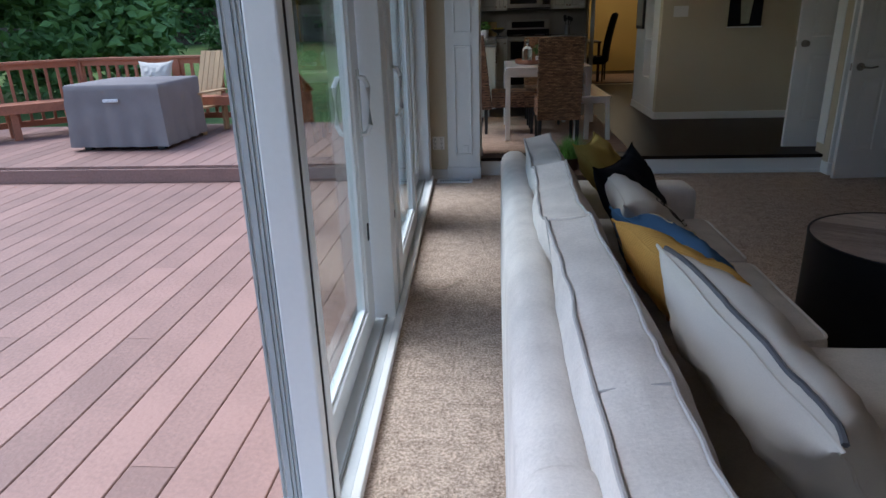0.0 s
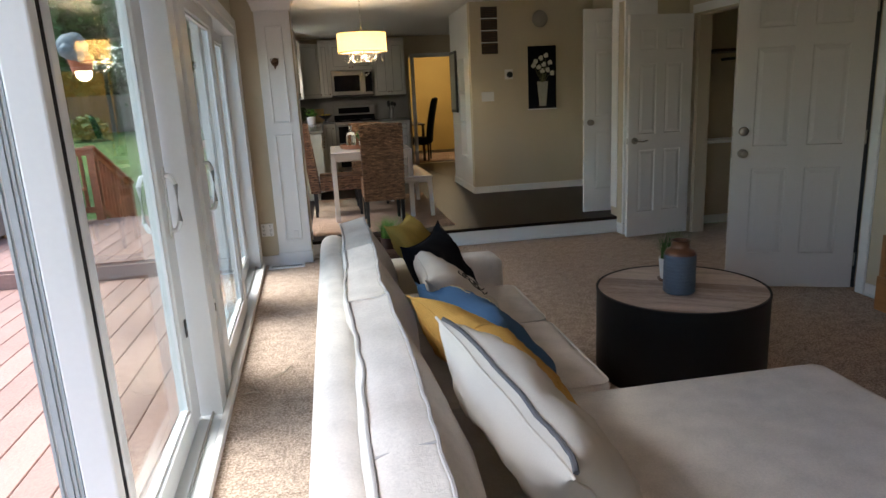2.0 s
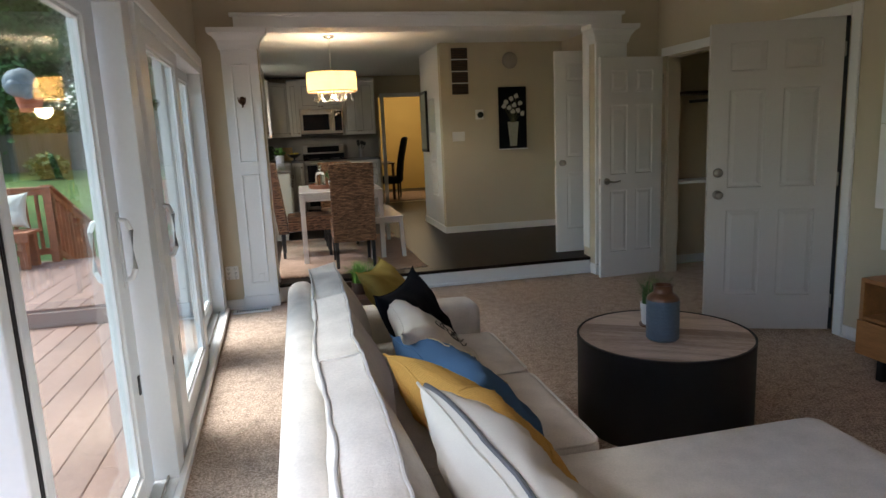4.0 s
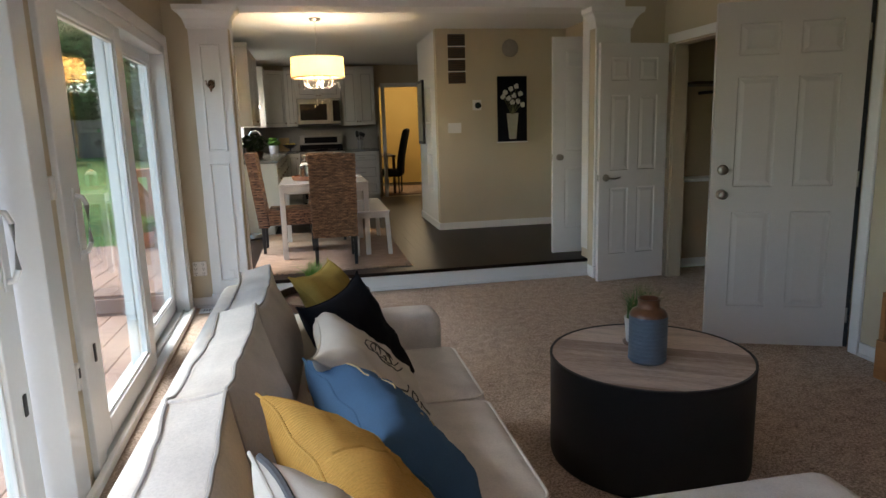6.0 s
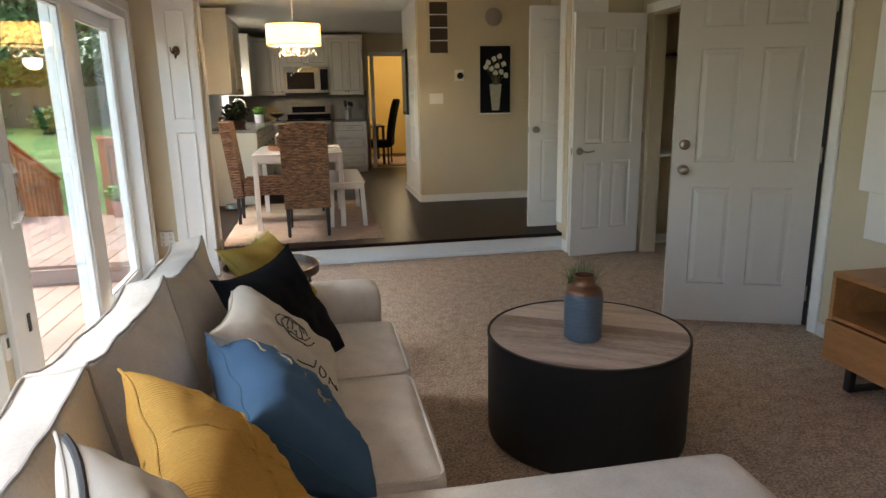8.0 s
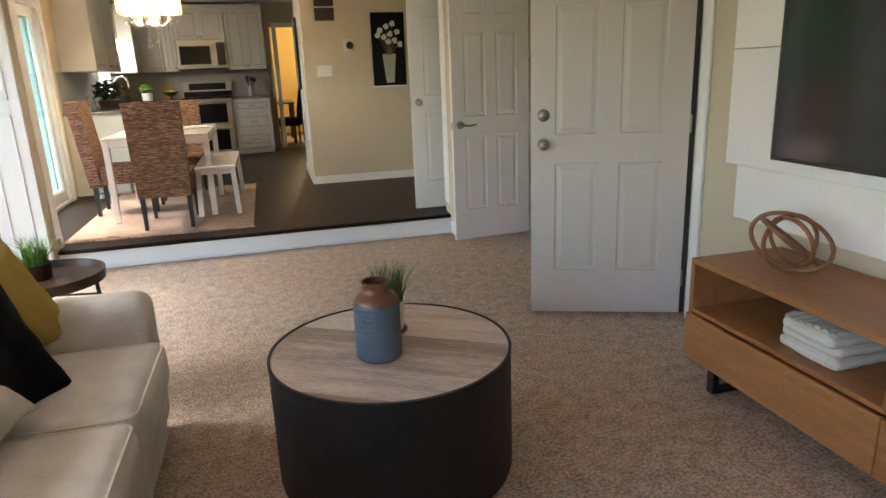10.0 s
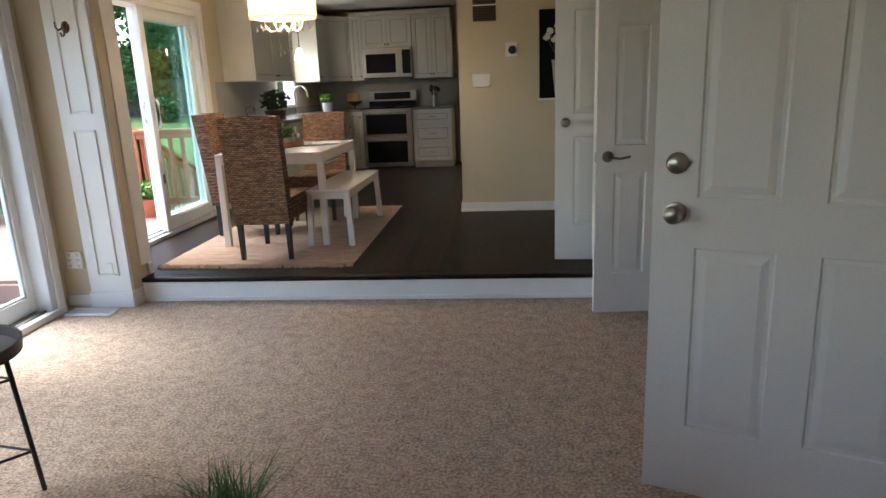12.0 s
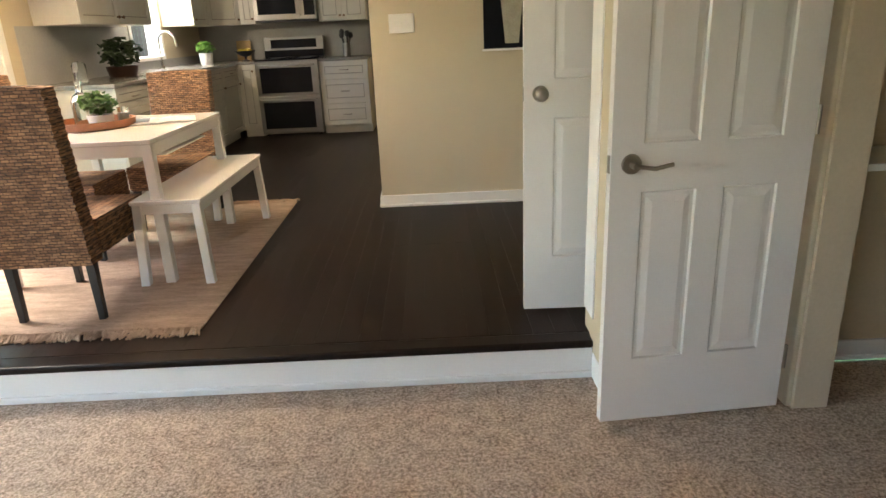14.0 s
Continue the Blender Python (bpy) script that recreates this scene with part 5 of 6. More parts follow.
# ---- wall with the picture ----
Y = 8.19
art = thing("flower_picture", pose(3.545, Y, 1.61), "dark picture of white flowers in a tall vase", "picture")
boxpart("canvas", (-0.185, 0.185, -0.03, -0.002, -0.39, 0.39), M_NAVY, art, bevel=0.003)
boxpart("ledge", (-0.195, 0.195, -0.04, -0.002, -0.405, -0.391), M_WHITE, art, bevel=0.002)
M_PETAL = mat("painted_petals", (0.62, 0.60, 0.52), 0.7, 0.2, 30, 90, 0.2)
M_VASE = mat("painted_vase", (0.38, 0.37, 0.30), 0.7, 0.2, 20, 90, 0.2)
M_STEM = mat("painted_stems", (0.13, 0.13, 0.06), 0.7, 0.3, 20, 90, 0.2)
bm = bmesh.new()
q = [bm.verts.new(v) for v in ((-0.045, -0.0315, -0.36), (0.045, -0.0315, -0.36), (0.075, -0.0315, -0.05), (-0.075, -0.0315, -0.05))]
bm.faces.new(q)
part("vase", bm, M_VASE, art)
rng = random.Random(5)
heads = [(-0.09, 0.2), (-0.02, 0.24), (0.05, 0.27), (0.10, 0.18), (0.02, 0.16), (-0.05, 0.13), (0.07, 0.09), (-0.12, 0.15), (0.13, 0.05), (0.0, 0.08)]
for x, z in heads:
    bm = bmesh.new()
    for k in range(5):
        a = 1.2566 * k + rng.random()
        g = bmesh.ops.create_circle(bm, cap_ends=True, segments=8, radius=0.018)
        bmesh.ops.transform(bm, matrix=Matrix.Translation((x + 0.016 * math.cos(a), -0.0325 - 0.0004 * k, z + 0.016 * math.sin(a))) @ Matrix.Rotation(radians(90), 4, "X"), verts=g["verts"])
    part("flower", bm, M_PETAL, art)
    bm = bmesh.new()
    tube(bm, [(x * 0.15, -0.031, -0.06), (x * 0.6, -0.031, z * 0.4), (x, -0.031, z)], 0.003, 5)
    part("stem", bm, M_STEM, art)
vent = thing("wall_vent", pose(2.865, Y, 2.21), "return air grille with four dark louvred fields", "vent")
boxpart("frame", (-0.135, 0.135, -0.008, 0.0, -0.30, 0.30), M_WALL, vent, bevel=0.002)
for k in range(4):
    z = -0.285 + 0.1445 * k
    # dark sheet behind the louvres, shade of the duct put into its colour
    boxpart("field", (-0.105, 0.105, -0.0095, -0.008, z, z + 0.132), M_DARKGAP, vent, bevel=0)
    for j in range(6):
        boxpart("louvre", (-0.105, 0.105, -0.013, -0.0096, z + 0.008 + 0.021 * j, z + 0.014 + 0.021 * j), M_BRONZE, vent, bevel=0)
    if k:
        boxpart("rail", (-0.11, 0.11, -0.014, -0.008, z - 0.0115, z - 0.001), M_WHITE, vent, bevel=0)
th = thing("thermostat", pose(3.105, Y, 1.668), "white square plate with a round black thermostat", "thermostat")
boxpart("plate", (-0.055, 0.055, -0.008, 0.0, -0.062, 0.062), M_POT, th, bevel=0.006)
bm = bmesh.new()
lathe(bm, ((0, 0.03), (0.032, 0.03), (0.037, 0.024), (0.038, 0.0)), 28)
bmesh.ops.transform(bm, matrix=Matrix.Translation((0.01, -0.008, -0.005)) @ Matrix.Rotation(radians(90), 4, "X"), verts=bm.verts)
part("dial", bm, M_SCREEN, th, smooth=True)
swt = thing("light_switch", pose(2.822, Y, 1.402), "white three-gang light switch plate", "switch")
boxpart("plate", (-0.083, 0.083, -0.006, 0.0, -0.06, 0.06), M_POT, swt, bevel=0.003)
for k in (-1, 0, 1):
    boxpart("toggle", (k * 0.046 - 0.005, k * 0.046 + 0.005, -0.016, -0.006, -0.012, 0.006), M_POT, swt, bevel=0.002)
ci = thing("door_chime", pose(3.53, Y, 2.33), "round grey chime cover high on the wall", "chime")
bm = bmesh.new()
lathe(bm, ((0, 0.03), (0.08, 0.026), (0.1, 0.012), (0.104, 0.0)), 32)
bmesh.ops.transform(bm, matrix=Matrix.Rotation(radians(90), 4, "X"), verts=bm.verts)
part("cover", bm, mat("grey_plastic", (0.30, 0.27, 0.23), 0.6, 0.1), ci, smooth=True)
# picture and niche shelves on the side wall
pic = thing("framed_picture", pose(2.613, 9.28, 1.62), "narrow dark framed picture on the white side wall", "picture")
boxpart("frame", (-0.03, 0.0, -0.2, 0.2, -0.42, 0.42), M_BLACKM, pic, bevel=0.004)
boxpart("print", (-0.033, -0.030, -0.16, 0.16, -0.38, 0.38), M_VASE, pic, bevel=0)
for z in (0.9, 1.3):
    bm = bmesh.new()
    box(bm, 2.62, 2.9, 8.62, 9.0, S + z, S + z + 0.02)
    structure("shelf_niche", bm, M_WHITE, "white niche shelf", "shelf", 0.002)
bm = bmesh.new()
box(bm, 2.9, 2.93, 8.6, 9.02, S + 0.4, S + 1.8)
box(bm, 2.735, 2.9, 8.58, 8.62, S + 0.4, S + 1.8)
box(bm, 2.735, 2.9, 9.0, 9.04, S + 0.4, S + 1.8)
box(bm, 2.735, 2.9, 8.62, 9.0, S + 0.41, S + 0.45)
box(bm, 2.735, 2.9, 8.62, 9.0, S + 1.75, S + 1.79)
structure("niche", bm, M_WHITE, "white painted shelf niche in the wall", "niche")

# ---- kitchen ----
M_CAB = mat("grey_white_cabinet", (0.60, 0.58, 0.53), 0.42, 0.05, 4, 80, 0.03)
M_CABG = mat("warm_mid_grey", (0.30, 0.28, 0.25), 0.5, 0.1)
M_STONE = mat("grey_granite", (0.20, 0.195, 0.19), 0.22, 0.5, 40, 160, 0.02)
M_STEEL = mat("brushed_steel", (0.33, 0.32, 0.305), 0.3, 0.08, 6, 120, 0.06, metal=1.0, stretch=(1, 1, 12))
M_SPLASH = mat("grey_wall_tile", (0.46, 0.46, 0.45), 0.25, 0.08, 5, 60, 0.02, rand=0.5)
M_OVENG = mat("oven_glass", (0.010, 0.010, 0.012), 0.12, 0.1, 3, 30, 0.0, spec=0.12)


def front(parent, x0, x1, z0, z1, y, kind="door", knob=None):
    """A framed door or drawer front on the plane y, facing -y."""
    g = 0.003
    x0, x1, z0, z1 = x0 + g, x1 - g, z0 + g, z1 - g
    f = min(0.06, (z1 - z0) * 0.28, (x1 - x0) * 0.28)
    bm = bmesh.new()
    for d in ((x0, x0 + f, z0, z1), (x1 - f, x1, z0, z1), (x0 + f, x1 - f, z0, z0 + f), (x0 + f, x1 - f, z1 - f, z1)):
        box(bm, d[0], d[1], y - 0.02, y, d[2], d[3])
    p = part(kind, bm, M_CAB, parent, bevel=0.002)
    # mid-grey inset shows as a darker line round the raised field
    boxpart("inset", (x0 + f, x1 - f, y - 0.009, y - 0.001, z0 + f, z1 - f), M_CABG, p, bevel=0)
    bm = bmesh.new()
    e = 0.008
    box(bm, x0 + f + e, x1 - f - e, y - 0.014, y - 0.009, z0 + f + e, z1 - f - e)
    part("raised_field", bm, M_CAB, p, bevel=0.003)
    if kind == "drawer":
        xm, zm = (x0 + x1) / 2, (z0 + z1) / 2
        bm = bmesh.new()
        tube(bm, [(xm - 0.05, y - 0.02, zm), (xm - 0.045, y - 0.042, zm), (xm + 0.045, y - 0.042, zm), (xm + 0.05, y - 0.02, zm)], 0.005, 8)
        part("handle", bm, M_NICKEL, p, smooth=True)
    elif knob:
        bm = bmesh.new()
        lathe(bm, ((0, 0.028), (0.011, 0.026), (0.014, 0.02), (0.006, 0.012), (0.006, 0.0)), 16)
        bmesh.ops.transform(bm, matrix=Matrix.Translation((knob[0], y - 0.02, knob[1])) @ Matrix.Rotation(radians(90), 4, "X"), verts=bm.verts)
        part("knob", bm, M_BRONZE, p, smooth=True)
    return p


def cabinet(name, label, x0, x1, y0, y1, z0, z1, fronts, toe=0.0, m=None):
    t = thing(name, m or pose(0, 0, 0), label, "cabinet", "kitchen cabinets")
    boxpart("body", (x0, x1, y0, y1, z0 + toe, z1), M_CAB, t, bevel=0.002)
    if toe:
        boxpart("toe_kick", (x0, x1, y0 + 0.06, y1, z0, z0 + toe), M_CAB, t, bevel=0)
    for f in fronts:
        front(t, *f[:4], y0, *f[4:])
    return t


YB0, YU0, YW = 11.86, 12.17, 12.495
T = S + 0.10
C1 = S + 0.875
cabinet("base_cabinet", "pale grey drawer cabinet beside the stove", 1.655, 2.245, YB0, YW, S, C1, [(1.655, 2.245, T, T + 0.27, "drawer"), (1.655, 2.245, T + 0.27, T + 0.56, "drawer"), (1.655, 2.245, T + 0.56, C1, "drawer")], 0.1)
cabinet("base_cabinet", "pale grey corner cabinet beside the stove", 0.66, 0.885, YB0, YW, S, C1, [(0.66, 0.885, T, C1, "door", (0.850, C1 - 0.08))], 0.1)
UZ0, UZ1 = 1.50, 2.44
cabinet("wall_cabinet", "pale grey two-door wall cabinet", 1.655, 2.245, YU0, YW, UZ0, UZ1, [(1.655, 1.950, UZ0, UZ1, "door", (1.925, UZ0 + 0.06)), (1.950, 2.245, UZ0, UZ1, "door", (1.975, UZ0 + 0.06))])
cabinet("wall_cabinet", "pale grey two-door cabinet over the microwave", 0.888, 1.652, YU0, YW, 1.975, UZ1, [(0.888, 1.270, 1.975, UZ1, "door", (1.245, 2.02)), (1.270, 1.652, 1.975, UZ1, "door", (1.295, 2.02))])
cabinet("wall_cabinet", "pale grey wall cabinet beside the microwave", 0.70, 0.885, YU0, YW, UZ0, UZ1, [(0.70, 0.885, UZ0, UZ1, "door", (0.855, UZ0 + 0.06))])
# diagonal corner cabinet
cc = thing("wall_cabinet", pose(0, 0, 0), "pale grey diagonal corner wall cabinet", "cabinet", "kitchen cabinets")
bm = bmesh.new()
foot = [(0.06, 12.49), (0.06, 11.86), (0.385, 11.86), (0.695, 12.17), (0.695, 12.49)]
lo, hi = [bm.verts.new((x, y, UZ0)) for x, y in foot], [bm.verts.new((x, y, UZ1)) for x, y in foot]
bm.faces.new(lo)
bm.faces.new(hi)
for k in range(5):
    bm.faces.new((lo[k - 1], lo[k], hi[k], hi[k - 1]))
part("body", bm, M_CAB, cc)
cd = thing("corner_door", pose(0.385, 11.86, 0, 0, 0, 45))
cd.parent = cc
front(cd, 0.0, 0.438, UZ0, UZ1, 0.0, "door", (0.40, UZ0 + 0.06))
# run along the west wall, turned to face the room


def west_cabinet(label, u0, u1, depth, z0, z1, fronts, toe=0.0, nm="wall_cabinet"):
    m = pose(WL + 0.004 + depth, 0, 0, 0, 0, 90)
    return cabinet(nm, label, u0, u1, 0.0, depth, z0, z1, fronts, toe, m)


west_cabinet("pale grey wall cabinet beside the sink window", 8.86, 10.18, 0.335, UZ0, UZ1, [(8.86, 9.52, UZ0, UZ1, "door", (9.48, UZ0 + 0.06)), (9.52, 10.18, UZ0, UZ1, "door", (9.56, UZ0 + 0.06))])
west_cabinet("pale grey wall cabinet past the sink window", 11.34, 11.855, 0.335, UZ0, UZ1, [(11.34, 11.855, UZ0, UZ1, "door", (11.38, UZ0 + 0.06))])
uu = [8.62, 9.25, 9.85, 10.45, 11.25, 11.855]
for a, b in zip(uu, uu[1:]):
    west_cabinet("pale grey base cabinet under the granite counter", a, b, 0.6, S, C1, [(a, b, T, C1 - 0.16, "door", (b - 0.04, C1 - 0.22)), (a, b, C1 - 0.16, C1, "drawer")], 0.1, "base_cabinet")
bm = bmesh.new()
box(bm, WL + 0.003, 0.69, 8.595, 12.49, C1 + 0.001, C1 + 0.034)
part("countertop", bm, M_STONE, None, "", 0.005)
tagged(bpy.data.objects["countertop"], "grey granite counter along the window wall", "countertop")
for x0, x1 in ((0.6905, 0.884), (1.656, 2.255)):
    bm = bmesh.new()
    box(bm, x0, x1, 11.83, 12.49, C1 + 0.001, C1 + 0.034)
    tagged(part("countertop", bm, M_STONE, None, "", 0.005), "grey granite counter beside the stove", "countertop")
ZC = C1 + 0.0345
# crown moulding
for d in ((0.70, 2.245, YU0 - 0.03, YU0 + 0.02, 2.44, 2.50), (WL + 0.02, 0.42, 8.84, 8.88, 2.44, 2.50)):
    bm = bmesh.new()
    box(bm, *d)
    structure("trim_crown", bm, M_CAB, "crown moulding on the cabinets", "trim", 0.01)

# stove and microwave
SX0, SX1 = 0.89, 1.65
stv = thing("stove", pose(0, 0, S), "stainless steel double-oven electric range", "stove")
boxpart("body", (SX0, SX1, 11.83, 12.45, 0.03, 0.905), M_STEEL, stv, bevel=0.004)
for x in (SX0 + 0.05, SX1 - 0.05):
    boxpart("foot", (x - 0.02, x + 0.02, 11.9, 11.94, 0.0, 0.03), M_BLACKM, stv, bevel=0)
boxpart("cooktop", (SX0 - 0.002, SX1 + 0.002, 11.80, 12.40, 0.906, 0.922), M_OVENG, stv, bevel=0.004)
boxpart("back_panel", (SX0, SX1, 12.40, 12.47, 0.906, 1.17), M_STEEL, stv, bevel=0.006)
# dark band paints the cooktop's reflection on the steel back panel
boxpart("cooktop_reflection", (SX0 + 0.002, SX1 - 0.002, 12.393, 12.3995, 0.923, 1.01), M_OVENG, stv, bevel=0)
boxpart("display", (SX0 + 0.09, SX1 - 0.09, 12.396, 12.401, 1.035, 1.14), M_OVENG, stv, bevel=0)
for z0, z1 in ((0.50, 0.89), (0.07, 0.485)):
    dr = boxpart("oven_door", (SX0 + 0.004, SX1 - 0.004, 11.80, 11.829, z0, z1), M_STEEL, stv, bevel=0.004)
    # right margin is wider, standing for a bright reflection on the glass
    boxpart("window", (SX0 + 0.055, SX1 - 0.085, 11.797, 11.801, z0 + 0.028, z1 - 0.068), M_OVENG, dr, bevel=0)
    bm = bmesh.new()
    tube(bm, [(SX0 + 0.05, 11.80, z1 - 0.04), (SX0 + 0.05, 11.765, z1 - 0.04), (SX1 - 0.05, 11.765, z1 - 0.04), (SX1 - 0.05, 11.80, z1 - 0.04)], 0.011, 8)
    part("handle", bm, M_STEEL, dr, smooth=True)
for k in range(4):
    bm = bmesh.new()
    lathe(bm, ((0, 0), (0.09, 0), (0.09, 0.001), (0, 0.001)), 24, ((1.08, 1.46, 1.08, 1.46)[k], (11.95, 11.95, 12.25, 12.25)[k], 0.922))
    part("burner", bm, M_BLACKM, stv)
mw = thing("microwave", pose(0, 0, 0), "stainless steel microwave fixed over the stove", "microwave")
boxpart("body", (SX0 + 0.003, SX1 - 0.003, 12.10, 12.49, 1.535, 1.972), M_STEEL, mw, bevel=0.004)
boxpart("door_window", (SX0 + 0.05, SX0 + 0.51, 12.096, 12.101, 1.60, 1.88), M_OVENG, mw, bevel=0)
boxpart("control_panel", (SX1 - 0.15, SX1 - 0.02, 12.096, 12.101, 1.58, 1.93), M_OVENG, mw, bevel=0)
boxpart("vent_strip", (SX0 + 0.003, SX1 - 0.003, 12.11, 12.4, 1.512, 1.5345), M_BLACKM, mw, bevel=0)
bm = bmesh.new()
tube(bm, [(SX0 + 0.56, 12.10, 1.58), (SX0 + 0.56, 12.065, 1.59), (SX0 + 0.56, 12.065, 1.91), (SX0 + 0.56, 12.10, 1.92)], 0.01, 8)
part("handle", bm, M_STEEL, mw, smooth=True)
# backsplash tiles
bm = bmesh.new()
box(bm, 0.06, 2.31, 12.494, 12.4985, C1, 1.56)
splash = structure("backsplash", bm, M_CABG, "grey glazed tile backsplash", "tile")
bm = bmesh.new()
box(bm, WL + 0.0005, WL + 0.0035, 8.62, 12.49, C1, 1.16)
box(bm, WL + 0.0005, WL + 0.0035, 8.62, 10.44, 1.16, 1.5)
splash_w = structure("backsplash_west", bm, M_SPLASH, "grey glazed tile backsplash by the window", "tile")
# counter things
potted("potted_herb", pose(0.50, 11.30, ZC), 0.075, 0.13, "bright green herb in a white cylinder pot on the counter", "leafy", M_LEAFL, 31)
M_CUT = mat("cutting_board_wood", (0.42, 0.26, 0.09), 0.5, 0.2, 5, 50, 0.1)
cut = thing("cutting_board", pose(0.62, 12.42, ZC, -10, 0, 0), "wooden cutting board leaning on the backsplash", "board")
boxpart("board", (-0.09, 0.09, -0.012, 0.012, 0.0, 0.24), M_CUT, cut, bevel=0.006)
fb = thing("fruit_bowl", pose(0.735, 12.05, ZC), "dark footed bowl with yellow fruit", "bowl")
bm = bmesh.new()
lathe(bm, ((0, 0), (0.05, 0), (0.05, 0.008), (0.014, 0.02), (0.014, 0.05), (0.06, 0.065), (0.13, 0.12), (0.125, 0.122), (0.055, 0.075), (0, 0.07)), 28)
part("bowl", bm, M_BLACKM, fb, smooth=True)
M_LEMON = mat("lemon_skin", (0.55, 0.38, 0.04), 0.45, 0.15, 15, 120, 0.2)
for k in range(5):
    a = 1.2566 * k
    bm = bmesh.new()
    lathe(bm, ((0, -0.038), (0.012, -0.033), (0.027, -0.015), (0.028, 0.012), (0.014, 0.033), (0, 0.04)), 14)
    part("lemon", bm, M_LEMON, fb, smooth=True, m=pose(0.06 * math.cos(a), 0.06 * math.sin(a), 0.118, 60, 20 * k, 40 * k))
uc = thing("utensil_crock", pose(1.96, 12.25, ZC), "steel crock with black cooking utensils", "utensils")
bm = bmesh.new()
lathe(bm, ((0, 0), (0.05, 0), (0.05, 0.16), (0.046, 0.16), (0.046, 0.01), (0, 0.01)), 24)
part("crock", bm, M_STEEL, uc, smooth=True)
for k in range(5):
    a = 1.2566 * k
    bm = bmesh.new()
    p, q = Vector((0.015 * math.cos(a), 0.015 * math.sin(a), 0.012)), Vector((0.06 * math.cos(a), 0.04 * math.sin(a), 0.25 + 0.02 * (k % 3)))
    rod(bm, p, q, 0.005, seg=8)
    g = bmesh.ops.create_uvsphere(bm, u_segments=10, v_segments=6, radius=0.032)
    bmesh.ops.transform(bm, matrix=Matrix.Translation(q) @ Matrix.Diagonal((1, 0.35, 1.2, 1)), verts=g["verts"])
    part("utensil", bm, M_BLACKM, uc, smooth=True)
fc = thing("kitchen_faucet", pose(0.17, 10.86, ZC), "chrome gooseneck faucet at the sink", "faucet")
bm = bmesh.new()
tube(bm, [(0, 0, 0), (0, 0, 0.28)] + [(0.09 - 0.09 * math.cos(radians(a)), 0, 0.28 + 0.09 * math.sin(radians(a))) for a in range(20, 200, 20)] + [(0.185, 0, 0.22)], 0.013, 10)
part("spout", bm, M_CHROME, fc, smooth=True)
bm = bmesh.new()
lathe(bm, ((0, 0), (0.026, 0), (0.024, 0.03), (0, 0.032)), 20)
part("base", bm, M_CHROME, fc, smooth=True)
M_FERN = mat("dark_fern_leaves", (0.035, 0.06, 0.022), 0.6, 0.4, 20, 60, 0.1)
bp_ = potted("potted_fern", pose(0.34, 9.55, ZC), 0.13, 0.09, "dark bushy fern in a brown bowl on the counter", "leafy", M_FERN, 41, M_DKWOOD)
cup = thing("glass_canister", pose(0.25, 9.0, ZC), "clear glass canister on the counter end", "canister")
bm = bmesh.new()
lathe(bm, ((0, 0), (0.05, 0), (0.052, 0.01), (0.052, 0.13), (0.04, 0.15), (0.04, 0.155), (0, 0.16)), 24)
part("glass", bm, M_CLEAR, cup, smooth=True)
pd = thing("window_pendant", pose(0.30, 10.84, DCEIL), "small white cone pendant lamp over the sink", "pendant lamp")
bm = bmesh.new()
rod(bm, (0, 0, 0), (0, 0, -0.62), 0.006, seg=8)
part("rod", bm, M_BRONZE, pd)
bm = bmesh.new()
lathe(bm, ((0.02, -0.62), (0.03, -0.63), (0.075, -0.77), (0.071, -0.77), (0.026, -0.635), (0.018, -0.625)), 28)
part("shade", bm, glow("lit_white_glass", (1.0, 0.93, 0.82), 2.5), pd, "lit white glass shade", smooth=True)
pl_ = new("pendant_light", bpy.data.lights.new("pendant_light", "POINT"))
pl_.data.energy, pl_.data.color, pl_.data.shadow_soft_size = 1.3, (1.0, 0.86, 0.68), 0.03
pl_.location = (0.30, 10.84, DCEIL - 0.80)
pbowl = thing("pet_bowl", pose(0.36, 8.40, S), "small steel bowls on the floor by the cabinet end", "bowl")
bm = bmesh.new()
lathe(bm, ((0, 0), (0.09, 0), (0.10, 0.01), (0.085, 0.05), (0.08, 0.05), (0.07, 0.02), (0, 0.015)), 28)
part("bowl", bm, M_STEEL, pbowl, smooth=True)

# ---- yellow room: chair and desk ----
ac = thing("high_back_chair", pose(2.57, 13.15, S, 0, 0, 75), "black upholstered chair with a tall curved back", "chair")
bm = bmesh.new()
soft_box(bm, -0.23, 0.23, -0.27, -0.17, 0.35, 1.24, r=0.045, puff=0.01, seed=51, n=10)
for v in bm.verts:
    v.co.y -= 0.12 * max(0, (v.co.z - 0.45) / 0.7) ** 1.5
part("backrest", bm, M_NAVY, ac, smooth=True)
bm = bmesh.new()
soft_box(bm, -0.24, 0.24, -0.24, 0.26, 0.33, 0.47, r=0.04, puff=0.01, seed=52, n=10)
part("seat", bm, M_NAVY, ac, smooth=True)
for x in (-0.2, 0.2):
    for y in (-0.2, 0.22):
        bm = bmesh.new()
        rod(bm, (x, y, 0), (x, y, 0.34), 0.015, 0.02, 8)
        part("leg", bm, M_BLACKM, ac)
dk = thing("desk", pose(2.35, 13.3, S), "dark wooden desk in the yellow room", "desk")
boxpart("top", (-0.4, 0.32, -0.4, 0.9, 0.72, 0.75), M_DKWOOD, dk)
for x in (-0.36, 0.28):
    for y in (-0.36, 0.86):
        boxpart("leg", (x - 0.025, x + 0.025, y - 0.025, y + 0.025, 0, 0.72), M_DKWOOD, dk)
bm = bmesh.new()
box(bm, 1.9, 4.2, 12.75, 14.6, S, S + 0.012)
tagged(part("area_rug", bm, M_RUG, None, "", 0.004), "pale woven rug in the yellow room", "rug")
bm = bmesh.new()
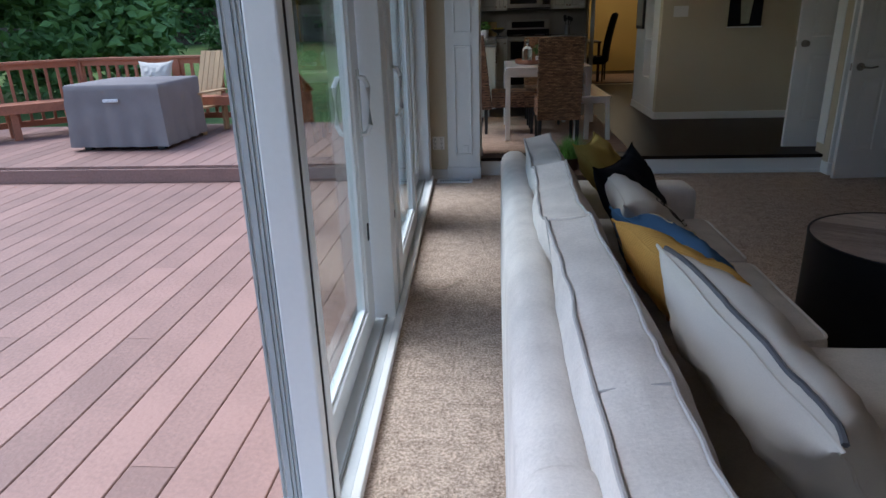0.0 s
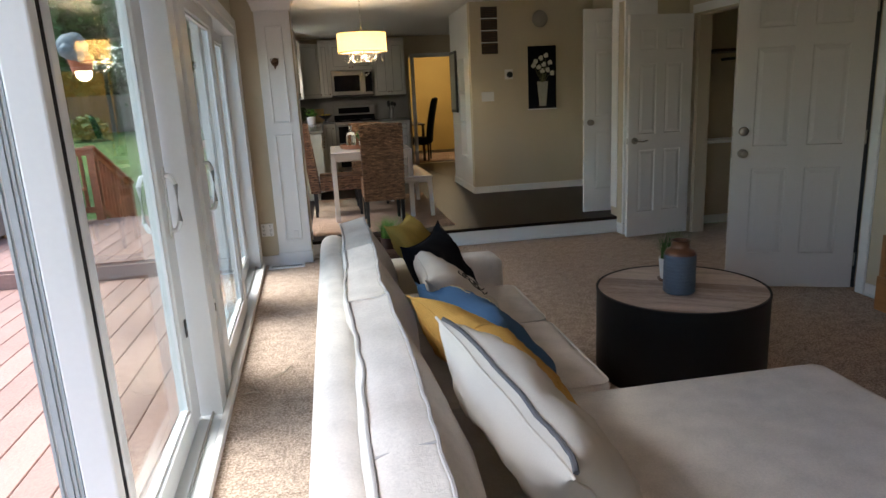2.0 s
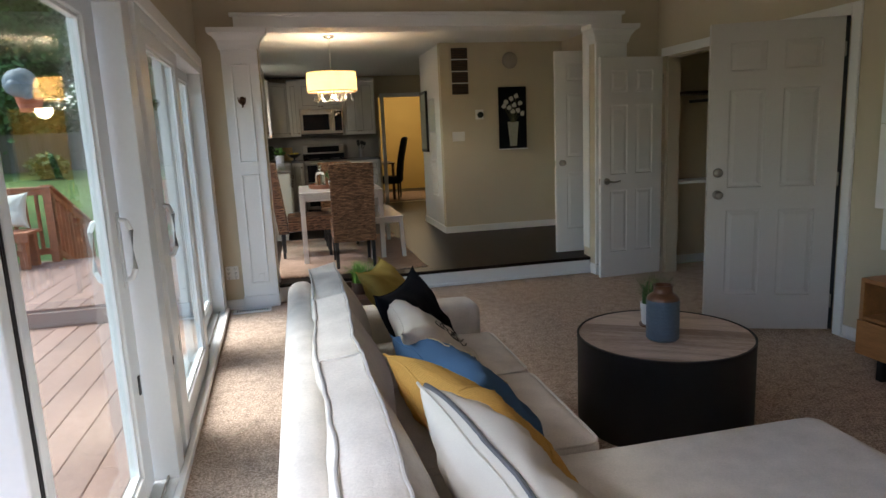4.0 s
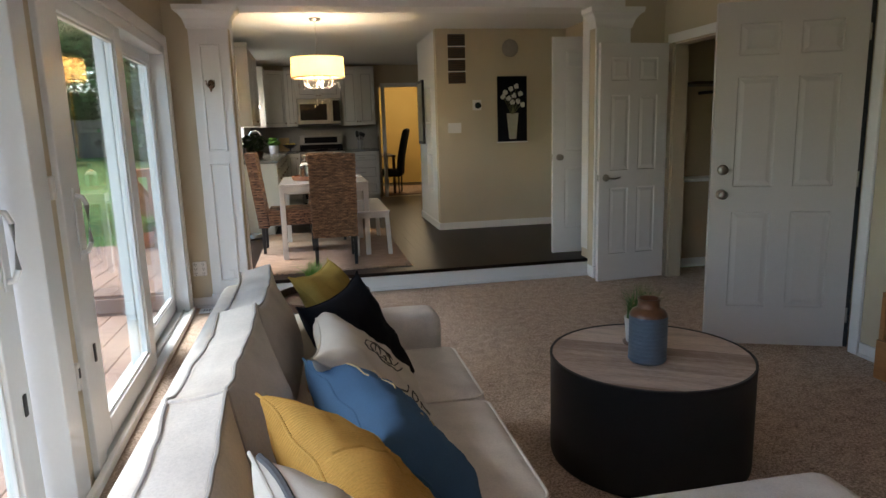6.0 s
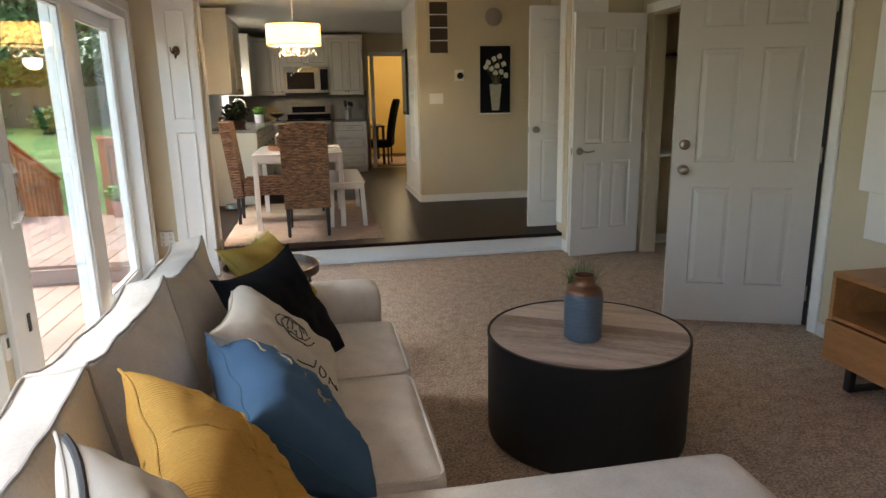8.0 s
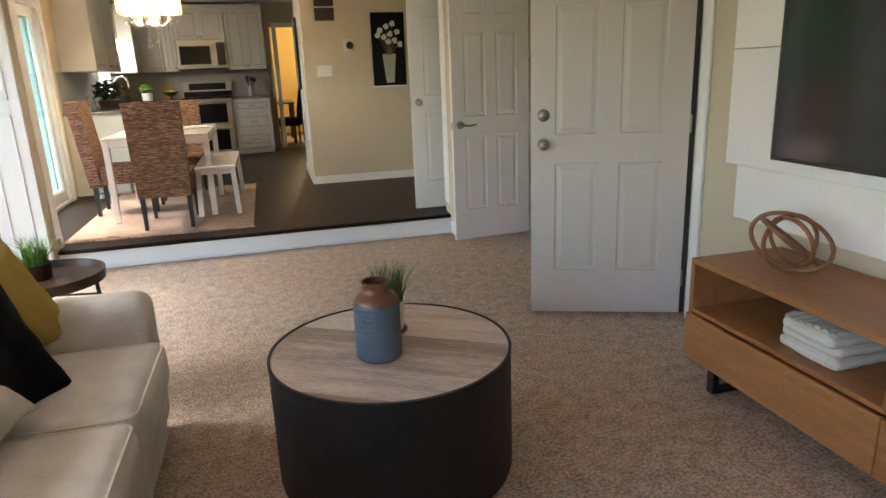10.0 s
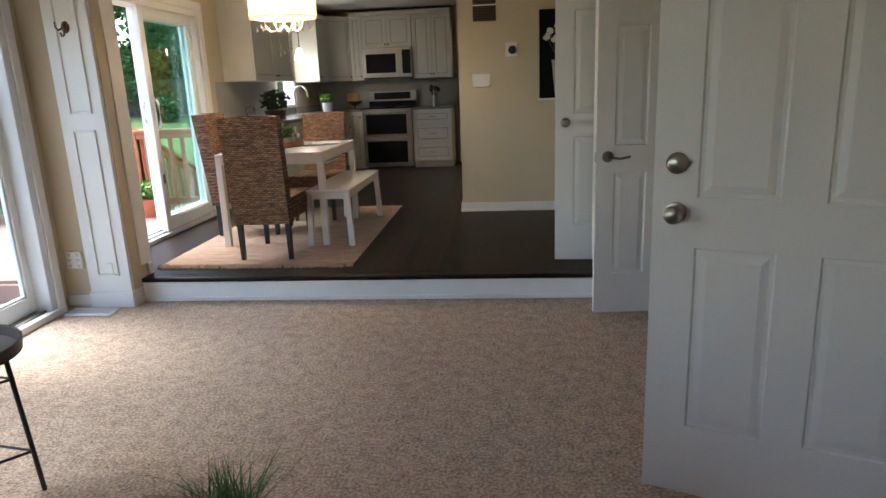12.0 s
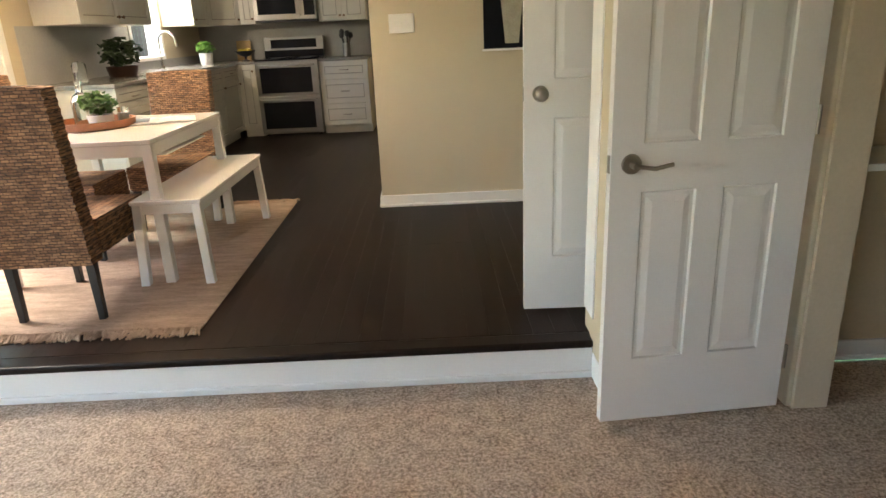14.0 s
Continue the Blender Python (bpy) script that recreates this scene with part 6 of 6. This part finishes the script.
for d in ((2.39, 2.46, S, S + 2.07), (3.3, 3.37, S, S + 2.07), (2.46, 3.3, S + 2.0, S + 2.07)):
    box(bm, d[0], d[1], 12.482, 12.5, d[2], d[3])
structure("trim_doorway", bm, M_WHITE, "white casing of the doorway to the yellow room", "trim", 0.004)
# added fill lamp, no known source, to brighten the yellow room
st_l = new("study_fill_light", bpy.data.lights.new("study_fill_light", "POINT"))
st_l.data.energy, st_l.data.color, st_l.data.shadow_soft_size = 7, (1.0, 0.80, 0.52), 0.15
st_l.location = (3.2, 14.2, DCEIL - 0.35)
# unseen bowl added to go with the fill lamp
cl = thing("ceiling_lamp", pose(3.2, 14.2, DCEIL), "unseen round lamp bowl added in the yellow room", "ceiling lamp")
bm = bmesh.new()
lathe(bm, ((0, 0), (0.16, 0), (0.16, -0.03), (0.13, -0.09), (0, -0.12)), 28)
part("bowl", bm, M_POT, cl, smooth=True)

# ---- outside: deck, rails, garden ----
M_COVER = mat("taupe_cover_cloth", (0.20, 0.18, 0.175), 0.85, 0.12, 4, 120, 0.3)
M_BARK = mat("grey_bark", (0.10, 0.085, 0.07), 0.95, 0.35, 4, 30, 0.8, dist=0.03, stretch=(4, 4, 1))
M_FENCE = mat("weathered_fence", (0.16, 0.12, 0.085), 0.9, 0.25, 3, 30, 0.3, rand=0.4)
M_CANOPY = mat("tree_leaves", (0.11, 0.20, 0.05), 0.7, 0.5, 0.6, 6, 0.0)
M_CANOPY2 = mat("dark_tree_leaves", (0.075, 0.15, 0.04), 0.7, 0.5, 0.6, 6, 0.0)


def smooth_step(a, b, x):
    t = max(0.0, min(1.0, (x - a) / (b - a)))
    return t * t * (3 - 2 * t)


def land(x, y):
    """Height of the lawn: level by the house, rising gently to the fence."""
    d = math.hypot(min(x, 0), max(y - 4, 0) if x < 0 else y - 4)
    return -0.62 + 1.15 * smooth_step(9, 34, d) + 0.08 * noise.noise(Vector((x * 0.12, y * 0.12, 0)))


ticks = [-600, -300, -150, -90] + list(range(-64, 66, 2)) + [90, 150, 300, 600]
bm = bmesh.new()
vg = [[bm.verts.new((x, y, land(x, y) if max(abs(x), abs(y)) < 80 else 0.5)) for x in ticks] for y in ticks]
for j in range(len(ticks) - 1):
    for i in range(len(ticks) - 1):
        bm.faces.new((vg[j][i], vg[j][i + 1], vg[j + 1][i + 1], vg[j + 1][i]))
structure("ground", bm, M_LAWN, "green mown lawn rising to a fence", "ground")
DX0, DYB = -6.6, 9.2
deck = thing("deck", pose(0, 0, 0), "red stained timber deck on two levels", "deck", kind="structure")
BW = 0.185
data = {}


def board(w, l, t=0.026):
    """One deck board with eased edges; alike boards share a mesh."""
    key = (round(w, 3), round(l, 3))
    if key not in data:
        bm = bmesh.new()
        box(bm, -w / 2, w / 2, 0, l, -t, 0)
        es = [e for e in bm.edges if abs((e.verts[0].co - e.verts[1].co).y) > 0.5 * l]
        bmesh.ops.bevel(bm, geom=es, offset=0.004, segments=1, affect="EDGES")
        me = bpy.data.meshes.new("board")
        bm.to_mesh(me)
        bm.free()
        me.materials.append(M_DECK)
        data[key] = me
    return data[key]


rng = random.Random(12)
n = int((-0.125 - DX0) / (BW + 0.005))
for i in range(n):
    x = -0.125 - (BW + 0.005) * (i + 0.5)
    cut = (0.9, 2.9, 1.9, 3.9)[i % 4]
    for a, l in ((-3.0, cut + 3.0 - 0.003), (cut, 6.33 - cut)):
        o = new("board", board(BW, l))
        o.location, o.parent = (x, a, -0.12), deck
    o = new("board", board(BW, DYB - 6.365))
    o.location, o.parent = (x, 6.365, 0.05), deck
for a, l in ((-3.0, 3.897), (0.9, 2.2)):
    o = new("board", board(BW, l))
    o.location, o.parent = (-0.03, a, -0.12), deck
boxpart("riser_board", (DX0, -0.125, 6.335, 6.362, -0.12, 0.022), M_DECK, deck)
# dark slabs under the boards paint the shade seen between them
boxpart("dark_underlay", (DX0, -0.118, -3.0, 6.33, -0.30, -0.15), M_DARKGAP, deck, bevel=0)
boxpart("dark_underlay", (DX0, -0.125, 6.37, DYB - 0.01, -0.30, 0.02), M_DARKGAP, deck, bevel=0)
boxpart("rim_joist", (DX0, -0.125, DYB, DYB + 0.04, -0.62, 0.02), M_DECK, deck)


def railing(a, b, z=0.05, h=0.93, zb=None, label="reddish timber deck railing with square balusters"):
    """Posts, rails and balusters from a to b; zb: the deck's height at b, for a sloped rail."""
    a, b = Vector(a), Vector(b)
    zb = z if zb is None else zb
    L = (b - a).length
    t = thing("deck_railing", pose(a.x, a.y, 0, 0, 0, math.degrees(math.atan2((b - a).y, (b - a).x))), label, "railing", "deck railings")
    zz = lambda u: z + (zb - z) * u / L
    for u in ([0, L] if L < 2.6 else [0, L / 2, L]):
        boxpart("post", (u - 0.045, u + 0.045, -0.045, 0.045, zz(u) - 0.03, zz(u) + h), M_RAIL, t, bevel=0.004)
    for off, wd, th in ((h, 0.07, 0.035), (h - 0.07, 0.02, 0.08), (0.10, 0.02, 0.08)):
        bm = bmesh.new()
        vs = box(bm, -0.05, L + 0.05, -wd, wd, 0, th)
        for v in vs:
            v.co.z += zz(v.co.x) + off
        part("rail", bm, M_RAIL, t, bevel=0.004)
    k = int(L / 0.135)
    for i in range(1, k):
        u = L * i / k
        boxpart("baluster", (u - 0.018, u + 0.018, -0.018, 0.018, zz(u) + 0.17, zz(u) + h - 0.06), M_RAIL, t, bevel=0)
    return t


railing((-5.2, 9.12), (-2.33, 9.12))
railing((-5.2, 9.12), (-6.45, 7.9))
railing((-6.45, 7.9), (-6.45, 4.6))
railing((-1.22, 9.12), (-0.2, 9.12))
railing((-2.33, 9.15), (-2.33, 10.5), 0.05, 0.93, -0.55, "reddish sloped stair railing going down to the lawn")
railing((-1.22, 9.15), (-1.22, 10.5), 0.05, 0.93, -0.55, "reddish sloped stair railing going down to the lawn")
stp = thing("deck_steps", pose(0, 0, 0), "red stained timber steps down to the lawn", "steps")
for k in range(3):
    boxpart("tread", (-2.28, -1.27, 9.25 + 0.3 * k, 9.54 + 0.3 * k, -0.14 - 0.17 * k, -0.105 - 0.17 * k), M_DECK, stp)
    boxpart("riser", (-2.28, -1.27, 9.52 + 0.3 * k, 9.54 + 0.3 * k, -0.62, -0.141 - 0.17 * k), M_DECK, stp)


def deck_bench(a, b, label):
    a, b = Vector(a), Vector(b)
    L = (b - a).length
    t = thing("deck_bench", pose(a.x, a.y, 0.05, 0, 0, math.degrees(math.atan2((b - a).y, (b - a).x))), label, "bench", "built-in deck benches")
    for k in range(3):
        boxpart("slat", (0, L, -0.46 + 0.145 * k, -0.325 + 0.145 * k, 0.42, 0.455), M_RAIL, t, bevel=0.004)
    boxpart("fascia", (0, L, -0.485, -0.462, 0.34, 0.455), M_RAIL, t, bevel=0.003)
    for u in (0.1, L / 2, L - 0.1):
        boxpart("leg", (u - 0.045, u + 0.045, -0.44, -0.35, 0, 0.42), M_RAIL, t, bevel=0.003)
        boxpart("leg", (u - 0.045, u + 0.045, -0.14, -0.05, 0, 0.42), M_RAIL, t, bevel=0.003)
    return t


deck_bench((-5.1, 9.05), (-2.42, 9.05), "reddish built-in timber bench along the railing")
deck_bench((-6.4, 7.75), (-5.25, 8.9), "reddish built-in timber bench across the corner")
# covered fire table
cov = thing("covered_table", pose(-3.68, 7.75, 0.05), "square outdoor table under a taupe fitted cover", "outdoor table")
bm = bmesh.new()
rows, per = 12, 64
rings = []
for r in range(rows + 1):
    f = r / rows
    rr = []
    for k in range(per):
        s = k / per * 4
        side, u = int(s), s - int(s)
        cx = ((-1 + 2 * u, -1), (1, -1 + 2 * u), (1 - 2 * u, 1), (-1, 1 - 2 * u))[side]
        e = 0.56 + 0.03 * (1 - f) + 0.02 * (1 - f) * math.sin(k * 1.7) + 0.012 * noise.noise(Vector((k * 0.5, r * 0.3, 1)))
        rr.append(bm.verts.new((cx[0] * e, cx[1] * (e - 0.03), 0.05 + 0.69 * f)))
    rings.append(rr)
top = [bm.verts.new((v.co.x * 0.97, v.co.y * 0.97, 0.755)) for v in rings[-1]]
rings.append(top)
for a, b in zip(rings, rings[1:]):
    for k in range(per):
        bm.faces.new((a[k], a[(k + 1) % per], b[(k + 1) % per], b[k]))
bm.faces.new(top)
part("cover", bm, M_COVER, cov, smooth=True)
bm = bmesh.new()
box(bm, -0.09, 0.09, -0.575, -0.56, 0.56, 0.595)
part("handle_strap", bm, M_PAPER, cov, "pale fabric handle", bevel=0.004)
for x in (-0.45, 0.45):
    for y in (-0.42, 0.42):
        boxpart("foot", (x - 0.04, x + 0.04, y - 0.04, y + 0.04, 0, 0.08), M_BLACKM, cov, bevel=0)
for x, y, lab in ((-3.95, 8.72, "white cushion on the deck bench behind the covered table"), (-2.72, 8.75, "pale blue cushion on the deck bench by the steps")):
    pillow("outdoor_cushion", (x - 0.25, y + 0.17, 0.97), (x + 0.25, y + 0.17, 0.97), (0, -0.25, -1), 0.45, 0.14, M_CREAM, lab, 7)
# slatted wooden chair beyond the cover
lc = thing("adirondack_chair", pose(-3.3, 8.55, 0.05, 0, 0, 165), "pale wooden deck chair with a slatted back", "chair")
M_PINE = mat("pale_pine", (0.40, 0.27, 0.14), 0.7, 0.2, 3, 40, 0.2, stretch=(4, 4, 0.6), rand=0.2)
for k in range(5):
    boxpart("back_slat", (-0.2 + 0.082 * k, -0.124 + 0.082 * k, -0.01, 0.01, 0.0, 0.78), M_PINE, lc, bevel=0.003, m=pose(0, -0.2, 0.3, 22, 0, 0))
boxpart("seat", (-0.22, 0.24, -0.2, 0.3, 0.32, 0.345), M_PINE, lc)
for x in (-0.24, 0.24):
    boxpart("leg", (x - 0.02, x + 0.02, 0.2, 0.28, 0, 0.52), M_PINE, lc)
    boxpart("leg", (x - 0.02, x + 0.02, -0.28, -0.2, 0, 0.45), M_PINE, lc)
    boxpart("armrest", (x - 0.05, x + 0.05, -0.3, 0.3, 0.52, 0.545), M_PINE, lc)
# window ornament outside the glass
M_SLATE = mat("slate_blue_resin", (0.16, 0.20, 0.25), 0.6, 0.2, 10, 50, 0.2)
M_TERRA = mat("terracotta_pot", (0.42, 0.13, 0.07), 0.8, 0.15, 8, 60, 0.2)
orn = thing("hanging_ornament", pose(-0.19, 2.80, 1.66), "slate-blue animal figure on a small terracotta pot hanging outside", "ornament")
bm = bmesh.new()
for cx, cy, cz, r in ((0, -0.03, 0.05, 0.05), (0, 0.02, 0.065, 0.045), (0, 0.07, 0.06, 0.035), (0, -0.075, 0.035, 0.025), (0.02, -0.01, 0.015, 0.022), (0.02, 0.05, 0.02, 0.022)):
    g = bmesh.ops.create_uvsphere(bm, u_segments=14, v_segments=10, radius=r)
    bmesh.ops.translate(bm, vec=(cx, cy, cz), verts=g["verts"])
part("figure", bm, M_SLATE, orn, smooth=True)
bm = bmesh.new()
lathe(bm, ((0, -0.07), (0.035, -0.07), (0.05, 0.0), (0.045, 0.0), (0.03, -0.06), (0, -0.06)), 20, (0, 0.06, 0.02))
part("pot", bm, M_TERRA, orn, smooth=True)
bm = bmesh.new()
rod(bm, (0, 0.02, 0.1), (0, 0.02, 0.72), 0.0012, seg=5)
part("cord", bm, M_BLACKM, orn)
# assumed overhang, out of view; its depth is set by the daylight let in
bm = bmesh.new()
box(bm, -0.42, -0.12, -3.0, 12.65, 2.38, 2.46)
structure("eave", bm, M_WHITE, "assumed white boarded roof overhang along the deck, unseen", "eave")
# assumed lamp, added for a white bowl shape in the glass
fl = thing("flood_light", pose(-0.28, 2.25, 2.38), "assumed white twin lamp under the eave", "lamp")
for k, s in enumerate((-1, 1)):
    bm = bmesh.new()
    lathe(bm, ((0, 0.0), (0.02, 0.0), (0.05, -0.05), (0.055, -0.09), (0.05, -0.092), (0, -0.07)), 20)
    part("lamp_head", bm, M_POT, fl, smooth=True, m=pose(0, 0.08 * s, -0.03, 25 * s, 30, 0))
bm = bmesh.new()
lathe(bm, ((0, 0), (0.05, 0), (0.05, -0.03), (0, -0.035)), 20)
part("base", bm, M_POT, fl, smooth=True)
# flower pot by the steps
potted("potted_flowers", pose(-1.02, 8.92, 0.05), 0.13, 0.2, "terracotta pot of leafy flowers at the head of the steps", "leafy", M_LEAFL, 61, M_TERRA)

# fence
fence = thing("garden_fence", pose(0, 0, 0), "long weathered timber fence at the lawn's end", "fence")
pick = bmesh.new()
box(pick, -0.07, 0.07, -0.012, 0.012, 0, 1.75)
me_f = bpy.data.meshes.new("picket")
pick.to_mesh(me_f)
pick.free()
me_f.materials.append(M_FENCE)
line = [(-34, 6), (-30, 22), (-16, 33), (2, 35)]
cnt = 0
rest = bmesh.new()
for (xa, ya), (xb, yb) in zip(line, line[1:]):
    L = math.hypot(xb - xa, yb - ya)
    for k in range(int(L / 0.15)):
        f = k * 0.15 / L
        x, y = xa + (xb - xa) * f, ya + (yb - ya) * f
        ang = math.atan2(yb - ya, xb - xa)
        z = land(x, y) - 0.03
        if -30 < x < -8 and cnt < 300 and k % 1 == 0:
            o = new("picket", me_f)
            o.matrix_basis, o.parent = pose(x, y, z + 0.03 * noise.noise(Vector((k, 0, 0))), 0, 0, math.degrees(ang)), fence
            cnt += 1
        else:
            box(rest, -0.07, 0.07, -0.012, 0.012, 0, 1.75, m=pose(x, y, z, 0, 0, math.degrees(ang)))
tagged(part("far_pickets", rest, M_FENCE, fence), kind="stuff")


# ---- trees ----
def tree_mesh(seed, h, r, leaves, size):
    """Trunk with limbs, and a crown of many small leaf clumps with gaps."""
    rg = random.Random(seed)
    tb = bmesh.new()
    tube(tb, [(0.05 * rg.uniform(-1, 1) * k, 0.05 * rg.uniform(-1, 1) * k, h * 0.75 * k / 6) for k in range(7)], 0.16, 8)
    for v in tb.verts:
        f = 1 - 0.75 * v.co.z / (h * 0.75)
        v.co.x, v.co.y = v.co.x * f, v.co.y * f
    ends = []
    for k in range(11):
        a, z = rg.uniform(0, 6.28), h * rg.uniform(0.2, 0.7)
        L = r * rg.uniform(0.5, 0.95)
        e = (L * math.cos(a), L * math.sin(a), z + h * rg.uniform(0.08, 0.25))
        tube(tb, [(0, 0, z), (e[0] * 0.5, e[1] * 0.5, z + (e[2] - z) * 0.6), e], 0.035, 5)
        ends.append(Vector(e))
    cb_ = bmesh.new()
    ends += [Vector((rg.uniform(-0.5, 0.5) * r, rg.uniform(-0.5, 0.5) * r, h * rg.uniform(0.6, 0.98))) for _ in range(10)]
    ends += [Vector((r * 0.75 * math.cos(a), r * 0.75 * math.sin(a), h * rg.uniform(0.08, 0.35))) for a in [rg.uniform(0, 6.28) for _ in range(7)]]
    for k in range(leaves):
        c = rg.choice(ends)
        p = c + Vector((rg.gauss(0, 0.3) * r * 0.55, rg.gauss(0, 0.3) * r * 0.55, rg.gauss(0, 0.25) * r * 0.5))
        if p.z < 0.2:
            continue
        q = Euler((rg.uniform(-1.2, 1.2), rg.uniform(-1.2, 1.2), rg.uniform(0, 6.28))).to_matrix()
        s = size * rg.uniform(0.6, 1.3)
        cb_.faces.new([cb_.verts.new(p + q @ Vector(o) * s) for o in ((0, -0.6, 0), (0.35, 0, 0.12), (0, 0.6, -0.05), (-0.35, 0, 0.12))])
    return tb, cb_


protos = []
for k, (h, r, mt) in enumerate(((11.0, 3.6, M_CANOPY), (13.5, 4.2, M_CANOPY2), (9.0, 3.2, M_CANOPY))):
    tb, cb_ = tree_mesh(100 + k, h, r, 24000, 0.27)
    t = thing("tree", pose(0, 0, 0), "tall leafy green tree behind the fence", "tree", "trees behind the fence")
    part("trunk", tb, M_BARK, t, smooth=True)
    tagged(part("crown", cb_, mt, t), kind="")
    protos.append(t)
spots = []
for (xa, ya), (xb, yb) in zip(line, line[1:]):
    L = math.hypot(xb - xa, yb - ya)
    nx_, ny_ = -(yb - ya) / L, (xb - xa) / L
    for k in range(int(L / 3.2)):
        f = (k + 0.5) * 3.2 / L
        for off in (2.8, 8.0):
            spots.append((xa + (xb - xa) * f + nx_ * (off + rng.uniform(-1, 1)), ya + (yb - ya) * f + ny_ * (off + rng.uniform(-1, 1))))
for i, (x, y) in enumerate(spots):
    m = pose(x, y, land(x, y) - 0.1, 0, 0, rng.uniform(0, 360))
    if i < 3:
        protos[i].matrix_basis = m
    else:
        copy_thing(protos[i % 3], m)
# one nearer tree and a row of shrubs before the fence
near = copy_thing(protos[2], pose(-9.5, 17.5, land(-9.5, 17.5) - 0.1, 0, 0, 40))
near["label"] = "leafy green tree standing on the lawn"
near2 = copy_thing(protos[0], pose(-13.0, 15.0, land(-13.0, 15.0) - 0.1, 0, 0, 140))
near2["label"] = "grey-trunked leafy tree standing on the lawn"
for i in range(9):
    x, y = (-24 + 3.0 * i + rng.uniform(-0.6, 0.6), 25.0 + 0.9 * i + rng.uniform(-0.5, 0.5))
    t = thing("shrub", pose(x, y, land(x, y) - 0.05), "low dark green shrub before the fence", "shrub", "shrubs along the fence")
    leaf_clump("leaves", t, M_CANOPY2, 500, 0.8, 1.1, 0.22, 200 + i)

# ---- floorboards of the dining room, last ----
FB = 0.09
base_me = {}
for i in range(int(3.6 / FB)):
    x = 0.58 + FB * i
    for k, (a, b) in enumerate(((6.075, 7.3), (7.3, 8.9), (8.9, 10.4), (10.4, 11.95))):
        if i % 2:
            a, b = a + (0.5 if k else 0), b + (0.5 if k < 3 else 0)
        if x > 2.56 and b > 8.17:
            b = 8.17
        if b - a < 0.2:
            continue
        key = round(b - a, 3)
        if key not in base_me:
            bm = bmesh.new()
            box(bm, 0.0004, FB - 0.0004, 0, b - a - 0.001, -0.0015, 0.0005 * (key * 100 % 2))
            me = bpy.data.meshes.new("floorboard")
            bm.to_mesh(me)
            bm.free()
            me.materials.append(M_FLOOR)
            base_me[key] = me
        o = new("floorboard", base_me[key])
        o.location, o.parent = (x, a, S), floor_dining
